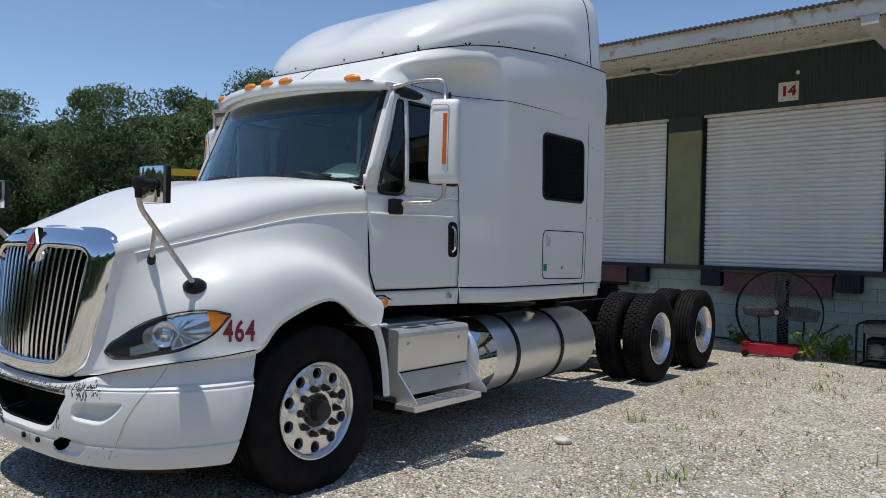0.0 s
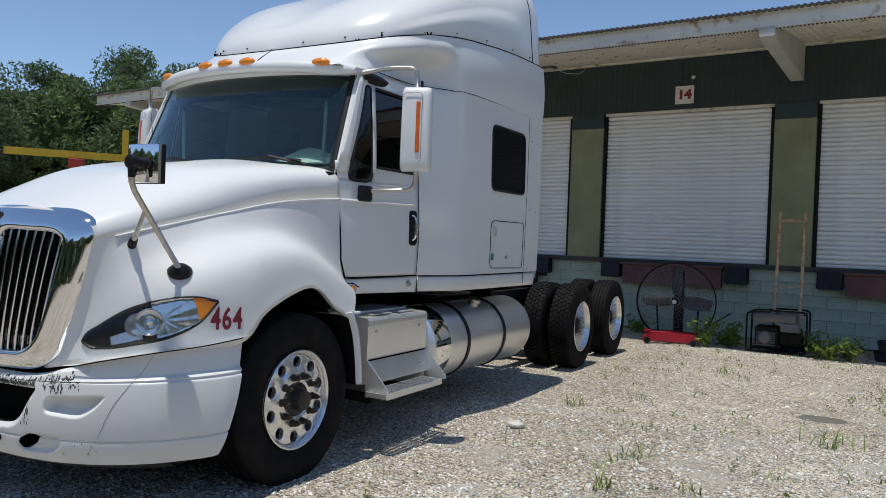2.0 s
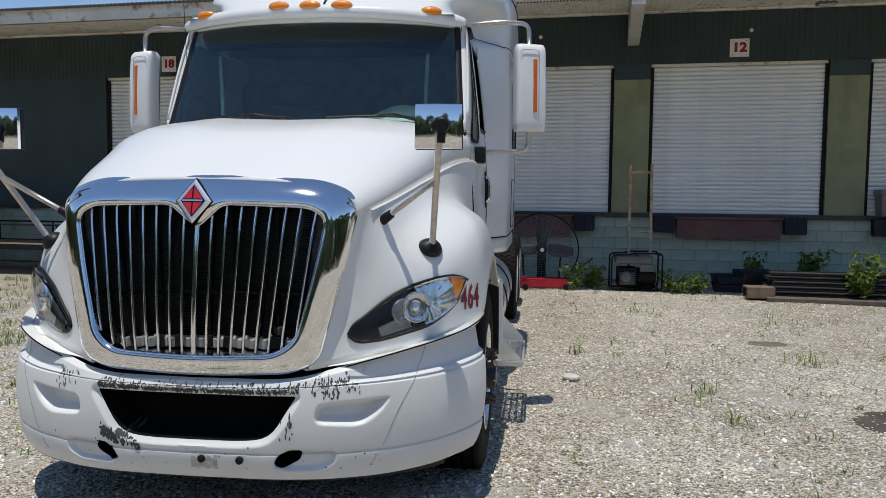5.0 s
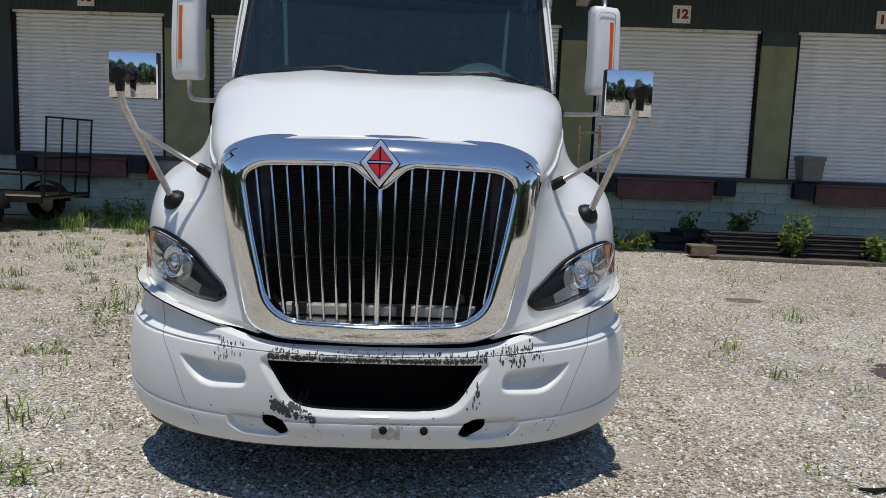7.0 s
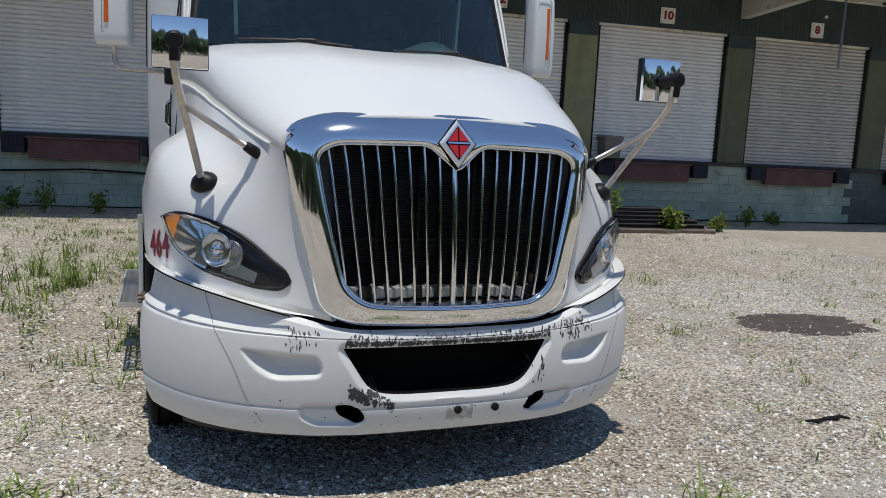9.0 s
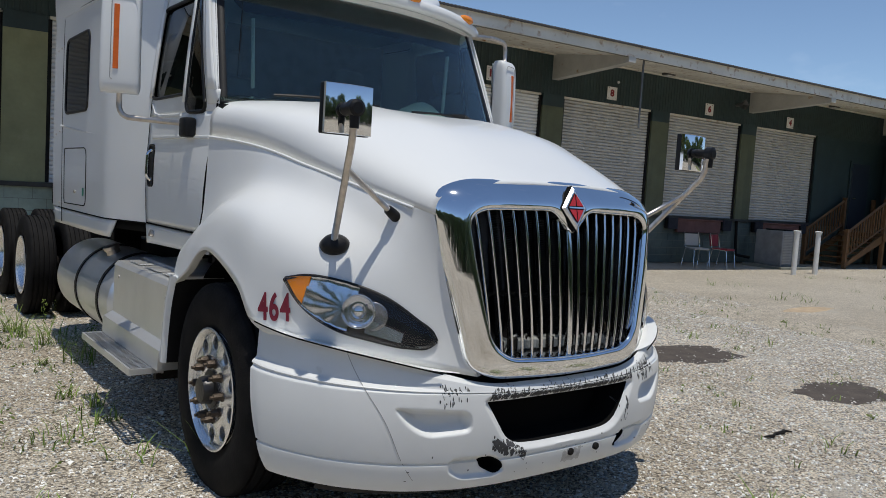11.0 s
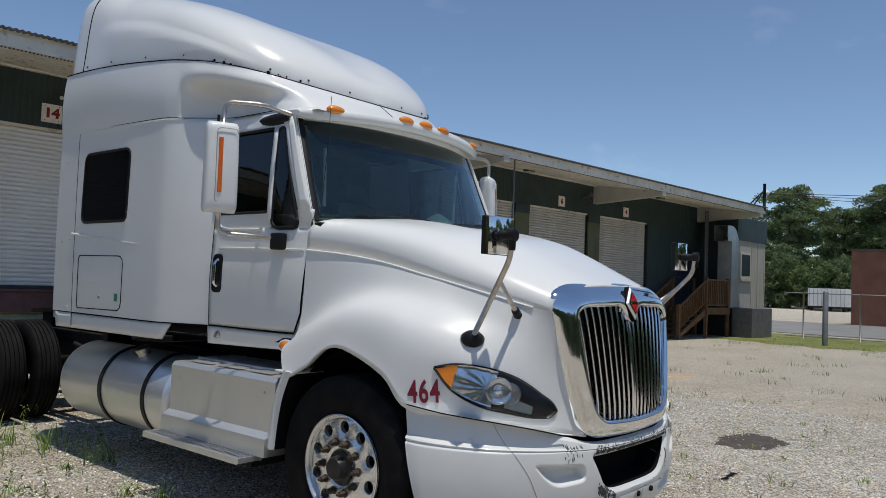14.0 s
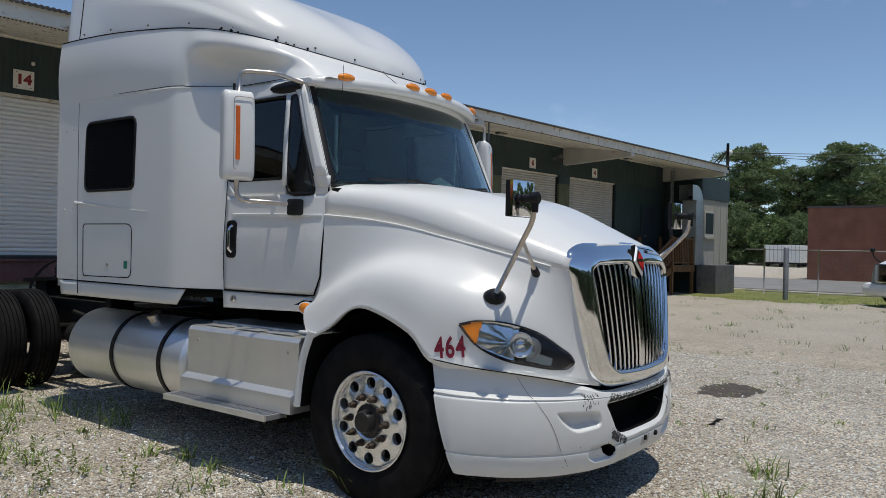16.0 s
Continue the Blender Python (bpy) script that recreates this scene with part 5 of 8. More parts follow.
def front_wheel(s):
    root = empty("front_wheel")
    root.parent = truck
    R, W = .515, .285
    bm = tyre_bm(W, R, .29, 4, False)
    part("tyre", bm, RUBBER, root, "worn black tyre", smooth=True, angle=35)
    rim = empty("rim")
    rim.parent = root
    bm = bmesh.new()
    lathe(bm, [(-.10, .27), (.05, .265), (.105, .275), (.125, .292), (.137, .298), (.140, .290), (.134, .282), (.118, .276)], 64, "x")
    part("rim_flange", bm, ALU_RIM, rim, smooth=True, angle=50)
    bm = bmesh.new()
    holed_disc(bm, .165, .277, .105, 10, .035, .226, 8, .022)
    bmesh.ops.remove_doubles(bm, verts=bm.verts, dist=.0005)
    bmesh.ops.recalc_face_normals(bm, faces=bm.faces)
    part("disc", bm, ALU_RIM, rim, "polished aluminium disc with ten round holes", smooth=True, angle=40)
    bm = bmesh.new()
    lathe(bm, [(.127, .165), (.130, .13), (.130, .098), (.110, .096)], 48, "x")
    part("disc_centre", bm, ALU_RIM, rim, smooth=True)
    # flat black disc standing in for the shade behind the hand holes
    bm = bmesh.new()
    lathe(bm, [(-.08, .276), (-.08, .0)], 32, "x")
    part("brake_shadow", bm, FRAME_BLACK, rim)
    bm = bmesh.new()
    long = .0
    lathe(bm, [(.08, .098), (.135, .094), (.140, .070), (.168 + long, .066), (.186 + long, .058), (.190 + long, .03), (.190 + long, 0)], 28, "x")
    part("hub_cap", bm, mat("greasy_hub", (.03, .029, .03), .35, .3, .3, 20, .2, 60) if s > 0 else bpy.data.materials["greasy_hub"], rim, "greasy black hub cap", smooth=True, angle=40)
    for k in range(10):
        a = 2 * math.pi * (k + .5) / 10
        bm = bmesh.new()
        lathe(bm, [(.128, .024), (.135, .024), (.135, .018), (.165, .018), (.172, .015), (.172, .008), (.188, .008), (.188, 0)], 8, "x", (0, .142 * math.cos(a), .142 * math.sin(a)))
        part("wheel_nut", bm, RUST_HUB, rim, smooth=True, angle=30)
    m = Matrix.Translation((s * 1.052, 1.43, .465))
    if s < 0:
        m = m @ Matrix.Rotation(math.pi, 4, "Z")
    root.matrix_basis = m @ Matrix.Rotation(.3, 4, "X")
    return root


front_wheel(1)
front_wheel(-1)


def dual_wheel(axle_y, s, lug):
    root = empty("dual_wheel")
    root.parent = truck
    R, W = .505, .262
    for off in (0.0, -.335):
        bm = tyre_bm(W, R - (.008 if lug else 0), .29, 1 if lug else 5, lug)
        bmesh.ops.translate(bm, verts=bm.verts, vec=(off, 0, 0))
        ty = part("tyre", bm, RUBBER, root, "black tyre with lugged tread" if lug else "black tyre with worn ribs", smooth=True, angle=35)
        if lug:
            bm = bmesh.new()
            tread_blocks(bm, W, R)
            bmesh.ops.translate(bm, verts=bm.verts, vec=(off, 0, 0))
            tagged(part("tread_lug", bm, RUBBER, ty), kind="stuff")
    rim = empty("rim")
    rim.parent = root
    bm = bmesh.new()
    lathe(bm, [(.128, .298), (.132, .288), (.118, .272), (.06, .262), (-.02, .25), (-.075, .235), (-.085, .20)], 56, "x")
    part("rim_flange", bm, ALU_RIM, rim, "polished dished rim", smooth=True, angle=50)
    bm = bmesh.new()
    holed_disc(bm, .12, .235, -.085, 10, .028, .20, 6, .01)
    bmesh.ops.remove_doubles(bm, verts=bm.verts, dist=.0005)
    bmesh.ops.recalc_face_normals(bm, faces=bm.faces)
    part("disc", bm, ALU_RIM, rim, smooth=True, angle=40)
    bm = bmesh.new()
    lathe(bm, [(-.09, .125), (.0, .11), (.01, .10), (.06, .095), (.066, .08), (.066, 0)], 28, "x")
    part("axle_hub", bm, FRAME_BLACK, rim, smooth=True, angle=40)
    for k in range(10):
        a = 2 * math.pi * (k + .5) / 10
        bm = bmesh.new()
        lathe(bm, [(-.08, .02), (-.05, .018), (-.04, .01), (-.02, .009), (-.02, 0)], 8, "x", (0, .142 * math.cos(a), .142 * math.sin(a)))
        part("wheel_nut", bm, RUST_HUB, rim)
    m = Matrix.Translation((s * 1.09, axle_y, .475))
    if s < 0:
        m = m @ Matrix.Rotation(math.pi, 4, "Z")
    root.matrix_basis = m
    return root


for ay, lug in ((6.66, True), (8.06, False)):
    dual_wheel(ay, 1, lug)
    dual_wheel(ay, -1, False)

# ---- frame and running gear ----
chassis = empty("chassis")
chassis.parent = truck
for s in (1, -1):
    bm = bmesh.new()
    box(bm, s * .43 - .04, s * .43 + .04, 1.0, 9.0, .86, .88)
    box(bm, s * .43 - .04, s * .43 + .04, 1.0, 9.0, .60, .62)
    box(bm, s * .43 + .03 * s - .005, s * .43 + .03 * s + .005, 1.0, 9.0, .62, .86)
    part("frame_rail", bm, FRAME_BLACK, chassis)
for y in (1.42, 6.66, 8.06):
    bm = bmesh.new()
    tube(bm, [(-.98, y, .49), (.98, y, .49)], .075 if y > 2 else .05, 12)
    if y > 2:
        bmesh.ops.create_uvsphere(bm, u_segments=16, v_segments=10, radius=.24, matrix=Matrix.Translation((0, y, .50)))
    part("axle", bm, FRAME_BLACK, chassis, smooth=True)
for y in (3.2, 5.2, 5.9, 7.36, 8.9):
    bm = boxed(-.42, .42, y - .05, y + .05, .64, .84, .01)
    part("cross_member", bm, FRAME_BLACK, chassis)
for s in (1, -1):
    for y in (6.66, 8.06):
        bm = bmesh.new()
        tube(bm, [(s * .52, y - .62, .62), (s * .52, y - .2, .57), (s * .52, y + .5, .52)], .045, 8)
        lathe(bm, [(.52, .12), (.56, .15), (.66, .15), (.70, .11)], 18, "z", (s * .52, y + .40, 0))
        part("air_suspension", bm, FRAME_BLACK, chassis, smooth=True)
    bm = bmesh.new()
    tube(bm, bend([(s * .35, 5.2, .98), (s * .5, 5.5, 1.16), (s * .55, 5.9, 1.05), (s * .42, 6.3, .93)], .15), .018, 6)
    tube(bm, bend([(s * .25, 5.2, 1.03), (s * .42, 5.45, 1.10), (s * .5, 5.8, .98), (s * .45, 6.1, .92)], .15), .014, 6)
    tube(bm, bend([(s * .48, 5.15, .75), (s * .58, 5.5, .70), (s * .60, 6.0, .78)], .15), .022, 6)
    part("air_hose", bm, FRAME_BLACK, chassis, smooth=True)
    bm = bmesh.new()
    lathe(bm, [(5.25, .0), (5.25, .09), (5.27, .10), (5.95, .10), (5.97, .09), (5.97, 0)], 18, "y", (s * .62, 0, .56))
    part("air_tank", bm, FRAME_BLACK, chassis, smooth=True, angle=40)
    bm = boxed(s * .60 - .12, s * .60 + .12, 5.1, 5.2, .62, 1.02, .015)
    part("bracket", bm, FRAME_BLACK, chassis)
# fifth wheel plate
bm = bmesh.new()
out = evenly(rounded([(-.46, 6.75, .12), (.46, 6.75, .12), (.46, 7.45, .06), (.14, 7.85, .05), (.07, 7.35, .05), (-.07, 7.35, .05), (-.14, 7.85, .05), (-.46, 7.45, .06)], 5), 70)
vs = [bm.verts.new((x, y, 1.10 - (y - 6.75) * .06)) for x, y in out]
f = bm.faces.new(vs)
r = bmesh.ops.extrude_face_region(bm, geom=[f])
bmesh.ops.translate(bm, verts=[v for v in r["geom"] if isinstance(v, bmesh.types.BMVert)], vec=(0, 0, -.04))
bmesh.ops.recalc_face_normals(bm, faces=bm.faces)
box(bm, -.40, .40, 7.0, 7.25, .88, 1.06)
part("fifth_wheel", bm, FRAME_BLACK, chassis)
# engine and gearbox mass under the cab
bm = bmesh.new()
box(bm, -.40, .40, .75, 2.6, .48, 1.2, .06)
box(bm, -.28, .28, 2.6, 3.6, .50, .95, .08)
tube(bm, [(0, 3.5, .66), (0, 6.5, .55)], .06, 10)
part("engine_block", bm, FRAME_BLACK, chassis)
# inner arches
for s in (1, -1):
    bm = bmesh.new()
    rows = []
    for a in np.linspace(radians(-20), radians(200), 26):
        y, z = 1.43 + .60 * math.cos(a), .50 + .62 * math.sin(a)
        rows.append([(s * x, y, z) for x in (1.09, .9, .55)])
    sheet(bm, rows, flip=s > 0)
    part("wheel_arch_liner", bm, BLACK, hood, smooth=True)
    bm = bmesh.new()
    sheet(bm, [[(s * .55, y, z) for z in (.55, 1.15)] for y in (.85, 2.0)])
    part("inner_wall", bm, BLACK, hood)
    # quarter fender behind the front wheel
    bm = bmesh.new()
    rows, back = [], []
    for t in np.linspace(0, 1, 12):
        y = key([(0, 1.86), (.3, 1.925), (.6, 1.96), (1, 1.985)], t)
        z = .955 + (.475 - .955) * t
        w = .055 - .01 * t
        rows.append([(s * 1.225, y - .012, z + .004), (s * 1.243, y - .002, z + .004), (s * 1.250, y + .008, z + .006), (s * 1.248, y + w * .6, z + .012), (s * 1.235, y + w * .75, z + .014), (s * 1.15, y + w * .78, z + .014)])
        back.append([(s * .98, y - .008, z), (s * 1.227, y - .010, z + .004)])
    sheet(bm, rows, flip=s > 0)
    part("quarter_fender", bm, PAINT, truck, smooth=True)
    bm = bmesh.new()
    sheet(bm, back, flip=s > 0)
    part("splash_liner", bm, BLACK, truck, smooth=True)
    bm = boxed(s * 1.10 - .13, s * 1.10 + .13, 1.84, 2.0, .945, .962, .006)
    part("fender_ledge", bm, PAINT, truck)

# ---- battery box, step and fuel tank ----
HOLED = mat("stamped_tread_plate", (.70, .70, .70), .38, 1.0, .1, 12, .1, 80)


def side_box(s):
    root = empty("battery_box")
    root.parent = truck
    y0, y1 = (2.17, 2.975) if s > 0 else (2.04, 3.22)
    if s > 0:
        prof = [(1.02, .905), (1.165, .895), (1.178, .875), (1.180, .845), (1.176, .84), (1.172, .62), (1.168, .60), (1.172, .59), (1.195, .47), (1.200, .44)]
    else:
        prof = [(1.02, .905), (1.165, .895), (1.185, .870), (1.185, .62), (1.19, .56), (1.245, .53), (1.25, .50), (1.25, .42)]
    bm = bmesh.new()
    rows = [[(s * x, y, z) for x, z in prof] for y in np.linspace(y0, y1, 14)]
    vs = sheet(bm, rows, flip=s < 0)
    for row, fl in ((vs[0], s < 0), (vs[-1], s > 0)):
        a = bm.verts.new((s * .55, row[0].co.y, .42))
        b = bm.verts.new((s * .55, row[0].co.y, .905))
        f = bm.faces.new([b] + row + [a])
    bmesh.ops.recalc_face_normals(bm, faces=bm.faces)
    part("box_shell", bm, ALU, root, "brushed aluminium box", smooth=True, angle=25)
    bm = bmesh.new()
    box(bm, s * .86 - .16, s * .86 + .16, y0 + .03, y1 - .06, .90, .925, .008)
    for k in range(2 if s > 0 else 3):
        yy = y0 + .12 + k * .34
        box(bm, s * 1.08 - .05, s * 1.08 + .05, yy, yy + .25, .905, .912, .003)
    part("lid", bm, ALU, root)
    if s > 0:
        seamb = bmesh.new()
        box(seamb, 1.165, 1.1795, y0 + .02, y1 - .02, .600, .607)
        part("lid_gap", seamb, SEAM, root)
        for yy in (y0, y1):
            bm = bmesh.new()
            v = [bm.verts.new(p) for p in ((1.17, yy, .62), (1.36, yy, .415), (1.36, yy, .39), (1.17, yy, .36))]
            bm.faces.new(v)
            thick(part("step_gusset", bm, ALU, root), .012, 0)
    # tread plate: frame and slats with gaps between
    st = empty("step_plate")
    st.parent = root
    xo, xi, z = (1.375, 1.205, .402) if s > 0 else (1.365, 1.19, .415)
    ya, yb = (2.12, 2.88) if s > 0 else (2.14, 3.24)
    bm = bmesh.new()
    for x in (xi, xo):
        box(bm, s * x - .006, s * x + .006, ya, yb, z - .035, z + .004)
    for y in (ya, yb):
        box(bm, min(s * xi, s * xo), max(s * xi, s * xo), y - .006, y + .006, z - .03, z + .003)
    part("step_frame", bm, ALU, st)
    bm = bmesh.new()
    n = 24 if s > 0 else 36
    for k in range(n):
        y = ya + (yb - ya) * (k + .5) / n
        box(bm, min(s * xi, s * xo), max(s * xi, s * xo), y - .008, y + .008, z - .006, z)
    for k in range(4):
        x = xi + (xo - xi) * (k + .5) / 4
        box(bm, s * x - .007, s * x + .007, ya, yb, z - .0045, z + .002)
    part("step_grating", bm, HOLED, st, "pierced aluminium tread")
    for y in (ya + .08, yb - .2):
        part("step_bracket", boxed(s * 1.0 - .20, s * 1.0 + .20, y, y + .05, z - .09, z - .03), FRAME_BLACK, st)
    for y, z in ((y0 + .1, .80), (y0 + .1, .50), (y1 - .12, .80), (y1 - .12, .52)):
        bm = bmesh.new()
        x = 1.185 if (s < 0 and z > .6) else (1.178 if z > .6 else 1.195 + .04 * (s < 0))
        lathe(bm, [(0, .012), (.008, .011), (.011, 0)], 10, "x")
        bmesh.ops.transform(bm, matrix=Matrix.Translation((s * (x - .004), y, z)) @ (Matrix.Rotation(math.pi, 4, "Z") if s < 0 else Matrix()), verts=bm.verts)
        part("rivet", bm, STEEL, root)


side_box(1)
side_box(-1)


def fuel_tank(s):
    root = empty("fuel_tank")
    root.parent = truck
    y0, y1, cx, cz, r = (3.02, 5.10, .89, .585, .315) if s > 0 else (3.24, 4.98, .89, .585, .315)
    straps = (3.66, 4.40) if s > 0 else (3.56, 4.22)
    bm = bmesh.new()
    lathe(bm, [(y0, 0), (y0 + .005, r * .55), (y0 + .03, r * .9), (y0 + .06, r), (y0 + .07, r + .003), (y1 - .07, r + .003), (y1 - .06, r), (y1 - .03, r * .9), (y1 - .005, r * .55), (y1, 0)], 64, "y", (s * cx, 0, cz))
    bmesh.ops.recalc_face_normals(bm, faces=bm.faces)
    part("tank_shell", bm, ALU_TANK, root, "dull cylindrical aluminium tank", smooth=True, angle=50)
    for y in straps:
        bm = bmesh.new()
        lathe(bm, [(y - .022, r + .003), (y - .022, r + .012), (y + .022, r + .012), (y + .022, r + .003)], 64, "y", (s * cx, 0, cz))
        bmesh.ops.recalc_face_normals(bm, faces=bm.faces)
        part("strap", bm, BLACK, root, smooth=True, angle=40)
    bm = bmesh.new()
    lathe(bm, [(-.02, .05), (.025, .05), (.03, .058), (.055, .058), (.06, .05), (.06, 0)], 22, "z")
    bmesh.ops.transform(bm, matrix=Matrix.Translation((s * (cx + .13), straps[1] - .32, cz + r * .93)) @ Matrix.Rotation(s * .42, 4, "Y"), verts=bm.verts)
    part("filler_cap", bm, STEEL, root, smooth=True, angle=40)
    bm = bmesh.new()
    for y in straps:
        box(bm, s * .58 - .12, s * .58 + .12, y - .05, y + .05, .28, .72, .01)
    part("tank_bracket", bm, FRAME_BLACK, root)


fuel_tank(1)
fuel_tank(-1)
bm = bmesh.new()
lathe(bm, [(3.09, .3185), (3.095, .3195), (3.335, .3195), (3.34, .3185)], 48, "y", (.89, 0, .585))
part("polished_tank_band", bm, CHROME, truck, smooth=True)


# ---- mirrors ----
def hood_mirror(s):
    root = empty("hood_mirror")
    root.parent = truck
    bm = bmesh.new()
    lathe(bm, [(0, .0), (.0, .058), (.012, .060), (.030, .045), (.044, .024), (.05, 0)], 24, "z")
    tree = TREES[s]
    c = drape(tree, (s * .935, .725, 1.205), (-s * .45, .55, -.7), 0)
    nrm = (drape(tree, (s * .935, .725, 1.205), (-s * .45, .55, -.7), .1) - c).normalized()
    upright = (nrm + Vector((0, 0, .35))).normalized()
    m = Matrix.Translation(c - upright * .008) @ upright.to_track_quat("Z", "X").to_matrix().to_4x4() @ Matrix.Diagonal((.92, 1.08, 1.1, 1))
    bmesh.ops.transform(bm, matrix=m, verts=bm.verts)
    part("foot", bm, BLACK, root, smooth=True)
    elbow = Vector((1.038, .315, 1.655) if s > 0 else (-1.076, .394, 1.655))
    bm = bmesh.new()
    tube(bm, bend([c + nrm * .02, elbow, elbow + Vector((s * .006, -.014, .09))], .05, 6), .0145, 10)
    part("arm", bm, STEEL, root, smooth=True)
    c2 = drape(tree, (s * .772, .537, 1.378), (-s * .6, .7, -.3), .005)
    bm = bmesh.new()
    joint = c + nrm * .02 + (elbow - c - nrm * .02) * .74
    tube(bm, [c2, joint], .0125, 10)
    part("brace", bm, STEEL, root, smooth=True)
    bm = bmesh.new()
    along = (joint - c2).normalized()
    tube(bm, [c2 - along * .03, c2 + along * .02, c2 + along * .05, c2 + along * .055], [.024, .023, .020, .014], 14)
    part("brace_foot", bm, BLACK, root, smooth=True)
    # shallow chrome head with a barrel front, glass facing rear
    yaw = s * radians(3)
    M = Matrix.Translation((1.03 if s > 0 else -1.056, .385 if s > 0 else .468, 1.775)) @ Matrix.Rotation(yaw, 4, "Z")
    out = rounded([(-.100, -.094, .008), (.100, -.094, .008), (.100, .094, .008), (-.100, .094, .008)], 4)
    bm = bmesh.new()
    front = [(x, -.004 - .014 * (1 - (x / .100) ** 2)) for x in np.linspace(-.100, .100, 17)]
    sheet(bm, [[(x, .016, -.094), (x, d + .004, -.094), (x, d + .001, -.0925), (x, d, -.089), (x, d, 0), (x, d, .089), (x, d + .001, .0925), (x, d + .004, .094), (x, .016, .094)] for x, d in front])
    for x in (-.100, .100):
        sheet(bm, [[(x, .016, z), (x, -.004, z)] for z in (-.094, .094)])
    bmesh.ops.remove_doubles(bm, verts=bm.verts, dist=.0005)
    bmesh.ops.recalc_face_normals(bm, faces=bm.faces)
    bmesh.ops.transform(bm, matrix=M, verts=bm.verts)
    part("mirror_shell", bm, CHROME, root, "chromed mirror shell", smooth=True, angle=28)
    bm = bmesh.new()
    sheet(bm, [[(x * k, d, z * k) for x, z in out] for k, d in ((1.0, .014), (1.03, .018), (1.03, .040), (.97, .044))], close_v=True)
    bmesh.ops.recalc_face_normals(bm, faces=bm.faces)
    bmesh.ops.transform(bm, matrix=M, verts=bm.verts)
    part("gasket", bm, BLACK, root, "black rubber rim", smooth=True, angle=40)
    bm = bmesh.new()
    vs = [bm.verts.new((x * .98, .042, z * .98)) for x, z in out]
    bm.faces.new(vs)
    bmesh.ops.transform(bm, matrix=M, verts=bm.verts)
    part("mirror_glass", bm, MIRROR, root)
    bm = bmesh.new()
    ox = s * .018
    tube(bm, [(ox, -.112, .0), (ox, -.106, .0), (ox, -.072, .0), (ox, -.066, .0)], [.022, .033, .034, .024], 18)
    tube(bm, [(ox, -.075, .0), (ox, -.018, .0)], [.020, .026], 14)
    tube(bm, [(ox, -.088, -.075), (ox, -.088, .0)], [.0175, .022], 12)
    bmesh.ops.transform(bm, matrix=M, verts=bm.verts)
    part("clamp", bm, BLACK, root, smooth=True, angle=40)


hood_mirror(1)
hood_mirror(-1)


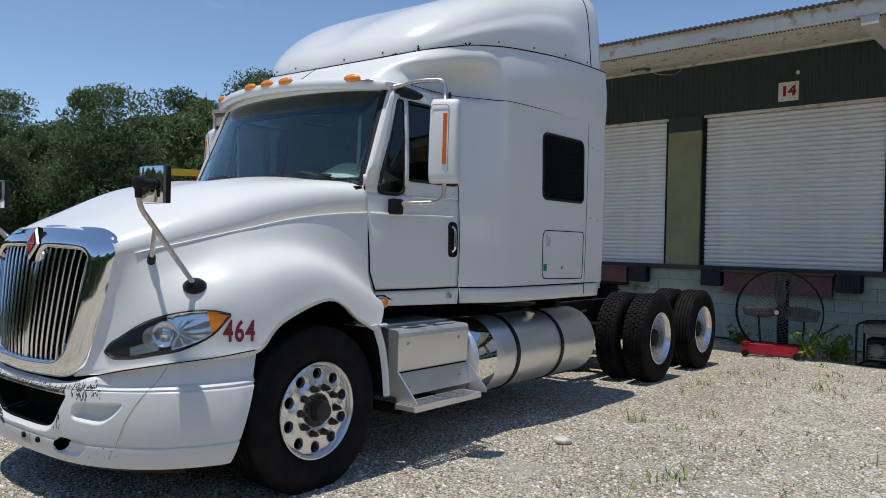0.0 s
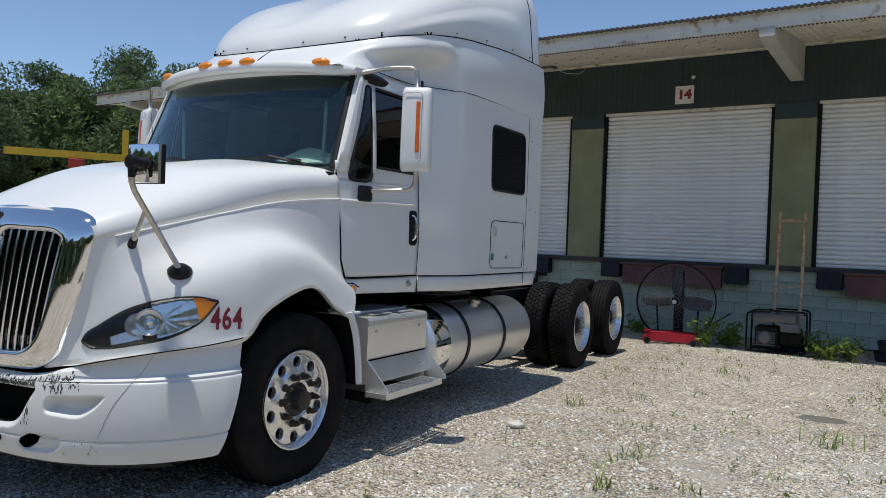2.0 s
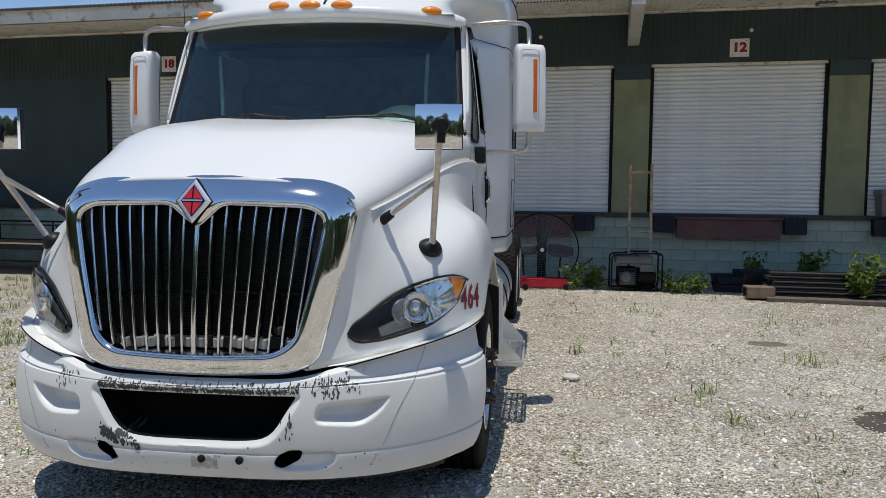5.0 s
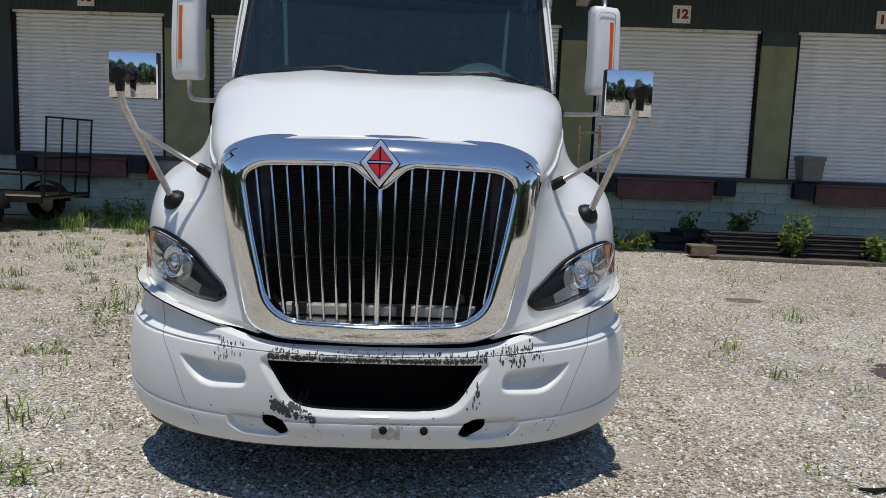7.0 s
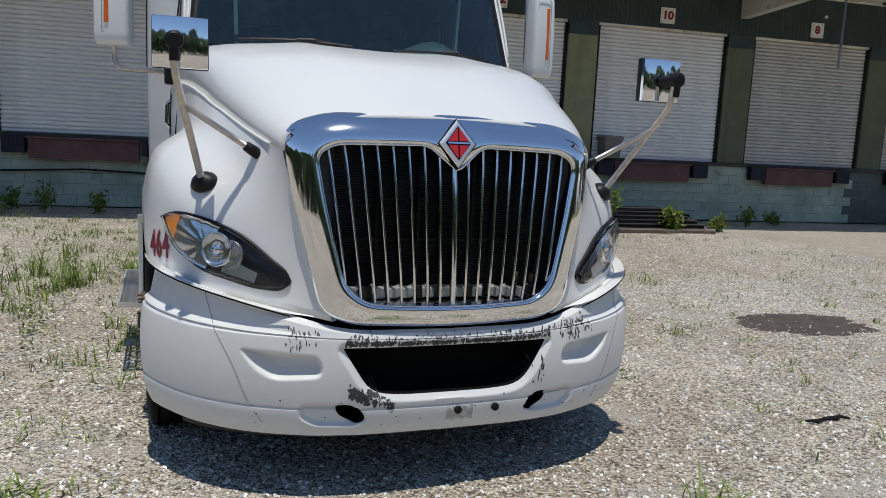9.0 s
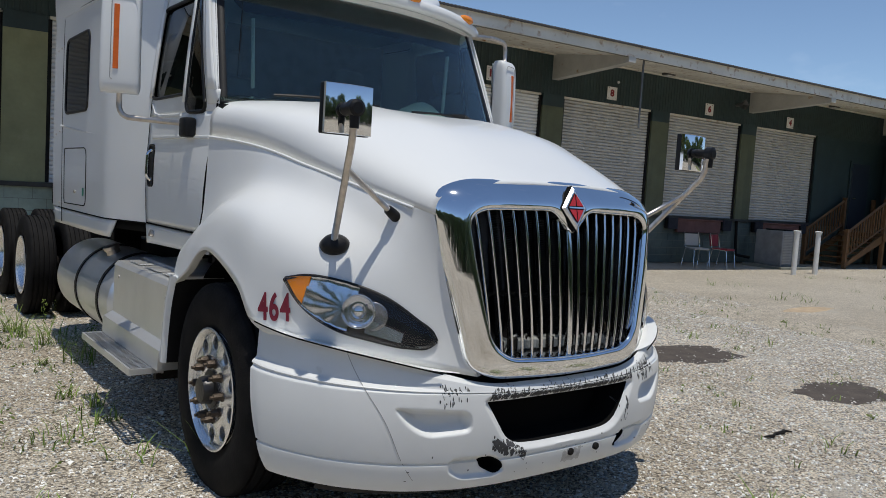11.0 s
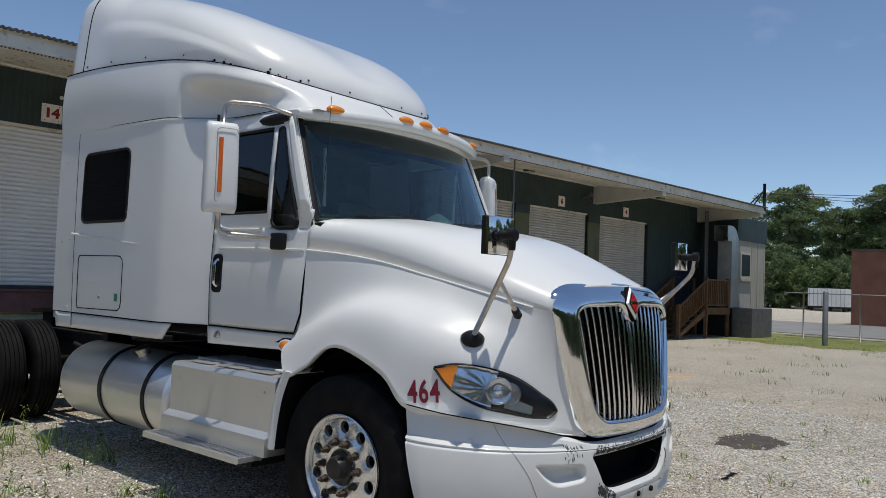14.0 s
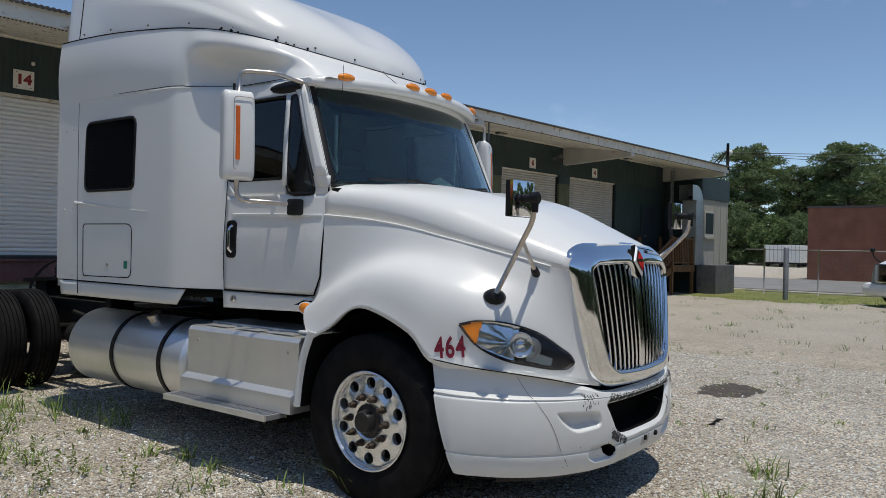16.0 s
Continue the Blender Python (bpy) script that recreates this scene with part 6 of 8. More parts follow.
def side_mirror(s):
    root = empty("side_mirror")
    root.parent = truck
    cx, cy = 1.385, 2.37 if s > 0 else 2.445
    yaw = s * radians(22)
    M = Matrix.Translation((s * cx, cy, 2.208)) @ Matrix.Rotation(yaw, 4, "Z") @ Matrix.Rotation(radians(-1.5), 4, "X")
    def ring(wx, wy, z, y=0.0, r=.04):
        return [(x, q + y, z) for x, q in rounded([(-wx, -wy, r), (wx, -wy, r), (wx, wy, .015), (-wx, wy, .015)], 5)]
    rows = []
    for t in np.linspace(-1, 1, 25):
        e = max(0, (abs(t) - .80) / .20)
        k = math.sqrt(max(0, 1 - e * e)) * .38 + .62
        bow = .012 * (1 - t * t)
        rows.append(ring(.102 * (.80 + .20 * k) * (1.0 + .02 * (1 - t)), .056 * k, t * .288, -bow))
    bm = bmesh.new()
    vs = sheet(bm, rows, close_v=True, flip=False)
    bm.faces.new(vs[0])
    bm.faces.new(vs[-1])
    bmesh.ops.recalc_face_normals(bm, faces=bm.faces)
    bmesh.ops.transform(bm, matrix=M, verts=bm.verts)
    part("mirror_shell", bm, PAINT, root, "white moulded mirror shell", smooth=True, angle=60)
    bm = boxed(-.092, .092, .053, .059, -.27, .27, .002)
    bmesh.ops.transform(bm, matrix=M, verts=bm.verts)
    part("mirror_glass", bm, MIRROR, root)
    bm = boxed(s * .016 - .014, s * .016 + .014, -.0705, -.060, -.165, .185, .003)
    bmesh.ops.transform(bm, matrix=M, verts=bm.verts)
    part("reflector", bm, AMBER_DK, root, "long orange reflector strip")
    out = rounded([(-.088, -.225, .02), (.042, -.225, .02), (.042, .245, .03), (-.088, .245, .03)], 5)
    bm = bmesh.new()
    p = [Vector((s * x, -.0685, z)) for x, z in out]
    p = p[7:]
    tube(bm, p, .0025, 4)
    bmesh.ops.transform(bm, matrix=M, verts=bm.verts)
    part("shell_crease", bm, mat("grey_seam", (.35, .35, .35), .6), root)
    bm = bmesh.new()
    tube(bm, bend([(s * (side_x(2.28, 2.60) - .02), 2.30, 2.615), (s * 1.20, 2.30, 2.635), (s * 1.375, cy, 2.635), (s * 1.38, cy, 2.48)], .06, 6), .0155, 10)
    part("upper_arm", bm, STEEL, root, smooth=True)
    bm = bmesh.new()
    tube(bm, bend([(s * 1.385, cy, 1.95), (s * 1.385, cy, 1.79), (s * 1.05, 2.24, 1.775)], .07, 6), .0155, 10)
    part("lower_arm", bm, STEEL, root, smooth=True)
    bm = bmesh.new()
    box(bm, -.035, .035, -.05, .05, -.055, .055, .014)
    bmesh.ops.transform(bm, matrix=Matrix.Translation((s * (side_x(2.22, 1.765) + .03), 2.225, 1.755)), verts=bm.verts)
    part("lower_bracket", bm, BLACK, root, smooth=True, angle=40)
    bm = bmesh.new()
    rows = []
    for t in np.linspace(0, 1, 9):
        y = 2.30 + .30 * t
        h = .045 * math.sin(math.pi * (.12 + .80 * t)) ** .7
        x = side_x(y, 2.60)
        rows.append([(s * (x - .01), y, 2.585 - h), (s * (x + .035), y, 2.60 - h * .3), (s * (x + .025), y, 2.60 + h * .7), (s * (x - .03), y, 2.61 + h)])
    sheet(bm, rows, flip=s < 0)
    part("upper_bracket", bm, BLACK, root, smooth=True)
    bm = bmesh.new()
    tube(bm, [(s * 1.41, cy + .01, 2.49), (s * 1.41, cy + .01, 2.545)], .010, 8)
    part("aerial_stub", bm, BLACK, root)


side_mirror(1)
side_mirror(-1)
bm = bmesh.new()
tube(bm, [(-.86, 2.06, 2.05), (-.865, 2.02, 2.40), (-.87, 2.0, 2.72)], .0025, 4)
part("whip_aerial", bm, BLACK, truck)

# ---- cab interior ----
inn = empty("cab_interior")
inn.parent = truck
bm = bmesh.new()
rows = []
for x in np.linspace(-.96, .96, 25):
    y = arc_y(x, 1.90, 2.10, 1.0)
    hood_up = .15 * math.exp(-((x - .56) / .26) ** 2) + .035
    rows.append([(x, y - .03, 1.86), (x, y + .14, 1.90 + hood_up * .5), (x, y + .30, 1.905 + hood_up), (x, y + .38, 1.86 + hood_up * .7), (x, y + .40, 1.50)])
sheet(bm, rows)
part("dashboard", bm, mat("pale_dash", (.50, .47, .40), .7, 0, .08, 20, .1, 90), inn, "pale grey-green dashboard", smooth=True, angle=40)
bm = bmesh.new()
ringp = [(.45 + .23 * math.cos(a), 2.62 + .10 * math.sin(a), 1.80 + .20 * math.sin(a)) for a in np.linspace(0, 2 * math.pi, 33)]
tube(bm, ringp, .016, 8)
tube(bm, [(.45, 2.40, 1.62), (.45, 2.62, 1.80)], .03, 8)
part("steering_wheel", bm, BLACK, inn, smooth=True)
for x in (-.50, .50):
    bm = bmesh.new()
    box(bm, x - .26, x + .26, 2.75, 3.20, 1.45, 1.62, .05)
    box(bm, x - .25, x + .25, 3.12, 3.27, 1.58, 2.20, .06)
    box(bm, x - .14, x + .14, 3.16, 3.26, 2.20, 2.38, .05)
    part("seat", bm, CABIN_DK, inn, "dark cloth driver seat", smooth=True, angle=40)
bm = bmesh.new()
sheet(bm, [[(x, 3.55, z) for z in (1.1, 2.66)] for x in (-1.03, 1.03)])
part("sleeper_curtain", bm, CABIN_DK, inn)
bm = bmesh.new()
sheet(bm, [[(x, y, 2.645) for y in (2.1, 3.6)] for x in (-.9, .9)])
part("headliner", bm, CABIN, inn)
for s in (1, -1):
    bm = bmesh.new()
    tube(bm, bend([(s * .70, 2.22, 2.02), (s * .715, 2.22, 2.42)], .02), .012, 8)
    part("pillar_grip", bm, CABIN, inn)


# ---- warehouse with loading docks; x runs along its front, -y out into the yard ----
BM = Matrix.Translation((1.18, 11.5, 0)) @ Matrix.Rotation(math.atan(-0.09), 4, "Z")
PITCH, CENTRE = 3.575, 0.14
U0, U1 = -12.9, 23.3
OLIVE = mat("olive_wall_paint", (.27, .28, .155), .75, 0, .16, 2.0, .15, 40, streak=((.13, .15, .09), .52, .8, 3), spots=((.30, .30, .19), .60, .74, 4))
# same olive with the shade on the right-hand piers put into it
OLIVE_SHADED = mat("shaded_olive_wall_paint", (.125, .14, .085), .75, 0, .16, 2.0, .15, 40, streak=((.07, .085, .06), .52, .8, 3))
DKGREEN = mat("dark_green_metal", (.030, .054, .056), .55, 0, .2, 1.5, .1, 40, streak=((.033, .046, .047), .5, .8, 5))
BLOCKS = mat("pale_green_block", (.44, .52, .42), .85, 0, .22, 1.6, .4, 70, spots=((.09, .11, .08), .60, .78, 2.2))
SLAT = mat("rollup_door_slat", (.88, .885, .875), .5, 0, .05, 1.2, .0, 40, streak=((.72, .72, .70), .56, .85, 2))
# same doors; dimmer light on the right-hand ones put into a greyer colour
SLAT_SHADED = mat("shaded_door_slat", (.60, .585, .55), .6, 0, .08, 1.2, .0, 40, streak=((.46, .45, .42), .52, .85, 2))
CREAM = mat("weathered_cream_steel", (.80, .765, .67), .6, 0, .12, 1.2, .2, 40, streak=((.55, .50, .40), .60, .85, 3), spots=((.36, .19, .07), .57, .72, 5.5))
BEAM = mat("grey_white_beam", (.55, .54, .50), .6, 0, .12, 2.0, .1, 40, spots=((.35, .22, .10), .68, .76, 5))
ROOF = mat("dark_roof_edge", (.11, .105, .10), .7, .2, .2, 3, .2, 40)
LEVEL = mat("maroon_leveler", (.16, .075, .07), .7, 0, .25, 4, .2, 50)
CONC = mat("concrete_edge", (.22, .225, .19), .85, 0, .2, 3, .3, 60)
DOCKRUB = mat("dock_rubber", (.016, .019, .032), .7, 0, .3, 8, .3, 60)
SIGN = mat("sign_white", (.85, .83, .80), .5, 0, .08, 8, spots=((.4, .3, .25), .70, .78, 12))
SIGNRED = mat("sign_red", (.25, .012, .018), .5)
NAVY = mat("dark_blue_door", (.018, .026, .042), .5, 0, .15, 4, .1, 50)

wh = empty("warehouse", BM, label="long dark green loading-dock warehouse with a metal canopy", category="building")
doors = [CENTRE + PITCH * k - (.22 if k == -2 else 0) for k in range(-2, 6)]
DW, DZ0, DZ1 = 1.475, 1.228, 3.868

# wall: piers, header and base
edges = [U0] + [e for c in doors for e in (c - DW, c + DW)] + [U1]
for a, b in zip(edges[::2], edges[1::2]):
    if b - a > 3:
        bm = boxed(a, b, 0, .30, 1.15, 4.9)
        part("wall", bm, DKGREEN, wh)
    else:
        bm = boxed(a, b, 0, .30, 1.15, 3.60)
        part("pier", bm, OLIVE if a < 8 else OLIVE_SHADED, wh, "olive painted pier")
        bm = boxed(a, b, -.006, .30, 3.60, DZ1)
        part("pier_top", bm, DKGREEN, wh)


def ribbed(u0, u1, z0, z1, y, pitch, depth, name, m):
    bm = bmesh.new()
    n = int((u1 - u0) / pitch)
    pts = []
    for k in range(n + 1):
        x = u0 + k * pitch
        pts += [(x, 0), (x + pitch * .55, 0), (x + pitch * .65, -depth), (x + pitch * .9, -depth)]
    pts = [(min(x, u1), d) for x, d in pts]
    sheet(bm, [[(x, y + d, z) for z in (z0, z1)] for x, d in pts], flip=True)
    return part(name, bm, m, wh)


bm = boxed(doors[0] - DW, doors[-1] + DW, .02, .30, DZ1, 4.9)
part("header", bm, DKGREEN, wh)
ribbed(U0, U1, DZ1 + .01, 4.88, -.004, .10, .009, "ribbed_cladding", DKGREEN)
bm = boxed(U0, U1, .03, .35, 0, 1.15)
part("base_wall", bm, CONC, wh)
bm = boxed(U0, 19.9, -.045, .32, 1.15, 1.225, .006)
part("dock_edge", bm, mat("dock_steel", (.06, .06, .055), .6, .3, .3, 3, .2, 50), wh)
for u, nm in ((U0, "end_wall"), (U1 - .3, "end_wall")):
    bm = boxed(u, u + .3, .3, 18, 0, 4.9)
    part(nm, bm, DKGREEN, wh)
bm = boxed(U0, U1, 18, 18.3, 0, 4.9)
part("back_wall", bm, DKGREEN, wh)

# roof and canopy
bm = bmesh.new()
rows = []
n = int((U1 - U0 + 1.05) / .02)
for k in range(n + 1):
    x = U0 - .8 + k * .02
    w = .011 * math.sin(math.pi * k / 2 + .8)
    rows.append([(x, -2.46, 4.70 + w), (x, 0, 5.00 + w), (x, 18.4, 5.9 + w)])
sheet(bm, rows)
thick(part("roof", bm, ROOF, wh, "corrugated metal roof"), .03)
ua, ub = U0 - .78, U1 + .22
part("fascia", boxed(ua, ub, -2.38, -2.36, 4.475, 4.675), CREAM, wh, "rust-stained cream steel fascia")
for z in (4.455, 4.675):
    part("fascia_flange", boxed(ua, ub, -2.40, -2.30, z, z + .022), CREAM, wh)
bm = bmesh.new()
rows = []
for k in range(int((ub - ua) / .025) + 1):
    x = ua + k * .025
    w = .009 * math.sin(math.pi * k / 2 + .8)
    rows.append([(x, -2.34, 4.50 + w), (x, -.02, 4.80 + w)])
sheet(bm, rows, flip=True)
thick(part("soffit", bm, CREAM, wh, "corrugated cream soffit"), .02, 1)
bm = bmesh.new()
for k in range(int((ub - ua) / .05)):
    x = ua + k * .05
    box(bm, x, x + .025, -2.365, -2.345, 4.44, 4.458)
tagged(part("soffit_edge", bm, ROOF, wh), kind="stuff")
bm = boxed(ua + .1, ub - .1, -.10, -.02, 4.74, 4.80)
part("wall_plate", bm, CREAM, wh)
for k in range(-4, 7, 2):
    u = CENTRE + PITCH * (k + .5)
    if u > U1 - .9:
        u = U1 - .15
    bm = bmesh.new()
    w = .10
    ps = [(0.0, 4.20), (-2.30, 4.33), (-2.40, 4.345), (-2.40, 4.47), (0.0, 4.77)]
    a = [bm.verts.new((u - w, y, z)) for y, z in ps]
    b = [bm.verts.new((u + w, y, z)) for y, z in ps]
    bm.faces.new(a)
    bm.faces.new(b[::-1])
    for i in range(len(ps)):
        j = (i + 1) % len(ps)
        bm.faces.new((a[i], b[i], b[j], a[j]))
    bmesh.ops.recalc_face_normals(bm, faces=bm.faces)
    part("canopy_beam", bm, BEAM, wh, "whitish tapered canopy beam")
for u in (-2.25, 4.95, 12.2, 19.3):
    lamp = empty("canopy_lamp", BM @ Matrix.Translation((u, -.55, 4.66)), label="flat bronze lamp under the canopy", category="lamp")
    bm = boxed(-.15, .15, -.10, .10, 0, .06, .015)
    part("lamp_housing", bm, ROOF, lamp)
    bm = boxed(-.12, .12, -.08, .08, -.02, .002, .008)
    part("lamp_lens", bm, mat("frosted_lens", (.55, .55, .52), .4), lamp)
bm = bmesh.new()
tube(bm, bend([(-2.1, -.55, 4.66), (-1.95, -.45, 4.58), (-1.8, -.1, 4.62), (-1.7, -.02, 4.75)], .1), .006, 5)
tagged(part("lamp_cable", bm, CREAM), "thin pale cable drooping from the lamp", "cable").matrix_basis = BM

# ---- dock doors: slats are made last, here frames, bumpers, levelers, signs ----
NUM = {k: str(18 - 2 * i) for i, k in enumerate(range(-2, 6))}
dock_doors = []
for i, c in enumerate(doors):
    d = empty("dock_door", BM @ Matrix.Translation((c, 0, 0)), label="closed white corrugated roll-up dock door" if c < 10 else "closed corrugated roll-up dock door, greyed for shade", category="door", group="dock doors")
    dock_doors.append(d)
    for s in (1, -1):
        part("guide_rail", boxed(s * (DW - .032) - .030, s * (DW - .032) + .030, .05, .18, DZ0, DZ1 - .052), FRAME_BLACK, d)
    bm = boxed(-DW, DW, .13, .16, DZ0 - .01, DZ1 + .02)
    part("door_back", bm, SLAT if c < 10 else SLAT_SHADED, d)
    bm = boxed(-DW + .04, DW - .04, .085, .135, DZ0, DZ0 + .05, .006)
    part("bottom_bar", bm, SLAT if c < 10 else SLAT_SHADED, d)
    bm = boxed(-DW + .02, DW - .02, .04, .15, DZ1 - .05, DZ1 + .01, .01)
    part("door_hood", bm, CREAM, d)
    for s in (1, -1):
        q = empty("dock_bumper", BM @ Matrix.Translation((c - .09 + s * 1.09, -.035, 0)), label="black laminated rubber dock bumper", category="bumper", group="dock bumpers")
        for k in range(9):
            part("rubber_pad", boxed(-.17 + k * .038, -.136 + k * .038, -.13, 0, .885, 1.175), DOCKRUB, q)
        for x in (-.185, .172):
            part("clamp_plate", boxed(x, x + .013, -.10, 0, .90, 1.16), FRAME_BLACK, q)
    q = empty("dock_leveler", BM @ Matrix.Translation((c - .10, -.03, 0)), label="dark maroon steel dock leveler plate", category="dock leveler", group="dock levelers")
    bm = bmesh.new()
    box(bm, -.86, .86, -.10, 0, .80, 1.13, .008)
    part("lip_plate", bm, LEVEL, q)
    bm = boxed(-.90, .90, -.14, 0, 1.13, 1.165, .006)
    part("hinge_bar", bm, LEVEL, q)
    sg = empty("bay_sign", BM @ Matrix.Translation((c, -.028, 4.105)), label="white metal sign with a dark red bay number", category="sign", group="bay signs")
    bm = boxed(-.16, .16, -.006, .006, -.155, .155, .002)
    part("plate", bm, SIGN, sg)
    letters(NUM[i - 2], .215, SIGNRED, "bay_number", sg, Matrix.Translation((0, -.010, 0)) @ Matrix.Rotation(radians(90), 4, "X") @ Matrix.Diagonal((1.12, 1, 1, 1)), .001, "dark red number", .05)
    for x, z in ((-.11, .12), (.11, .12), (-.11, -.12), (.11, -.12)):
        bm = bmesh.new()
        lathe(bm, [(0, .009), (-.004, .008), (-.005, 0)], 8, "y", (x, -.006, z))
        part("sign_screw", bm, SEAM, sg)


# ---- things along the dock ----
def at_dock(u, v, z=0.0, turn=0.0):
    return BM @ Matrix.Translation((u, v, z - .024)) @ Matrix.Rotation(radians(turn), 4, "Z")


GREY = mat("grey_paint_metal", (.16, .165, .17), .5, .3, .2, 5, .1, 60)
WOODY = mat("weathered_wood", (.20, .15, .10), .8, 0, .3, 6, .3, 50, streak=((.10, .075, .05), .5, .8, 9))
DECK = mat("brown_deck_timber", (.17, .085, .035), .7, 0, .25, 5, .25, 50)
WHITE = mat("white_pvc", (.75, .75, .73), .4, 0, .05, 6)
YELLOWED = mat("rusty_yellow_tube", (.70, .58, .38), .6, .1, .3, 14, .2, 60, color2=(.36, .20, .11))
JACKRED = mat("jack_red_paint", (.42, .012, .03), .4, 0, .2, 8, .05, 60, spots=((.12, .05, .04), .66, .74, 14))
CARD = mat("grey_bin_plastic", (.19, .18, .16), .6, 0, .1, 6, .05, 60)
PLANK = mat("dark_composite_plank", (.028, .026, .026), .6, 0, .3, 6, .2, 60, color2=(.06, .055, .055))

# big drum fan
fan = empty("drum_fan", at_dock(.46, -1.05, 0, 6), label="large round shop fan with a wire guard leaning by the dock", category="fan")
R = .615
WIRE = mat("grey_guard_wire", (.20, .205, .21), .45, .3, .2, 8)
for k in range(15):
    rr = R * (k + 1) / 15
    bm = bmesh.new()
    th = .010 if k == 14 else .0026
    bow = .10 * (1 - (rr / R) ** 2)
    pts = [(rr * math.cos(a), -.12 - bow, .62 + rr * math.sin(a)) for a in np.linspace(0, 2 * math.pi, 49)]
    tube(bm, pts, th, 4, caps=False)
    part("guard_ring", bm, WIRE if k < 14 else FRAME_BLACK, fan)
for k in range(32):
    a = 2 * math.pi * k / 32
    bm = bmesh.new()
    tube(bm, [(r * math.cos(a), -.12 - .10 * (1 - (r / R) ** 2), .62 + r * math.sin(a)) for r in (.06, .25, .45, R)], .0025, 4)
    part("guard_wire", bm, WIRE, fan)
bm = bmesh.new()
lathe(bm, [(-.12, R), (-.05, R), (-.05, R - .006), (-.12, R - .006)], 48, "y", (0, 0, .62))
part("drum", bm, FRAME_BLACK, fan, smooth=True, angle=40)
for k, a in enumerate((radians(-4), radians(90), radians(182))):
    bm = bmesh.new()
    rows = []
    for t in np.linspace(0, 1, 7):
        r = .10 + .44 * t
        w = .03 + .07 * math.sin(math.pi * min(1, .25 + .6 * t))
        ca, sa = math.cos(a), math.sin(a)
        rows.append([(r * ca - q * w * sa, -.02 + .10 * q * (1 - .3 * t), .62 + r * sa + q * w * ca) for q in (-1, -.4, .3, 1)])
    sheet(bm, rows)
    thick(part("blade", bm, mat("fan_blade_" + "abc"[k], ((.16, .14, .13), (.10, .105, .11), (.42, .44, .46))[k], .35, .5, .2, 6), fan, smooth=True), .006, 0)
bm = bmesh.new()
lathe(bm, [(-.22, 0), (-.22, .045), (-.20, .055), (.05, .06), (.08, .10), (.30, .10), (.32, 0)], 20, "y", (0, 0, .62))
part("motor", bm, FRAME_BLACK, fan, smooth=True, angle=40)
part("stand_column", boxed(-.075, .075, .12, .22, 0, 1.10, .02), FRAME_BLACK, fan)
bm = bmesh.new()
lathe(bm, [(-.226, 0), (-.226, .035)], 16, "y", (0, 0, .62))
part("badge", bm, SIGN, fan)
for x in (-.33, .33):
    bm = bmesh.new()
    tube(bm, [(x, .05, .60), (x * .9, .10, .03), (x * .9, -.28, .015)], .016, 6)
    part("stand_leg", bm, FRAME_BLACK, fan)

# red floor jack
jack = empty("floor_jack", at_dock(.55, -1.62, 0, 17), label="red trolley jack with its handle up lying on gravel", category="jack")
bm = bmesh.new()
for y in (-.13, .13):
    ps = [(-.42, .05), (.36, .04), (.40, .10), (.36, .17), (-.05, .19), (-.40, .12)]
    a = [bm.verts.new((x, y - .008, z)) for x, z in ps]
    b = [bm.verts.new((x, y + .008, z)) for x, z in ps]
    bm.faces.new(a)
    bm.faces.new(b[::-1])
    for i in range(6):
        bm.faces.new((a[i], b[i], b[(i + 1) % 6], a[(i + 1) % 6]))
bmesh.ops.recalc_face_normals(bm, faces=bm.faces)
part("side_frame", bm, JACKRED, jack)
bm = bmesh.new()
box(bm, -.36, .02, -.05, .05, .10, .18, .01)
lathe(bm, [(.17, 0), (.17, .06), (.20, .065), (.20, 0)], 14, "z", (-.34, 0, 0))
part("lift_arm", bm, JACKRED, jack)
bm = bmesh.new()
tube(bm, [(.33, 0, .12), (.62, .10, .34), (.86, .16, .50)], .014, 6)
part("jack_handle", bm, RUST_HUB, jack)
for x, r in ((-.34, .05), (.33, .045)):
    for y in (-.16, .16):
        bm = bmesh.new()
        lathe(bm, [(y - .02, 0), (y - .02, r), (y + .02, r), (y + .02, 0)], 14, "y", (x, 0, r))
        part("wheel", bm, FRAME_BLACK, jack)

# generator in its tube frame
gen = empty("generator", at_dock(2.02, -1.25, 0, 4), label="dirty black portable generator in a tube frame", category="generator")
for y in (-.26, .26):
    bm = bmesh.new()
    loop = bend([(-.40, y, .02), (-.40, y, .58), (-.10, y, .60), (-.06, y, .62), (.40, y, .62), (.40, y, .02), (-.40, y, .02)], .07)
    tube(bm, loop, .014, 7)
    part("frame_tube", bm, FRAME_BLACK, gen, smooth=True)
bm = bmesh.new()
for x in (-.36, 0, .36):
    tube(bm, [(x, -.26, .03), (x, .26, .03)], .012, 6)
    tube(bm, [(x, -.26, .585), (x, .26, .585)], .012, 6)
part("cross_tube", bm, FRAME_BLACK, gen)
bm = boxed(-.33, .26, -.22, .22, .44, .58, .03)
part("fuel_tank", bm, GREY, gen, smooth=True, angle=40)
bm = bmesh.new()
box(bm, -.30, .02, -.17, .17, .06, .38, .03)
part("engine", bm, FRAME_BLACK, gen)
for k in range(6):
    part("cooling_fin", boxed(-.27, -.02, -.20, -.171, .10 + k * .035, .118 + k * .035), GREY, gen)
bm = bmesh.new()
lathe(bm, [(-.19, 0), (-.19, .09), (-.21, .10), (-.22, .06), (-.22, 0)], 20, "y", (-.16, 0, .22))
part("starter_cover", bm, GREY, gen, smooth=True)
bm = bmesh.new()
lathe(bm, [(.04, 0), (.04, .15), (.32, .15), (.33, 0)], 22, "x", (0, 0, .22))
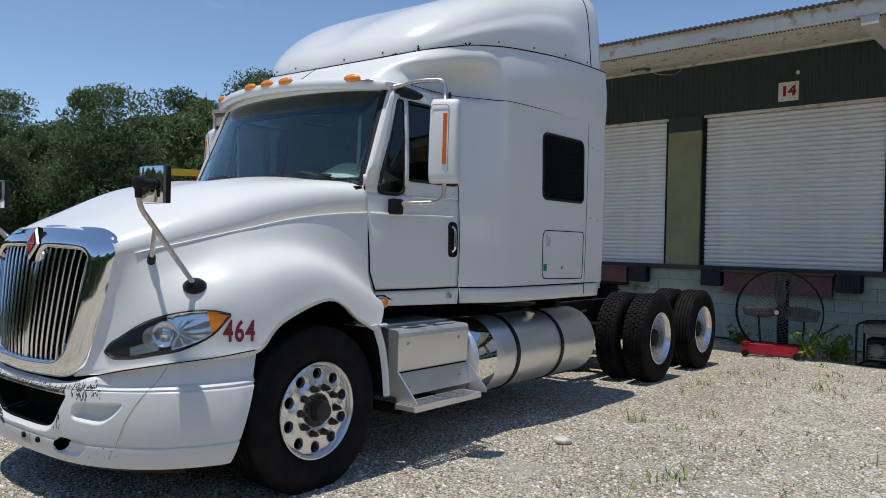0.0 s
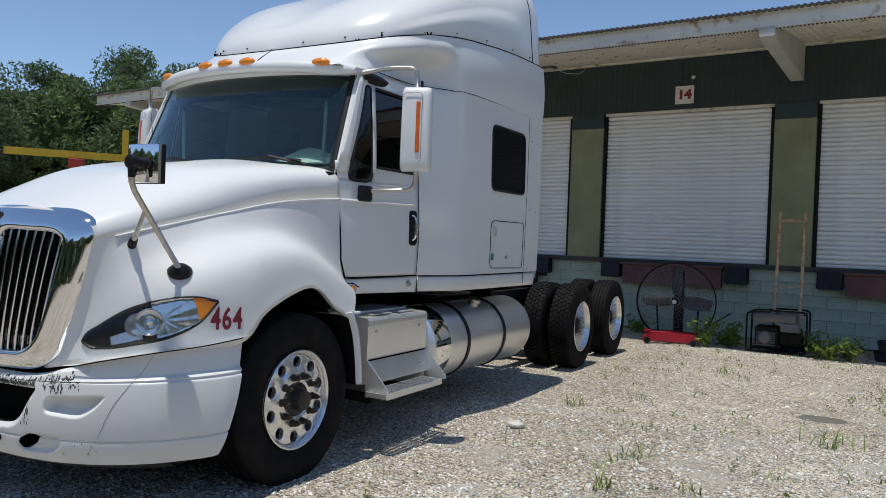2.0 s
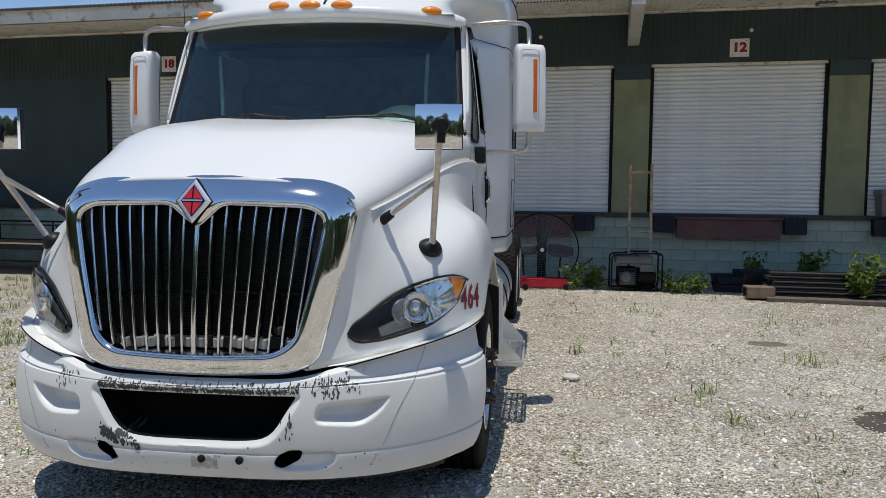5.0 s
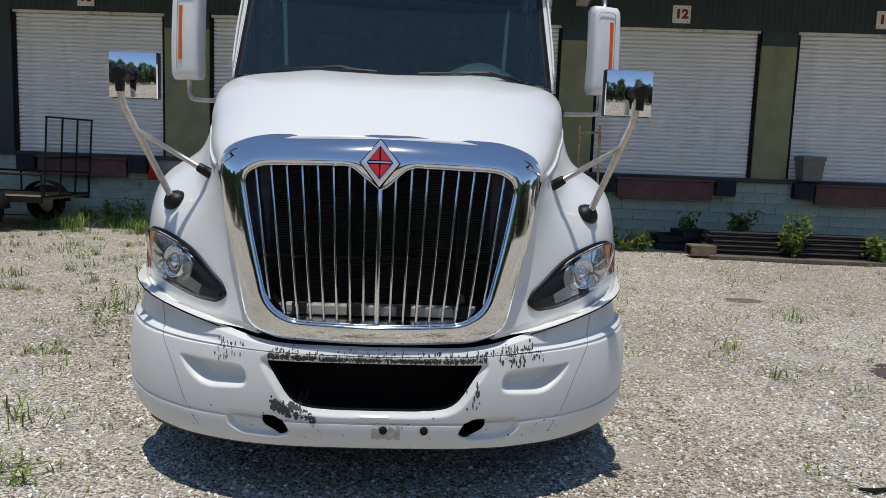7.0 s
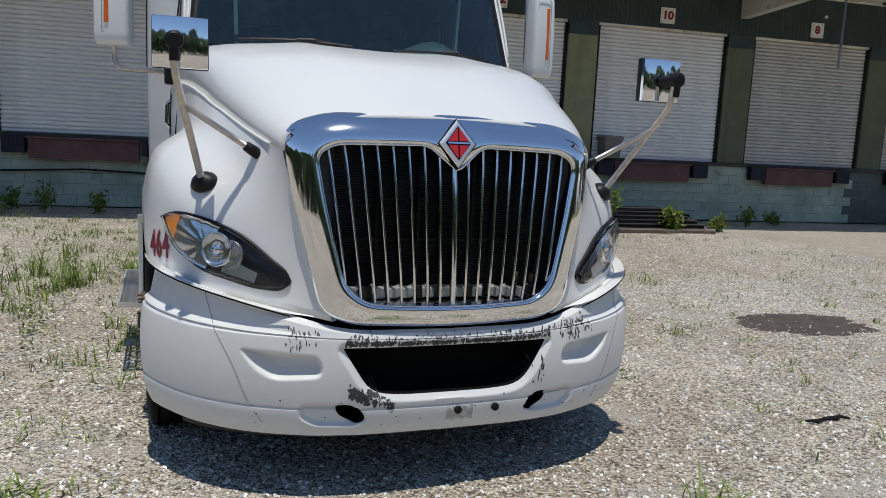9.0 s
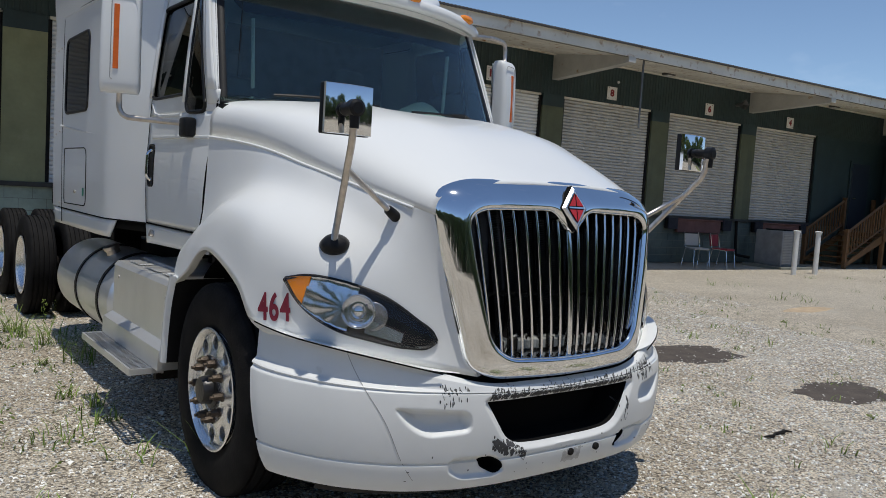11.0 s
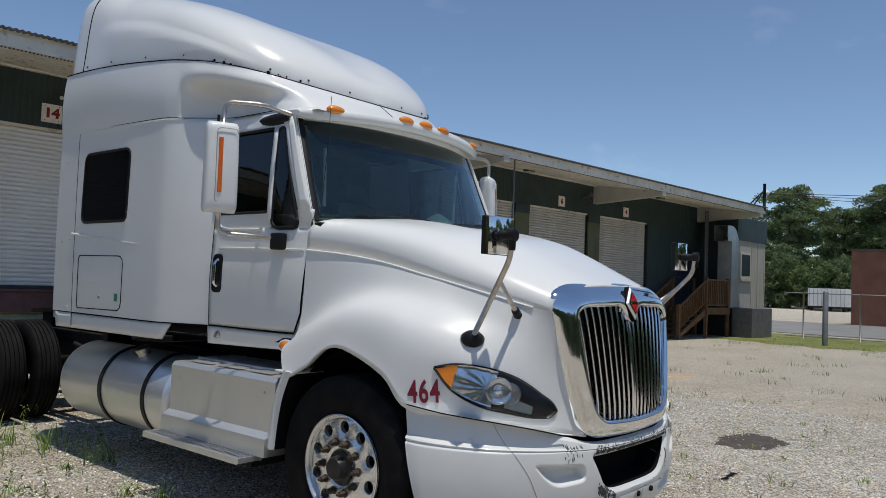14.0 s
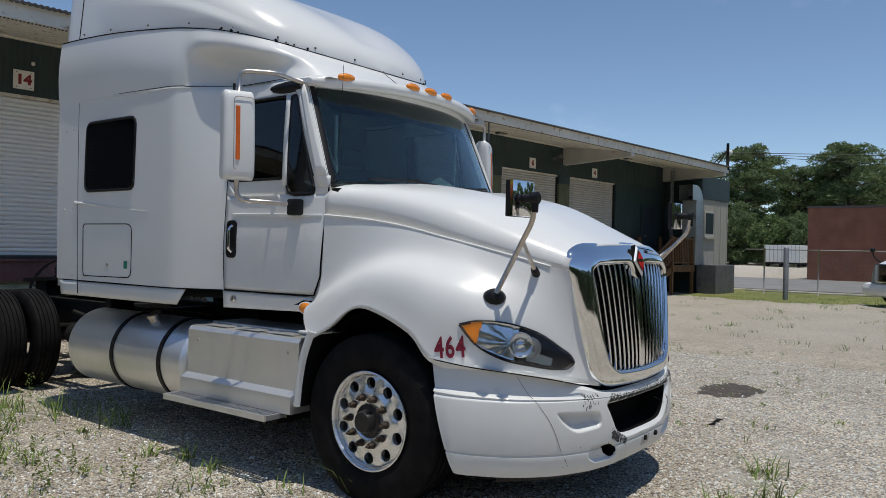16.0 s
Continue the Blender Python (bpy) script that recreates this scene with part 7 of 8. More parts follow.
part("alternator", bm, FRAME_BLACK, gen, smooth=True, angle=40)
bm = boxed(.05, .30, -.235, -.20, .32, .44, .01)
part("outlet_panel", bm, GREY, gen)

# hand truck leaning behind it
ht = empty("hand_truck", at_dock(2.09, -.95, 0, 0), label="tall rusty yellow hand truck leaning by the wall", category="hand truck")
for x in (-.175, .175):
    bm = bmesh.new()
    tube(bm, [(x, -.10, .08), (x, .10, 2.08)], .023, 8)
    part("upright", bm, YELLOWED, ht, smooth=True)
for z in (.45, .95, 1.95):
    bm = bmesh.new()
    y = -.10 + .20 * (z - .08) / 2.0
    tube(bm, [(-.20, y, z), (.20, y, z)], .015 if z < 1.5 else .024, 8)
    part("crossbar", bm, YELLOWED, ht, smooth=True)
bm = boxed(-.22, .22, -.34, -.08, .03, .045)
part("toe_plate", bm, FRAME_BLACK, ht)
for x in (-.24, .24):
    bm = bmesh.new()
    lathe(bm, [(x - .03, 0), (x - .03, .12), (x + .03, .12), (x + .03, 0)], 20, "x", (0, .02, .12))
    part("wheel", bm, RUBBER, ht, smooth=True, angle=40)

# stack of dark planks
rng = random.Random(11)
pile = [(4.05, 7.3, -1.95, -1.60, .06, .13), (4.1, 7.1, -1.55, -1.22, .06, .13), (3.95, 7.2, -1.9, -1.55, .14, .20), (4.0, 7.15, -1.5, -1.15, .14, .20), (4.05, 7.0, -1.85, -1.5, .21, .27), (4.2, 7.3, -1.45, -1.1, .21, .27), (3.98, 6.9, -1.8, -1.42, .28, .34), (4.3, 7.2, -1.40, -1.1, .28, .33), (4.02, 6.6, -1.75, -1.4, .355, .40)]
for i, (a, b, v0, v1, z0, z1) in enumerate(pile):
    p = empty("plank", at_dock((a + b) / 2, (v0 + v1) / 2, 0, rng.uniform(-1.2, 1.2)), label="dark grey composite plank in a low stack", category="plank", group="stacked planks")
    bm = boxed(-(b - a) / 2, (b - a) / 2, -(v1 - v0) / 2, (v1 - v0) / 2, z0, z1, .006)
    part("board", bm, PLANK, p)
    bm = boxed(-(b - a) / 2 + .01, (b - a) / 2 - .01, -(v1 - v0) / 2 - .004, -(v1 - v0) / 2 + .02, z0 + .018, z1 - .018)
    part("edge_groove", bm, SEAM, p)
p = empty("timber_board", at_dock(5.6, -2.15, 0, -1), label="weathered grey timber board lying on gravel", category="plank")
part("board", boxed(-1.7, 1.7, -.14, .14, .0, .06, .006), mat("grey_timber", (.13, .10, .085), .85, 0, .25, 7, .3, 60), p)
p = empty("timber_block", at_dock(3.82, -1.98, 0, 4), label="short weathered hollow timber block", category="block")
part("block", boxed(-.20, .20, -.16, .16, .03, .20, .01), WOODY, p)
part("end_hole", boxed(-.204, -.19, -.10, .10, .06, .17), SEAM, p)
for k, (u, v, z, w) in enumerate(((3.75, -.95, 0, .48), (3.7, -.9, .13, .42), (3.95, -.95, .22, .30))):
    p = empty("plastic_tray", at_dock(u, v, z, 8 * k - 6), label="black plastic tray in a low heap", category="tray", group="heaped trays")
    bm = bmesh.new()
    out = rounded([(-w, -.30, .06), (w, -.30, .06), (w, .30, .06), (-w, .30, .06)], 4)
    rows = [[(x * q, y * q, zz) for x, y in out] for q, zz in ((.93, .0), (1.0, .12), (1.02, .125), (.97, .12), (.90, .02))]
    vs = sheet(bm, rows, close_v=True)
    bm.faces.new(vs[-1])
    part("tray", bm, DOCKRUB, p)

# grey bin on the dock edge
bn = empty("waste_bin", at_dock(6.18, -.12, 1.249, 3), label="square grey plastic waste bin on the dock edge", category="bin")
bm = bmesh.new()
out = rounded([(-.2, -.17, .03), (.2, -.17, .03), (.2, .17, .03), (-.2, .17, .03)], 3)
vs = sheet(bm, [[(x * q, y * q, z) for x, y in out] for q, z in ((.86, 0), (1.0, .36))], close_v=True)
bm.faces.new(vs[0][::-1])
part("bin_body", bm, CARD, bn)
bm = boxed(-.215, .215, -.185, .185, .36, .44, .02)
part("bin_lid", bm, CARD, bn)

# electric box, hanging red cloth and cables on the base wall
eb = empty("junction_box", at_dock(-5.15, .02, 0), label="grey electrical junction boxes on the dock wall", category="junction box")
part("enclosure", boxed(-.11, .11, -.14, 0, .82, 1.10, .01), GREY, eb)
part("enclosure", boxed(-.42, -.24, -.12, 0, .84, 1.02, .01), GREY, eb)
bm = bmesh.new()
tube(bm, bend([(-.33, -.06, .84), (-.33, -.06, .62), (.3, -.06, .60), (1.6, -.05, .66), (3.2, -.05, .60)], .1), .016, 6)
part("conduit", bm, FRAME_BLACK, eb)
rc = empty("red_cloth", at_dock(-5.35 + .45 - 1.0, -.18, 0), label="red cloth hanging over a dock bumper", category="cloth")
bm = bmesh.new()
sheet(bm, [[(x + .01 * math.sin(z * 20), -.02 + .02 * math.sin(x * 40), z) for z in np.linspace(.80, 1.16, 6)] for x in np.linspace(-.10, .10, 7)], flip=True)
thick(part("cloth", bm, mat("red_cloth", (.50, .02, .015), .8, 0, .15, 10), rc, smooth=True), .01)

# ---- utility trailer by the left docks ----
ut = empty("utility_trailer", at_dock(-8.75, -1.55, 0, 0), label="black utility trailer with a raised mesh ramp gate", category="trailer")
bm = bmesh.new()
for y in (-.75, .75):
    box(bm, -1.9, 1.9, y - .03, y + .03, .46, .56)
    tube(bm, [(-1.9, y, .92), (1.9, y, .92)], .02, 6)
    for x in (-1.9, -.65, .65, 1.9):
        tube(bm, [(x, y, .5), (x, y, .92)], .018, 6)
part("rail_frame", bm, FRAME_BLACK, ut)
part("deck", boxed(-1.9, 1.9, -.75, .75, .50, .54), WOODY, ut)
gate = empty("ramp_gate")
gate.parent = ut
bm = bmesh.new()
for y in (-.72, -.24, .24, .72):
    tube(bm, [(1.92, y, .55), (2.0, y, 1.85)], .018, 6)
for z in (.56, 1.2, 1.85):
    tube(bm, [(1.92 + .08 * (z - .55) / 1.3, -.74, z), (1.92 + .08 * (z - .55) / 1.3, .74, z)], .018, 6)
part("gate_frame", bm, FRAME_BLACK, gate)
bm = bmesh.new()
for k in range(26):
    z = .60 + k * .048
    x = 1.92 + .08 * (z - .55) / 1.3
    tube(bm, [(x, y, z + (.016 if j % 2 else -.016)) for j, y in enumerate(np.linspace(-.72, .72, 31))], .003, 3)
tagged(part("gate_mesh", bm, FRAME_BLACK, gate), kind="stuff")
for y in (-.92, .92):
    wl = empty("wheel")
    wl.parent = ut
    wl.location = (1.0, y, .33)
    bm = bmesh.new()
    lathe(bm, [(-.09, .19), (-.10, .26), (-.08, .325), (.08, .325), (.10, .26), (.09, .19)], 32, "y")
    part("tyre", bm, RUBBER, wl, smooth=True, angle=40)
    bm = bmesh.new()
    q = math.copysign(1, y)
    lathe(bm, [(.085 * q, .195), (.07 * q, .18), (.05 * q, .16), (.055 * q, .06), (.075 * q, .055), (.08 * q, 0)], 24, "y")
    part("rim", bm, mat("galvanised_rim", (.5, .5, .48), .45, .8, .1, 10), wl, smooth=True, angle=30)
    bm = bmesh.new()
    rows = []
    for a in np.linspace(radians(5), radians(175), 14):
        c, s_ = 1.0 + .40 * math.cos(a), .33 + .40 * math.sin(a)
        rows.append([(c, y - .13, s_), (c, y + .13, s_)])
    sheet(bm, rows)
    thick(part("mudguard", bm, FRAME_BLACK, ut, smooth=True), .006)

# brown cabinet standing against the wall further along
cb = empty("wooden_crate", at_dock(-11.4, -1.2, 0, 5), label="tall brown wooden crate beside the dock wall", category="crate")
for k in range(8):
    part("board", boxed(-.6, .6, -.5 - .012 * (k % 2), .5, .05 + k * .18, .22 + k * .18, .006), DECK, cb)

# ---- right of the docks: chairs, condenser, bollards, porch, annex ----
def stack_chair(u, v, turn, col, label):
    ch = empty("chair", at_dock(u, v, 0, turn), label=label, category="chair", group="chairs by the dock")
    for s in (1, -1):
        bm = bmesh.new()
        tube(bm, bend([(s * .24, -.24, 0), (s * .22, -.20, .43), (s * .22, .20, .45), (s * .21, .28, .86)], .05), .011, 6)
        part("side_tube", bm, CHROME, ch, smooth=True)
        bm = bmesh.new()
        tube(bm, [(s * .22, .18, .44), (s * .24, .28, 0)], .011, 6)
        part("rear_leg", bm, CHROME, ch, smooth=True)
    if col:
        part("seat", boxed(-.22, .22, -.22, .22, .43, .48, .015), col, ch)
        part("backrest", boxed(-.21, .21, .22, .26, .55, .86, .012, Matrix.Translation((0, -.06, 0)) @ Matrix.Rotation(radians(-8), 4, "X")), col, ch)
    return ch


stack_chair(14.45, -.85, 12, mat("red_vinyl", (.26, .012, .03), .4), "red vinyl chair with bent steel legs")
stack_chair(13.55, -.75, -15, mat("pale_vinyl", (.45, .43, .40), .5), "pale seat chair with bent steel legs")
ac = empty("air_conditioner", at_dock(16.55, -1.0, 0, 0), label="grey condenser unit with louvred sides on a pad", category="air conditioner")
part("pad", boxed(-.65, .75, -.6, .6, -.02, .07, .01), CONC, ac)
part("cabinet", boxed(-.42, .42, -.42, .42, .07, 1.02, .03), mat("condenser_grey", (.30, .31, .32), .5, .2, .15, 5), ac)
for k in range(20):
    z = .14 + k * .042
    for x0, x1 in ((-.38, -.03), (.03, .38)):
        bm = boxed(x0, x1, -.437, -.418, z, z + .020)
        part("louvre", bm, mat("louvre_grey", (.40, .41, .42), .5, .3) if k == 0 and x0 < -.1 else bpy.data.materials["louvre_grey"], ac)
bm = bmesh.new()
lathe(bm, [(1.02, .34), (1.05, .34), (1.055, .30), (1.055, .06), (1.06, 0)], 28, "z")
part("fan_guard", bm, FRAME_BLACK, ac)
dp = empty("downpipe", at_dock(15.95, -.06, 0), label="black pipe down the dock wall", category="pipe")
bm = bmesh.new()
tube(bm, bend([(0, 0, 1.2), (0, -.05, .25), (.3, -.3, .2)], .08), .04, 8)
part("pipe", bm, FRAME_BLACK, dp, smooth=True)
for u, v in ((14.95, -2.58), (15.9, -2.55)):
    b = empty("bollard", at_dock(u, v), label="white plastic pipe bollard with a flat cap", category="bollard", group="bollards")
    bm = bmesh.new()
    lathe(bm, [(-.05, .062), (1.02, .062)], 22, "z")
    part("post", bm, WHITE, b, smooth=True)
    bm = bmesh.new()
    lathe(bm, [(1.0, .066), (1.04, .072), (1.06, .085), (1.085, .085), (1.095, .07), (1.095, 0)], 22, "z")
    part("cap", bm, WHITE, b, smooth=True, angle=40)
hp = empty("hanging_pipe", at_dock(9.6, -2.2, 0), label="thin grey conduit hanging from the canopy", category="pipe")
bm = bmesh.new()
tube(bm, [(0, 0, 4.5), (0, 0, 3.1)], .022, 7)
part("pipe", bm, GREY, hp)
hs = empty("horn_speaker", at_dock(15.5, -.05, 4.36), label="grey horn loudspeaker on the wall", category="loudspeaker")
bm = bmesh.new()
lathe(bm, [(-.30, .15), (-.28, .14), (-.12, .05), (0, .05)], 4, "y")
part("horn", bm, GREY, hs)
for k, u in enumerate((-1.62, 2.0, 9.15)):
    w = empty("wall_light", at_dock(u + 1.9, -.03, 4.42), label="small white bracket on the cladding", category="bracket")
    bm = bmesh.new()
    bmesh.ops.create_uvsphere(bm, u_segments=8, v_segments=6, radius=.035)
    part("bracket", bm, SIGN, w)

# wall door and porch
dd = empty("wall_door", at_dock(21.9, -.02, 0), label="dark blue steel door above the porch", category="door")
part("leaf", boxed(-.48, .48, -.05, .0, 1.12, 3.2, .01), NAVY, dd)
part("door_frame", boxed(-.56, .56, -.03, .0, 1.08, 3.28), DKGREEN, dd)
bm = bmesh.new()
tube(bm, [(-.36, -.05, 2.1), (-.36, -.10, 2.1), (-.28, -.10, 2.1)], .014, 6)
part("door_handle", bm, STEEL, dd)
po = empty("porch", at_dock(20.9, -.75, 0), label="brown timber porch with stairs and baluster railings", category="porch")
part("deck", boxed(.1, 1.85, -.70, .70, .92, 1.05), DECK, po)
part("skirt_board", boxed(.08, 1.87, -.74, -.70, .82, 1.06), DECK, po)
for x in (.15, 1.80):
    for y in (-.66, .62):
        part("post", boxed(x - .05, x + .05, y - .05, y + .05, 0, 2.1), DECK, po)
for k in range(6):
    z = .16 + k * .155
    x = -1.75 + k * .31
    part("tread", boxed(x, x + .33, -.62, .58, z - .04, z), DECK, po)
for y in (-.66, .62):
    bm = bmesh.new()
    for p in ([(-1.85, .0), (-1.85, .12), (.15, 1.05), (.15, .80)],):
        a = [bm.verts.new((x, y - .025, z)) for x, z in p]
        b = [bm.verts.new((x, y + .025, z)) for x, z in p]
        bm.faces.new(a)
        bm.faces.new(b[::-1])
        for i in range(4):
            bm.faces.new((a[i], b[i], b[(i + 1) % 4], a[(i + 1) % 4]))
    bmesh.ops.recalc_face_normals(bm, faces=bm.faces)
    part("stringer", bm, DECK, po)
    bm = bmesh.new()
    tube(bm, [(-1.75, y, 1.05), (.15, y, 2.0)], .045, 4)
    part("stair_rail", bm, DECK, po)
    bm = bmesh.new()
    tube(bm, [(-1.75, y, .35), (.15, y, 1.25)], .03, 4)
    part("stair_rail", bm, DECK, po)
    part("newel", boxed(-1.82, -1.72, y - .05, y + .05, 0, 1.15), DECK, po)
    for k in range(13):
        x = -1.62 + k * .135
        z = .38 + (x + 1.75) * .4737
        part("baluster", boxed(x - .016, x + .016, y - .016, y + .016, z, z + .70), DECK, po)
part("top_rail", boxed(.1, 1.85, -.72, -.60, 2.0, 2.05), DECK, po)
part("low_rail", boxed(.1, 1.85, -.68, -.64, 1.12, 1.17), DECK, po)
for k in range(12):
    x = .24 + k * .135
    part("baluster", boxed(x - .018, x + .018, -.678, -.642, 1.15, 2.0), DECK, po)

an = empty("annex", at_dock(24.6, -1.45, 0), label="grey panelled annex with a small window beside the warehouse", category="building")
PANEL = mat("grey_beige_panel", (.43, .40, .35), .7, 0, .08, 2, .1, 50, streak=((.34, .32, .28), .55, .8, 4))
part("wall", boxed(-1.2, 1.25, 0, 4, 0, 3.55), PANEL, an)
part("fascia", boxed(-1.3, 1.29, -.04, 4, 3.55, 4.40), DKGREEN, an)
part("side_cladding", boxed(-1.235, -1.203, -.02, 4, 0, 3.55), DKGREEN, an)
part("skirt", boxed(-1.6, .15, -.75, 0, .0, 1.08, .02), GREY, an)
for x in (-.02, .55, 1.15):
    part("panel_batten", boxed(x - .02, x + .02, -.015, 0, 1.0, 3.55), PANEL, an)
wn_ = empty("window")
wn_.parent = an
part("window_frame", boxed(-1.00, -.12, -.03, 0, 2.12, 3.12, .01), mat("pale_frame", (.5, .48, .43), .6), wn_)
part("pane", boxed(-.92, -.20, -.036, -.03, 2.25, 3.04), mat("window_dark", (.03, .055, .06), .12, spec=.3), wn_)
part("window_sill", boxed(-1.05, -.07, -.09, 0, 2.05, 2.12), PANEL, wn_)
du = empty("air_duct", at_dock(23.07, -1.22, 0), label="square galvanised air duct with an elbow at its top", category="duct")
ZINC = mat("galvanised_sheet", (.56, .58, .58), .38, .75, .12, 3, .05, 60, streak=((.40, .42, .42), .5, .8, 4))
for z0, z1 in ((1.06, 1.72), (1.73, 2.59), (2.60, 3.42)):
    part("duct_section", boxed(-.28, .28, -.28, .25, z0, z1, .008), ZINC, du)
for z in (1.725, 2.595, 3.425):
    part("duct_flange", boxed(-.29, .29, -.295, .26, z - .016, z + .016, .004), ZINC, du)
bm = bmesh.new()
rows = []
for q in np.linspace(0, math.pi / 2, 9):
    cx_, cz_ = -.31, 3.43
    rows.append([(cx_ + r * math.cos(q), y, cz_ + r * math.sin(q)) for r, y in ((.03, -.28), (.59, -.28), (.59, .25), (.03, .25))])
rows.append([(-.62, y, cz_ + r) for r, y in ((.03, -.28), (.59, -.28), (.59, .25), (.03, .25))])
sheet(bm, rows, close_v=True)
bmesh.ops.recalc_face_normals(bm, faces=bm.faces)
part("duct_elbow", bm, ZINC, du, "ribbed galvanised elbow", smooth=True, angle=50)
for x in (-.42, -.28):
    bm = bmesh.new()
    tube(bm, [(x, .66, 1.05), (x, .66, 4.6)], .04, 8)
    part("riser_pipe", bm, GREY, du)

# ---- fence, road, far buildings ----
FENCE_X = 26.4
fe = empty("chainlink_fence", (FENCE_X, 0, -.024), label="galvanised chain-link fence with thin posts", category="fence")
GALV = mat("galvanised_post", (.33, .33, .32), .5, .7, .1, 6)
for y in (6.2, 4.3, 1.6, -1.1, -3.8, -6.5):
    bm = bmesh.new()
    tube(bm, [(0, y, 0), (0, y, 1.75)], .03, 8)
    part("post", bm, GALV, fe, smooth=True)
for z in (1.70, .10):
    bm = bmesh.new()
    tube(bm, [(0, -9, z), (0, 6.9, z)], .022, 6)
    part("rail", bm, GALV, fe)
bm = bmesh.new()
for k in range(230):
    y = -9 + k * .075
    for d in (1.6, -1.6):
        y0, y1 = (y, y + d)
        if min(y0, y1) < -9 or max(y0, y1) > 6.9:
            continue
        v = [bm.verts.new(p) for p in ((-.002, y0, .1), (.002, y0 + .004, .1), (.002, y1 + .004, 1.7), (-.002, y1, 1.7))]
        bm.faces.new(v)
tagged(part("wire_mesh", bm, GALV, fe), kind="stuff")
gp = empty("fence_corner_post", (22.72, 4.58, -.024), label="thick galvanised corner post of the fence", category="post")
bm = bmesh.new()
lathe(bm, [(0, .085), (1.72, .085), (1.77, .06), (1.77, 0)], 18, "z")
part("post", bm, mat("old_zinc", (.28, .29, .30), .6, .5, .15, 6), gp, smooth=True)
bm = boxed(30, 46, -60, 40, -.02, .004)
tagged(part("road", bm, mat("pale_road", (.24, .235, .225), .9, 0, .15, .6, .2, 50)), "pale worn road beyond the fence", "road", kind="structure")
VERGE = mat("dry_verge", (.13, .165, .035), .95, 0, .35, 1.2, .5, 60, color2=(.26, .25, .085))
bm = bmesh.new()
rows = []
rng = random.Random(4)
for k in range(60):
    y = 8.0 - k * .35
    w = .35 * math.sin(k * .5) + .25 * math.sin(k * 1.7)
    rows.append([(21.0 + (6.9 - y) * .05 + w + q * 2.0, y, -.010 if q else -.03) for q in range(5)])
sheet(bm, rows)
tagged(part("grass_verge", bm, VERGE), "mown yellow-green grass verge along the fence", "grass", kind="structure")

bb = empty("brick_building", (46.0, 0, -.024), label="low red brick building with a flat roof", category="building")
BRICK = mat("red_brick", (.36, .145, .085), .9, 0, .2, 1.2, .3, 12)
part("wall", boxed(0, 14, -30, 8.7, 0, 4.35), BRICK, bb)
part("coping", boxed(-.06, 14, -30, 8.76, 4.35, 4.48), mat("coping_grey", (.12, .09, .08), .8), bb)
bm = bmesh.new()
for k in range(57):
    box(bm, -.006, .004, -30, 8.71, .05 + k * .075, .05 + k * .075 + .010)
tagged(part("brick_course", bm, mat("mortar_line", (.32, .15, .11), .9), bb), kind="stuff")
for k, y in enumerate((19.9, 22.1)):
    tr = empty("box_trailer", (95 + k, y, .05), label="white box trailer parked across the road", category="trailer", group="box trailers")
    part("body", boxed(-3, 3, -1.03, 1.03, .50, 2.55, .03), WHITE, tr)
    part("underframe", boxed(-2.8, 2.8, -.9, .9, .30, .50), FRAME_BLACK, tr)
    for yy in (-.75, .75):
        bm = bmesh.new()
        tube(bm, [(-2.4, yy - .15, .30), (-2.4, yy + .15, .30)], .38, 14)
        part("wheel", bm, RUBBER, tr)
    for q in range(5):
        part("side_rib", boxed(-3.02, -2.99, -.95 + q * .45, -.91 + q * .45, .52, 2.5), GALV, tr)
# second white truck at the yard's edge, its nose towards the gate
pt = empty("parked_truck", Matrix.Translation((22.62, .36, -.024)) @ Matrix.Rotation(radians(-140), 4, "Z"), label="white conventional truck parked at the yard edge", category="truck")
bm = bmesh.new()
rows = []
for t in np.linspace(0, 1, 12):
    y = -1.6 + 2.0 * t
    h = .95 + .75 * math.sin(math.pi / 2 * min(1, .25 + t)) ** .8
    w = .62 + .40 * t ** .6
    rows.append([(w * math.copysign(abs(math.sin(a)) ** .6, a), y, .55 + (h - .55) * abs(math.cos(a)) ** .6) for a in np.linspace(-1.5, 1.5, 15)])
sheet(bm, rows, flip=True)
part("hood", bm, PAINT, pt, smooth=True)
part("cab", boxed(-1.05, 1.05, .35, 2.6, .6, 2.5, .08), PAINT, pt)
part("bumper", boxed(-1.1, 1.1, -1.66, -1.2, .3, .72, .16), PAINT, pt)
part("grille", boxed(-.42, .42, -1.63, -1.55, .75, 1.3, .02), CHROME, pt)
part("windscreen", boxed(-.9, .9, .33, .36, 1.75, 2.35, .02), bpy.data.materials["window_dark"], pt)
for s in (1, -1):
    bm = bmesh.new()
    tube(bm, [(s * .85, -.5, .48), (s * 1.12, -.5, .48)], .48, 26)
    part("wheel", bm, RUBBER, pt)
    bm = bmesh.new()
    tube(bm, bend([(s * .8, -1.0, 1.2), (s * 1.0, -1.3, 1.5), (s * 1.02, -1.32, 1.68)], .1), .02, 6)
    bmesh.ops.create_uvsphere(bm, u_segments=10, v_segments=8, radius=.08, matrix=Matrix.Translation((s * 1.02, -1.32, 1.72)))
    part("mirror", bm, BLACK, pt)

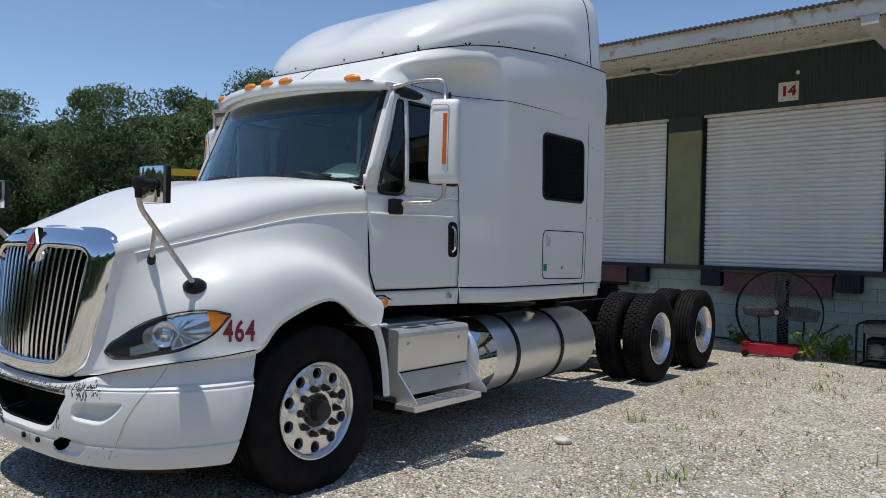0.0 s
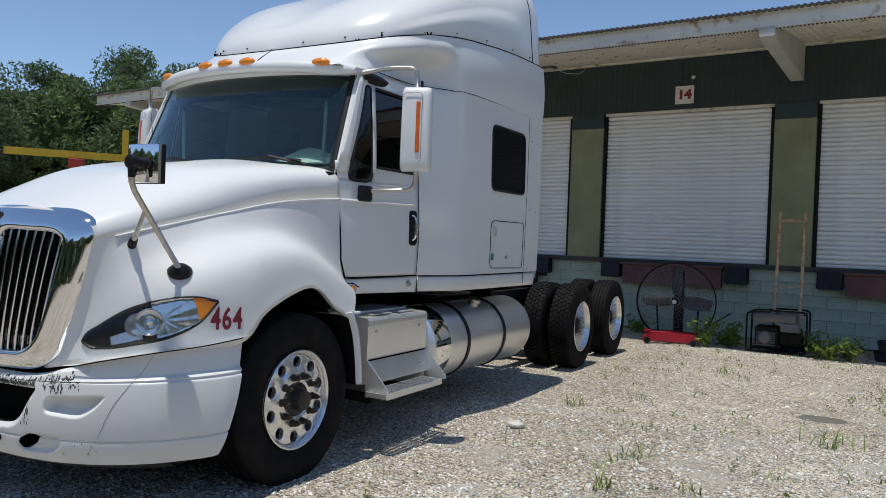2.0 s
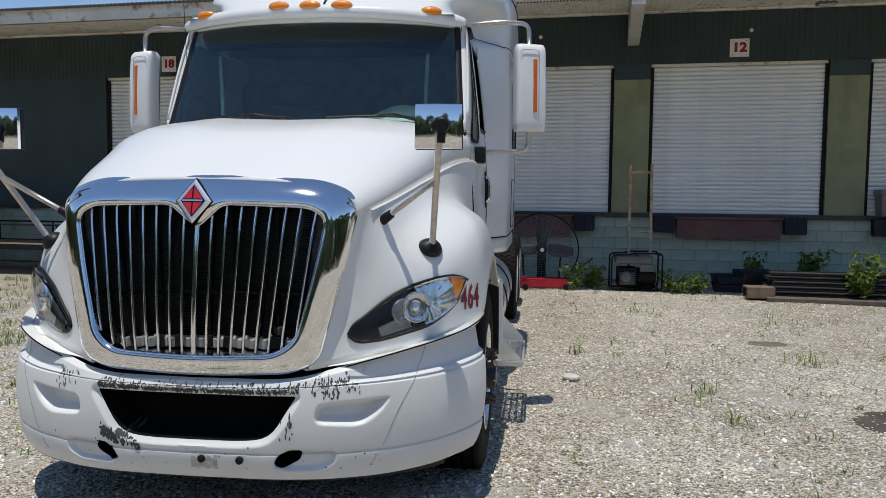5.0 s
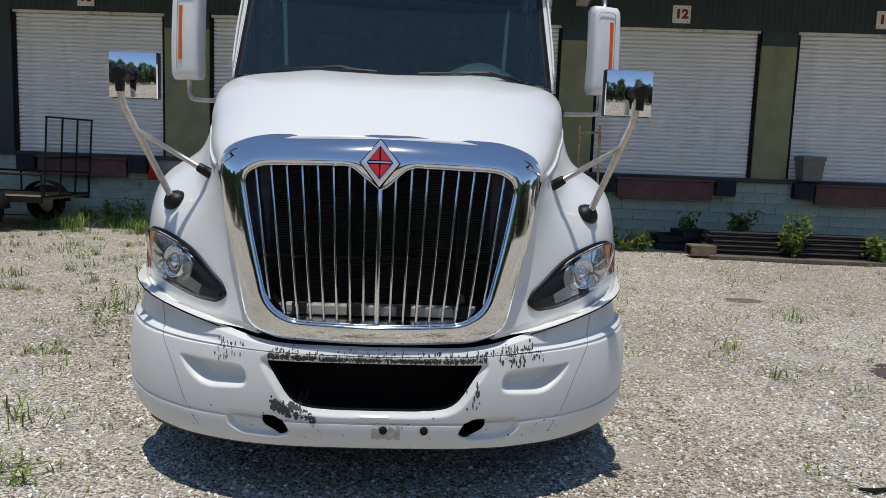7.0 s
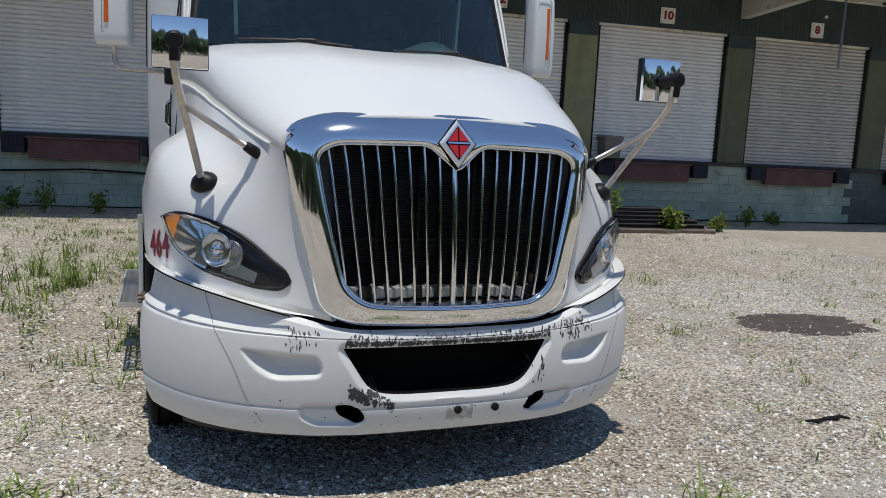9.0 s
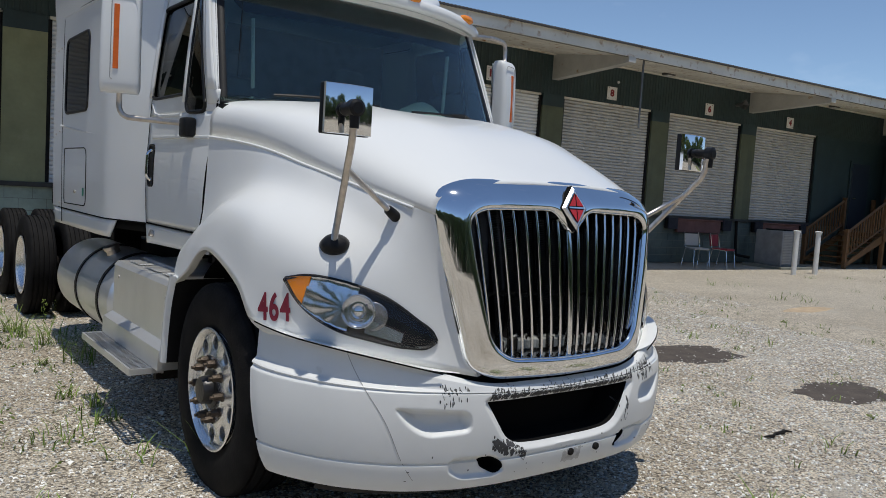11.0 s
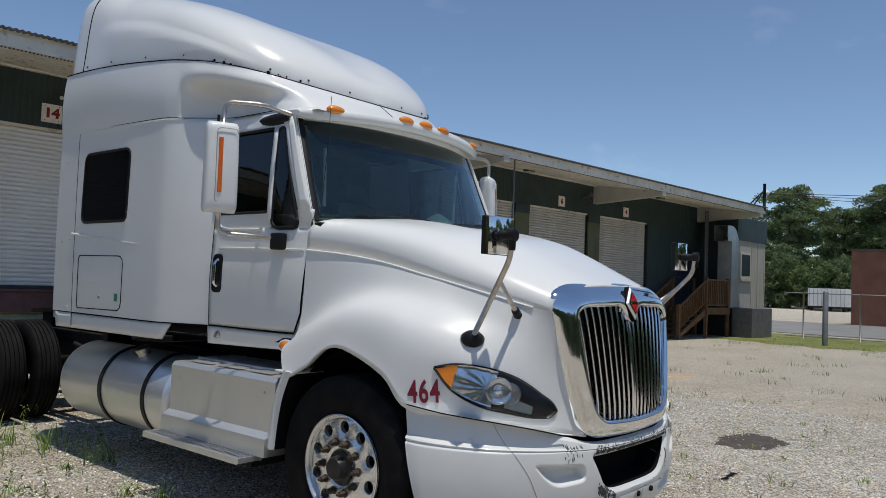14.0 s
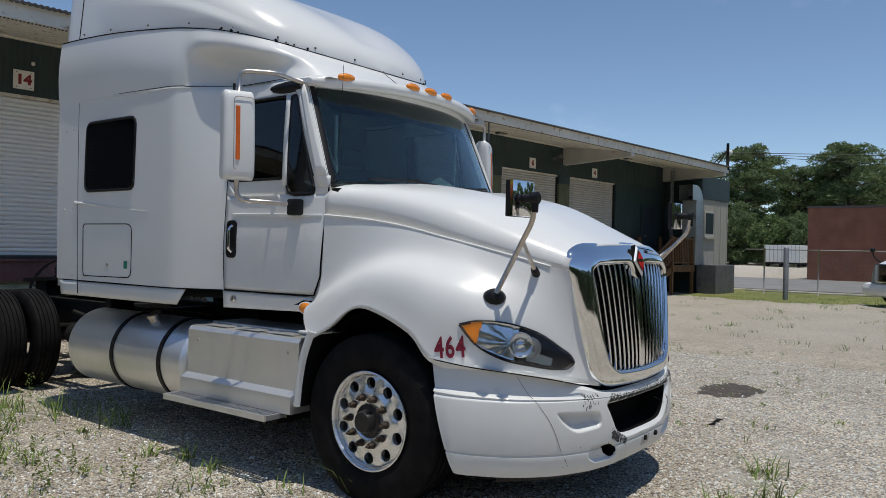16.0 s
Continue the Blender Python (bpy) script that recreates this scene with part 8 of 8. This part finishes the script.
# utility pole with wires
up = empty("service_mast", at_dock(23.46, -2.36, 0), label="steel service mast on the canopy corner with sagging wires", category="mast")
bm = bmesh.new()
tube(bm, [(0, 0, 4.60), (0, 0, 5.58)], [.055, .05], 10)
part("pole", bm, FRAME_BLACK, up, smooth=True)
for dx, dy in ((-.7, .1), (-.35, .5)):
    bm = bmesh.new()
    tube(bm, [(dx, dy, 4.72), (0, 0, 5.35)], .022, 6)
    part("brace", bm, FRAME_BLACK, up)
bm = bmesh.new()
bmesh.ops.create_uvsphere(bm, u_segments=10, v_segments=8, radius=.11, matrix=Matrix.Translation((.12, -.02, 5.25)))
part("insulator", bm, SIGN, up, smooth=True)
for k, (z, rise) in enumerate(((5.25, 2.2), (5.22, 1.0), (5.18, -.4))):
    bm = bmesh.new()
    tube(bm, [(.1 + t * 30, -t * 42, z - .9 * math.sin(math.pi * t) + rise * t) for t in np.linspace(0, 1, 20)], .009 if k else .012, 4)
    part("wire", bm, BLACK, up)

# yellow gantry crane far to the left
yc = empty("gantry_crane", Matrix.Translation((-19.2, 14.6, 0)) @ Matrix.Rotation(radians(52), 4, "Z"), label="yellow steel gantry crane beyond the warehouse", category="crane")
YEL = mat("crane_yellow", (.55, .36, .02), .5, 0, .15, 3)
part("beam", boxed(-2.2, 1.6, -.08, .08, 3.72, 3.95), YEL, yc)
part("column", boxed(1.35, 1.55, -.1, .1, 0, 4.8), YEL, yc)
part("hoist", boxed(-.3, .2, -.15, .15, 3.4, 3.7, .03), mat("hoist_red", (.35, .03, .02), .5), yc)

# ---- small things on the gravel ----
def rock(x, y, r, m, name="stone", label="pale broken limestone piece on gravel"):
    o = empty(name, (x, y, ground_z(x, y)), label=label, category="stone")
    bm = bmesh.new()
    bmesh.ops.create_icosphere(bm, subdivisions=2, radius=r)
    for v in bm.verts:
        v.co *= 1 + .35 * noise.noise(v.co * 9 + Vector((x, y, 0)))
        v.co.z = v.co.z * .42 + r * .25
    part("stone_body", bm, m, o)


rock(1.755, 3.45, .075, mat("pale_stone", (.62, .60, .55), .85, 0, .12, 12, .3, 60))
rock(2.9, 2.9, .03, bpy.data.materials["pale_stone"])
rock(8.6, 9.35, .07, bpy.data.materials["pale_stone"])
de = empty("rubber_scrap", (2.44, .52, ground_z(2.44, .52)), label="strip of torn black rubber on gravel", category="scrap")
bm = bmesh.new()
tube(bm, [(-.14, .01, .012), (-.08, -.02, .016), (-.01, .01, .012), (.07, -.01, .02), (.12, .02, .014), (.16, -.02, .012)], [.006, .012, .009, .014, .012, .005], 6)
part("strip", bm, FRAME_BLACK, de)
OILY = mat("oily_soil", (.085, .068, .055), .85, 0, .3, 6, .5, 80)


def stain(x, y, rx, ry, seed, m, label):
    bm = bmesh.new()
    rows = []
    for t in np.linspace(.02, 1, 9):
        row = []
        for k in range(64):
            a = 2 * math.pi * k / 64
            d = Vector((math.cos(a), math.sin(a), seed))
            q = t * (1 + (.26 * noise.noise(d * 1.6) + .16 * noise.noise(d * 5.0) + .10 * noise.noise(d * 13.0)) * t)
            px, py = x + rx * q * math.cos(a), y + ry * q * math.sin(a)
            row.append((px, py, ground_z(px, py) + .006 - .007 * t ** 4))
        rows.append(row)
    vs = sheet(bm, rows, close_v=True)
    bm.faces.new(vs[0][::-1])
    tagged(part("soil_patch", bm, m), label, "soil", kind="structure")


for k, (x, y, rx, ry) in enumerate(STAINS[:2]):
    stain(x, y, rx * .95, ry * .95, k + 1, OILY, "dark oily soil patch in the gravel")
stain(*STAINS[2], 3, mat("dull_soil", (.16, .15, .12), .9, 0, .2, 6, .4, 80), "dull bare soil patch in the gravel")
stain(9.5, 3.95, .75, .20, 4, mat("rusty_sand", (.47, .36, .24), .95, 0, .2, 5, .4, 80), "rust-tinted sandy patch in the gravel")


# ---- plants ----
def leafy(name, c1, c2, scale, glow=0.35):
    """Leaf surface that lets part of the sunlight through."""
    m = mat(name, c1, .6, 0, .3, scale, island=.5, color2=c2, spec=.25)
    n, l = m.node_tree.nodes, m.node_tree.links
    b = n["Principled BSDF"]
    t, x = n.new("ShaderNodeBsdfTranslucent"), n.new("ShaderNodeMixShader")
    x.inputs[0].default_value = glow
    l.new(b.inputs["Base Color"].links[0].from_socket, t.inputs["Color"])
    l.new(b.outputs[0], x.inputs[1])
    l.new(t.outputs[0], x.inputs[2])
    l.new(x.outputs[0], n["Material Output"].inputs["Surface"])
    return m


LEAF = leafy("broad_leaf", (.13, .20, .075), (.21, .29, .115), 1.5)
LEAF_DK = leafy("dark_leaf", (.105, .165, .075), (.17, .235, .11), .6)
PINE = leafy("pine_needles", (.15, .215, .095), (.23, .30, .14), .8, .45)
BARK = mat("bark", (.09, .07, .055), .9, 0, .3, 4, .5, 30)
GRASS = mat("weed_blade", (.13, .24, .045), .7, 0, .3, 2.0, island=.4, color2=(.28, .35, .09), spec=.2)


def quads(name, centres, size, rng, material, up=0.3, aspect=1.4):
    """Leaves: one small folded quad a centre, turned at random."""
    n = len(centres)
    c = np.asarray(centres, float)
    d = rng.normal(size=(n, 3))
    d[:, 2] += up
    d /= np.linalg.norm(d, axis=1)[:, None]
    a = np.cross(d, rng.normal(size=(n, 3)))
    a /= np.linalg.norm(a, axis=1)[:, None]
    b = np.cross(d, a)
    s = (size * rng.uniform(.6, 1.3, n))[:, None]
    v = np.stack([c - a * s * aspect, c + b * s * .6 - d * s * .12, c + a * s * aspect, c - b * s * .6 - d * s * .12], 1).reshape(-1, 3)
    f = np.arange(4 * n).reshape(-1, 4)
    me = bpy.data.meshes.new(name)
    me.from_pydata(v.tolist(), [], f.tolist())
    me.materials.append(material)
    return me


def broad_tree(seed, h, w, leaves, leaf, material, low=0.08):
    rng = np.random.RandomState(seed)
    root = empty("tree", (0, 0, -.03), label="leafy green tree at the yard's edge", category="tree", group="trees round the yard")
    bm = bmesh.new()
    tube(bm, [(0, 0, 0), (.05, .02, h * .3), (-.05, .06, h * .6)], [w * .05, w * .04, w * .02], 8)
    part("trunk", bm, BARK, root, smooth=True)
    clumps = []
    for k in range(64):
        a, t = rng.uniform(0, 6.28), rng.rand()
        z = h * (low + (1 - low) * t * .96)
        r = w * .5 * math.sqrt(max(.02, 1 - ((t - .38) / .64) ** 2)) * rng.uniform(.55, 1.05)
        clumps.append((r * math.cos(a), r * math.sin(a), z, h * rng.uniform(.06, .13)))
    bm = bmesh.new()
    for x, y, z, r in clumps[:14]:
        tube(bm, [(0, 0, z * .55), (x * .5, y * .5, z * .82), (x * .9, y * .9, z)], [w * .018, w * .010, w * .004], 5)
    part("limb", bm, BARK, root)
    pts = []
    per = leaves // len(clumps)
    for x, y, z, r in clumps:
        d = rng.normal(size=(per, 3))
        d /= np.linalg.norm(d, axis=1)[:, None]
        q = r * rng.uniform(.55, 1.15, per)[:, None] * np.array((1.25, 1.25, .85))
        pts.append(np.array((x, y, z)) + d * q)
    me = quads("crown", np.vstack(pts), leaf, rng, material, .8)
    ob = new("crown", me)
    ob.parent = root
    return root


def pine_tree(seed, h, w, needles):
    rng = np.random.RandomState(seed)
    root = empty("pine_tree", (0, 0, -.03), label="tall pine with a bare trunk and layered crown", category="tree", group="pines beyond the road")
    bm = bmesh.new()
    tube(bm, [(0, 0, 0), (.1, 0, h * .5), (0, .1, h * .97)], [.24, .17, .05], 8)
    part("trunk", bm, BARK, root, smooth=True)
    pts = []
    bm = bmesh.new()
    for k in range(64):
        t = rng.uniform(.36, 1.0)
        a = k * 2.4 + rng.uniform(-.5, .5)
        r = w * .5 * math.sqrt(max(.03, 1 - ((t - .68) / .36) ** 2)) * rng.uniform(.45, 1.05)
        x, y, z = r * math.cos(a), r * math.sin(a), h * t + r * .12
        tube(bm, [(0, 0, h * t - r * .1), (x, y, z)], [.05, .015], 5)
        n = needles // 64
        d = rng.normal(size=(n, 3))
        d /= np.linalg.norm(d, axis=1)[:, None]
        d[:, 2] = np.abs(d[:, 2]) * .9 - .25
        puff = rng.uniform(.75, 1.25) * (.55 + .085 * w)
        pts.append(np.array((x * .9, y * .9, z)) + d * np.array((1.0, 1.0, .85)) * puff * rng.uniform(.55, 1.05, n)[:, None])
    part("limb", bm, BARK, root)
    ob = new("crown", quads("crown", np.vstack(pts), .10, rng, PINE, .9, 1.9))
    ob.parent = root
    return root


kinds = [broad_tree(1, 9.0, 7.5, 46000, .088, LEAF_DK), broad_tree(2, 10.5, 7.0, 46000, .088, LEAF_DK), broad_tree(3, 8.0, 8.0, 46000, .084, LEAF)]
far_kinds = [broad_tree(4, 9.0, 7.5, 3500, .28, LEAF_DK), broad_tree(5, 8.5, 8.0, 3500, .28, LEAF)]
wood_kinds = [broad_tree(6, 8.5, 7.0, 8000, .17, PINE), broad_tree(7, 7.5, 7.5, 8000, .17, LEAF)]
spots_l = []
rng = random.Random(21)
# tree belt to the left and round behind the yard
for k in range(20):
    a = radians(138 + k * 2.75)
    d = 43 + rng.uniform(-3, 5)
    spots_l.append((4.5 + d * math.cos(a), -2 + d * math.sin(a), rng.uniform(.78, .91)))
for k in range(8):
    a = radians(140 + k * 6.0)
    d = 54 + rng.uniform(-3, 5)
    spots_l.append((4.5 + d * math.cos(a), -2 + d * math.sin(a), rng.uniform(.88, 1.04)))
for k in range(30):
    a = radians(196 + k * 5.2)
    d = 40 + rng.uniform(-5, 7)
    spots_l.append((d * math.cos(a), d * math.sin(a), rng.uniform(.9, 1.25)))
for i, (x, y, sc) in enumerate(spots_l):
    if i < 28:
        sc *= .90 if math.atan2(y + 2, x - 4.5) > radians(147.5) or y < -2 else 1.08
    m = Matrix.Translation((x, y, -.03)) @ Matrix.Rotation(rng.uniform(0, 6.28), 4, "Z") @ Matrix.Diagonal((sc, sc, sc * rng.uniform(.92, 1.16), 1))
    src = kinds[rng.randrange(3)] if i < 28 else far_kinds[i % 2]
    if i < 3:
        kinds[i].matrix_basis = m
    elif i in (28, 29):
        far_kinds[i - 28].matrix_basis = m
    else:
        c = copy_thing(src, Matrix.Identity(4))
        c.matrix_basis = m
pines = [pine_tree(31, 11.2, 6.8, 17000), pine_tree(32, 10.2, 7.6, 17000)]
spots_r = [(75, 22.5, 1.0), (84, 19.5, .98), (82, 14.5, 1.06), (88, 27, .9), (90, 10.5, 1.02), (92, 5, 1.0), (95, 16, 1.0), (98, 22, .95)]
for i, (x, y, sc) in enumerate(spots_r):
    x, y, sc = -4.5 + (x + 4.5) * 1.45, -5.0 + (y + 1.8) * 1.45, sc * 1.45
    m = Matrix.Translation((x, y, -.03)) @ Matrix.Rotation(i * 1.7, 4, "Z") @ Matrix.Diagonal((sc, sc, sc, 1))
    if i < 2:
        pines[i].matrix_basis = m
    else:
        copy_thing(pines[i % 2], Matrix.Identity(4)).matrix_basis = m
for i in range(24):
    x, y = 66 + 4 * (i % 3), 7 + i * 1.0
    sc = .54 + .30 * ((i * 7) % 5) / 4 + .010 * i
    x, y, sc = -4.5 + (x + 4.5) * 1.5, -1.8 + (y + 1.8) * 1.5, sc * 1.05
    m = Matrix.Translation((x, y, -.03)) @ Matrix.Rotation(i * 2.1, 4, "Z") @ Matrix.Diagonal((sc, sc, sc, 1))
    if i < 2:
        wood_kinds[i].matrix_basis = m
    else:
        copy_thing(wood_kinds[i % 2], Matrix.Identity(4)).matrix_basis = m


# weeds in the gravel
def tufts(name, spots, seed, label):
    """Thin bent blades in tufts; spots as (x, y, height, blades, spread)."""
    rng = np.random.RandomState(seed)
    vs, fs = [], []
    for x, y, h, n, sp in spots:
        for _ in range(n):
            a, lean = rng.uniform(0, 6.28), rng.uniform(.3, 1.5)
            bx, by = x + rng.normal() * sp, y + rng.normal() * sp
            bz = ground_z(bx, by)
            hh, w = h * rng.uniform(.45, 1.15), rng.uniform(.003, .006)
            ca, sa = math.cos(a), math.sin(a)
            k = len(vs)
            for t, ww in ((0, 1), (.5, .8), (.85, .5)):
                ox, oz = lean * hh * t * t, hh * t * (1 - .25 * lean * t)
                vs.append((bx + ca * ox - sa * w * ww, by + sa * ox + ca * w * ww, bz + oz))
                vs.append((bx + ca * ox + sa * w * ww, by + sa * ox - ca * w * ww, bz + oz))
            vs.append((bx + ca * lean * hh, by + sa * lean * hh, bz + hh * (1 - .25 * lean)))
            fs += [(k, k + 1, k + 3, k + 2), (k + 2, k + 3, k + 5, k + 4), (k + 4, k + 5, k + 6)]
    me = bpy.data.meshes.new(name)
    me.from_pydata(vs, [], fs)
    me.materials.append(GRASS)
    return tagged(new(name, me), label, "weeds", kind="stuff")


rng = random.Random(8)
spots = [(3.96, 4.43, .14, 30, .10), (2.78, 3.16, .13, 16, .06), (2.78, 2.37, .16, 18, .06), (2.81, 7.44, .15, 22, .10), (1.85, 4.6, .14, 14, .04), (2.3, 5.2, .10, 16, .10), (-1.24, 4.84, .26, 34, .16), (-1.12, 1.57, .36, 16, .03), (-1.55, 2.45, .12, 24, .10), (1.0, -.25, .18, 34, .08), (-.2, -.3, .20, 40, .06), (.45, -.45, .17, 26, .05), (-1.7, .55, .12, 26, .06), (-2.2, .2, .13, 26, .08), (-2.1, 1.2, .2, 40, .12), (-2.6, -.2, .14, 24, .08)]
for _ in range(150):
    x, y = rng.uniform(1.5, 8.5), rng.uniform(-.5, 10)
    spots.append((x, y, rng.uniform(.03, .10), rng.randint(4, 12), rng.uniform(.03, .12)))
for _ in range(360):
    x, y = rng.uniform(-7.5, -1.3), rng.uniform(-.6, 10.2)
    near = .55 if y < 2.0 and x < -2.4 else 1
    spots.append((x, y, near * rng.uniform(.04, .14), rng.randint(8, 30), rng.uniform(.03, .10)))
for _ in range(26):
    x, y = rng.gauss(-1.9, .35), rng.gauss(5.3, .7)
    spots.append((x, y, rng.uniform(.12, .30), rng.randint(14, 30), rng.uniform(.04, .09)))
for _ in range(30):
    x, y = rng.uniform(-7.5, -3.6), rng.uniform(9.6, 11.0)
    spots.append((x, y, rng.uniform(.2, .45), rng.randint(30, 50), rng.uniform(.08, .16)))
for _ in range(60):
    x, y = rng.uniform(9, 21), rng.uniform(-1, 7)
    spots.append((x, y, rng.uniform(.06, .16), rng.randint(8, 18), rng.uniform(.06, .16)))
for _ in range(220):
    x = rng.uniform(20.8, 26)
    y = rng.uniform(-8, 7)
    spots.append((x, y, rng.uniform(.05, .13), 16, .2))
tufts("weed_tufts", spots, 6, "sparse green and straw weeds in the gravel")


def sprigs(spots, seed):
    """Small upright weeds with leaves along their stems; spots as (x, y, height, stems)."""
    rng = np.random.RandomState(seed)
    pts = []
    for x, y, h, n in spots:
        for _ in range(n):
            a, lean, hh = rng.uniform(0, 6.28), rng.uniform(0, .5), h * rng.uniform(.5, 1.1)
            bx, by = x + rng.normal() * .03, y + rng.normal() * .03
            for t in np.linspace(.2, 1, max(4, int(hh * 55))):
                pts.append((bx + lean * hh * t * math.cos(a) + rng.normal() * .010, by + lean * hh * t * math.sin(a) + rng.normal() * .010, ground_z(bx, by) + hh * t))
    me = quads("leafy_sprigs", pts, .011, rng, LEAF_BRIGHT, .7, 1.5)
    return tagged(new("leafy_sprigs", me), "small leafy green weeds sprouting from the gravel", "weeds", kind="stuff")


def bush(u, v, h, w, n, leaf, seed):
    rng = np.random.RandomState(seed)
    root = empty("weed_bush", at_dock(u, v), label="bright green leafy weed growing by the dock wall", category="weed", group="weeds by the dock")
    pts = []
    bm = bmesh.new()
    for k in range(9):
        a, r = rng.uniform(0, 6.28), w * rng.uniform(.1, .5)
        top = h * rng.uniform(.55, 1.05)
        tube(bm, [(0, 0, 0), (r * .5 * math.cos(a), r * .5 * math.sin(a), top * .55), (r * math.cos(a), r * math.sin(a), top)], [.008, .006, .003], 4)
        m = n // 9
        t = rng.uniform(.25, 1.05, m)[:, None]
        pts.append(np.hstack([t * r * math.cos(a), t * r * math.sin(a), t * top]) + rng.normal(size=(m, 3)) * np.array((.055, .055, .04)))
    part("stem", bm, GRASS, root)
    ob = new("leaf_mass", quads("leaf_mass", np.vstack(pts), leaf, rng, LEAF_BRIGHT, .8, 1.5))
    tagged(ob, kind="stuff")
    ob.parent = root
    return root


LEAF_BRIGHT = leafy("weed_leaf", (.16, .24, .05), (.27, .35, .08), 3)
rng = random.Random(77)
sprig_spots = [(rng.gauss(-1.95, .45), rng.gauss(4.9, .9), rng.uniform(.10, .32), rng.randint(3, 7)) for _ in range(30)]
sprig_spots += [(rng.uniform(-5.5, -1.4), rng.uniform(-.4, 8.5), rng.uniform(.03, .12), rng.randint(1, 4)) for _ in range(90)]
sprig_spots += [(rng.uniform(1.6, 8.0), rng.uniform(.3, 9.6), rng.uniform(.03, .11), rng.randint(1, 4)) for _ in range(110)]
sprig_spots += [(rng.uniform(-.6, 1.1), rng.uniform(-.55, -.15), rng.uniform(.05, .14), rng.randint(3, 6)) for _ in range(9)]
sprigs(sprig_spots, 5)
bush(5.28, -1.95, .72, .62, 260, .05, 1)
bush(6.6, -2.0, .50, .55, 200, .045, 2)
bush(7.6, -1.9, .34, .45, 140, .04, 3)
bush(4.9, -.55, .62, .70, 240, .05, 4)
bush(4.05, -.35, .55, .4, 130, .045, 5)
rng = random.Random(14)
for k, u in enumerate((1.05, 1.25, 1.4, 2.55, 2.75, 3.0, -2.0, -.35, -3.2, -4.0, -4.6, -5.0, -5.5, -5.9, -6.3, -6.6, -7.0, 8.9, 9.8)):
    bush(u, -1.45 + rng.uniform(-.15, .25) if 0 < u < 3.2 else -.7 + rng.uniform(-.3, .3), rng.uniform(.22, .50), rng.uniform(.25, .5), 120, .035, 20 + k)


# ---- repeated pieces: door slats and wall blocks ----
bm = bmesh.new()
sp = (DZ1 - .05 - DZ0 - .05) / 34
prof = [(.128, 0), (.100, .10 * sp), (.080, .36 * sp), (.080, .64 * sp), (.100, .90 * sp), (.129, .985 * sp)]
sheet(bm, [[(x, y, z) for y, z in prof] for x in (-DW + .03, DW - .03)])
slat_mesh = bpy.data.meshes.new("slat")
for f in bm.faces:
    f.smooth = True
bm.to_mesh(slat_mesh)
bm.free()
slat_mesh.materials.append(SLAT)
shaded_slat_mesh = slat_mesh.copy()
shaded_slat_mesh.materials[0] = SLAT_SHADED
for d, c in zip(dock_doors, doors):
    for k in range(34):
        ob = new("slat", slat_mesh if c < 10 else shaded_slat_mesh)
        ob.parent = d
        ob.location = (0, 0, DZ0 + .05 + k * sp)

block_mesh = bpy.data.meshes.new("block")
bm = boxed(-.1965, .1965, -.006, .04, -.0925, .0925, .004)
bm.to_mesh(block_mesh)
bm.free()
block_mesh.materials.append(BLOCKS)
rest, dark_rest = bmesh.new(), bmesh.new()
for r in range(6):
    z = .095 + r * .192
    for k in range(int((U1 - U0) / .4)):
        u = U0 + .2 + k * .4 + (.2 if r % 2 else 0)
        if u > U1 - .3:
            continue
        if 0.6 < u < 8.6:
            ob = new("block", block_mesh)
            ob.parent = wh
            ob.location = (u, .03, z)
        elif u > 12.2:
            box(dark_rest, u - .1965, u + .1965, .024, .06, z - .0925, z + .0925)
        else:
            box(rest, u - .1965, u + .1965, .024, .06, z - .0925, z + .0925)
tagged(part("block_course", rest, BLOCKS, wh), kind="stuff")
tagged(part("block_course", dark_rest, mat("dark_green_block", (.12, .15, .135), .85, 0, .22, 1.6, .4, 70), wh), kind="stuff")
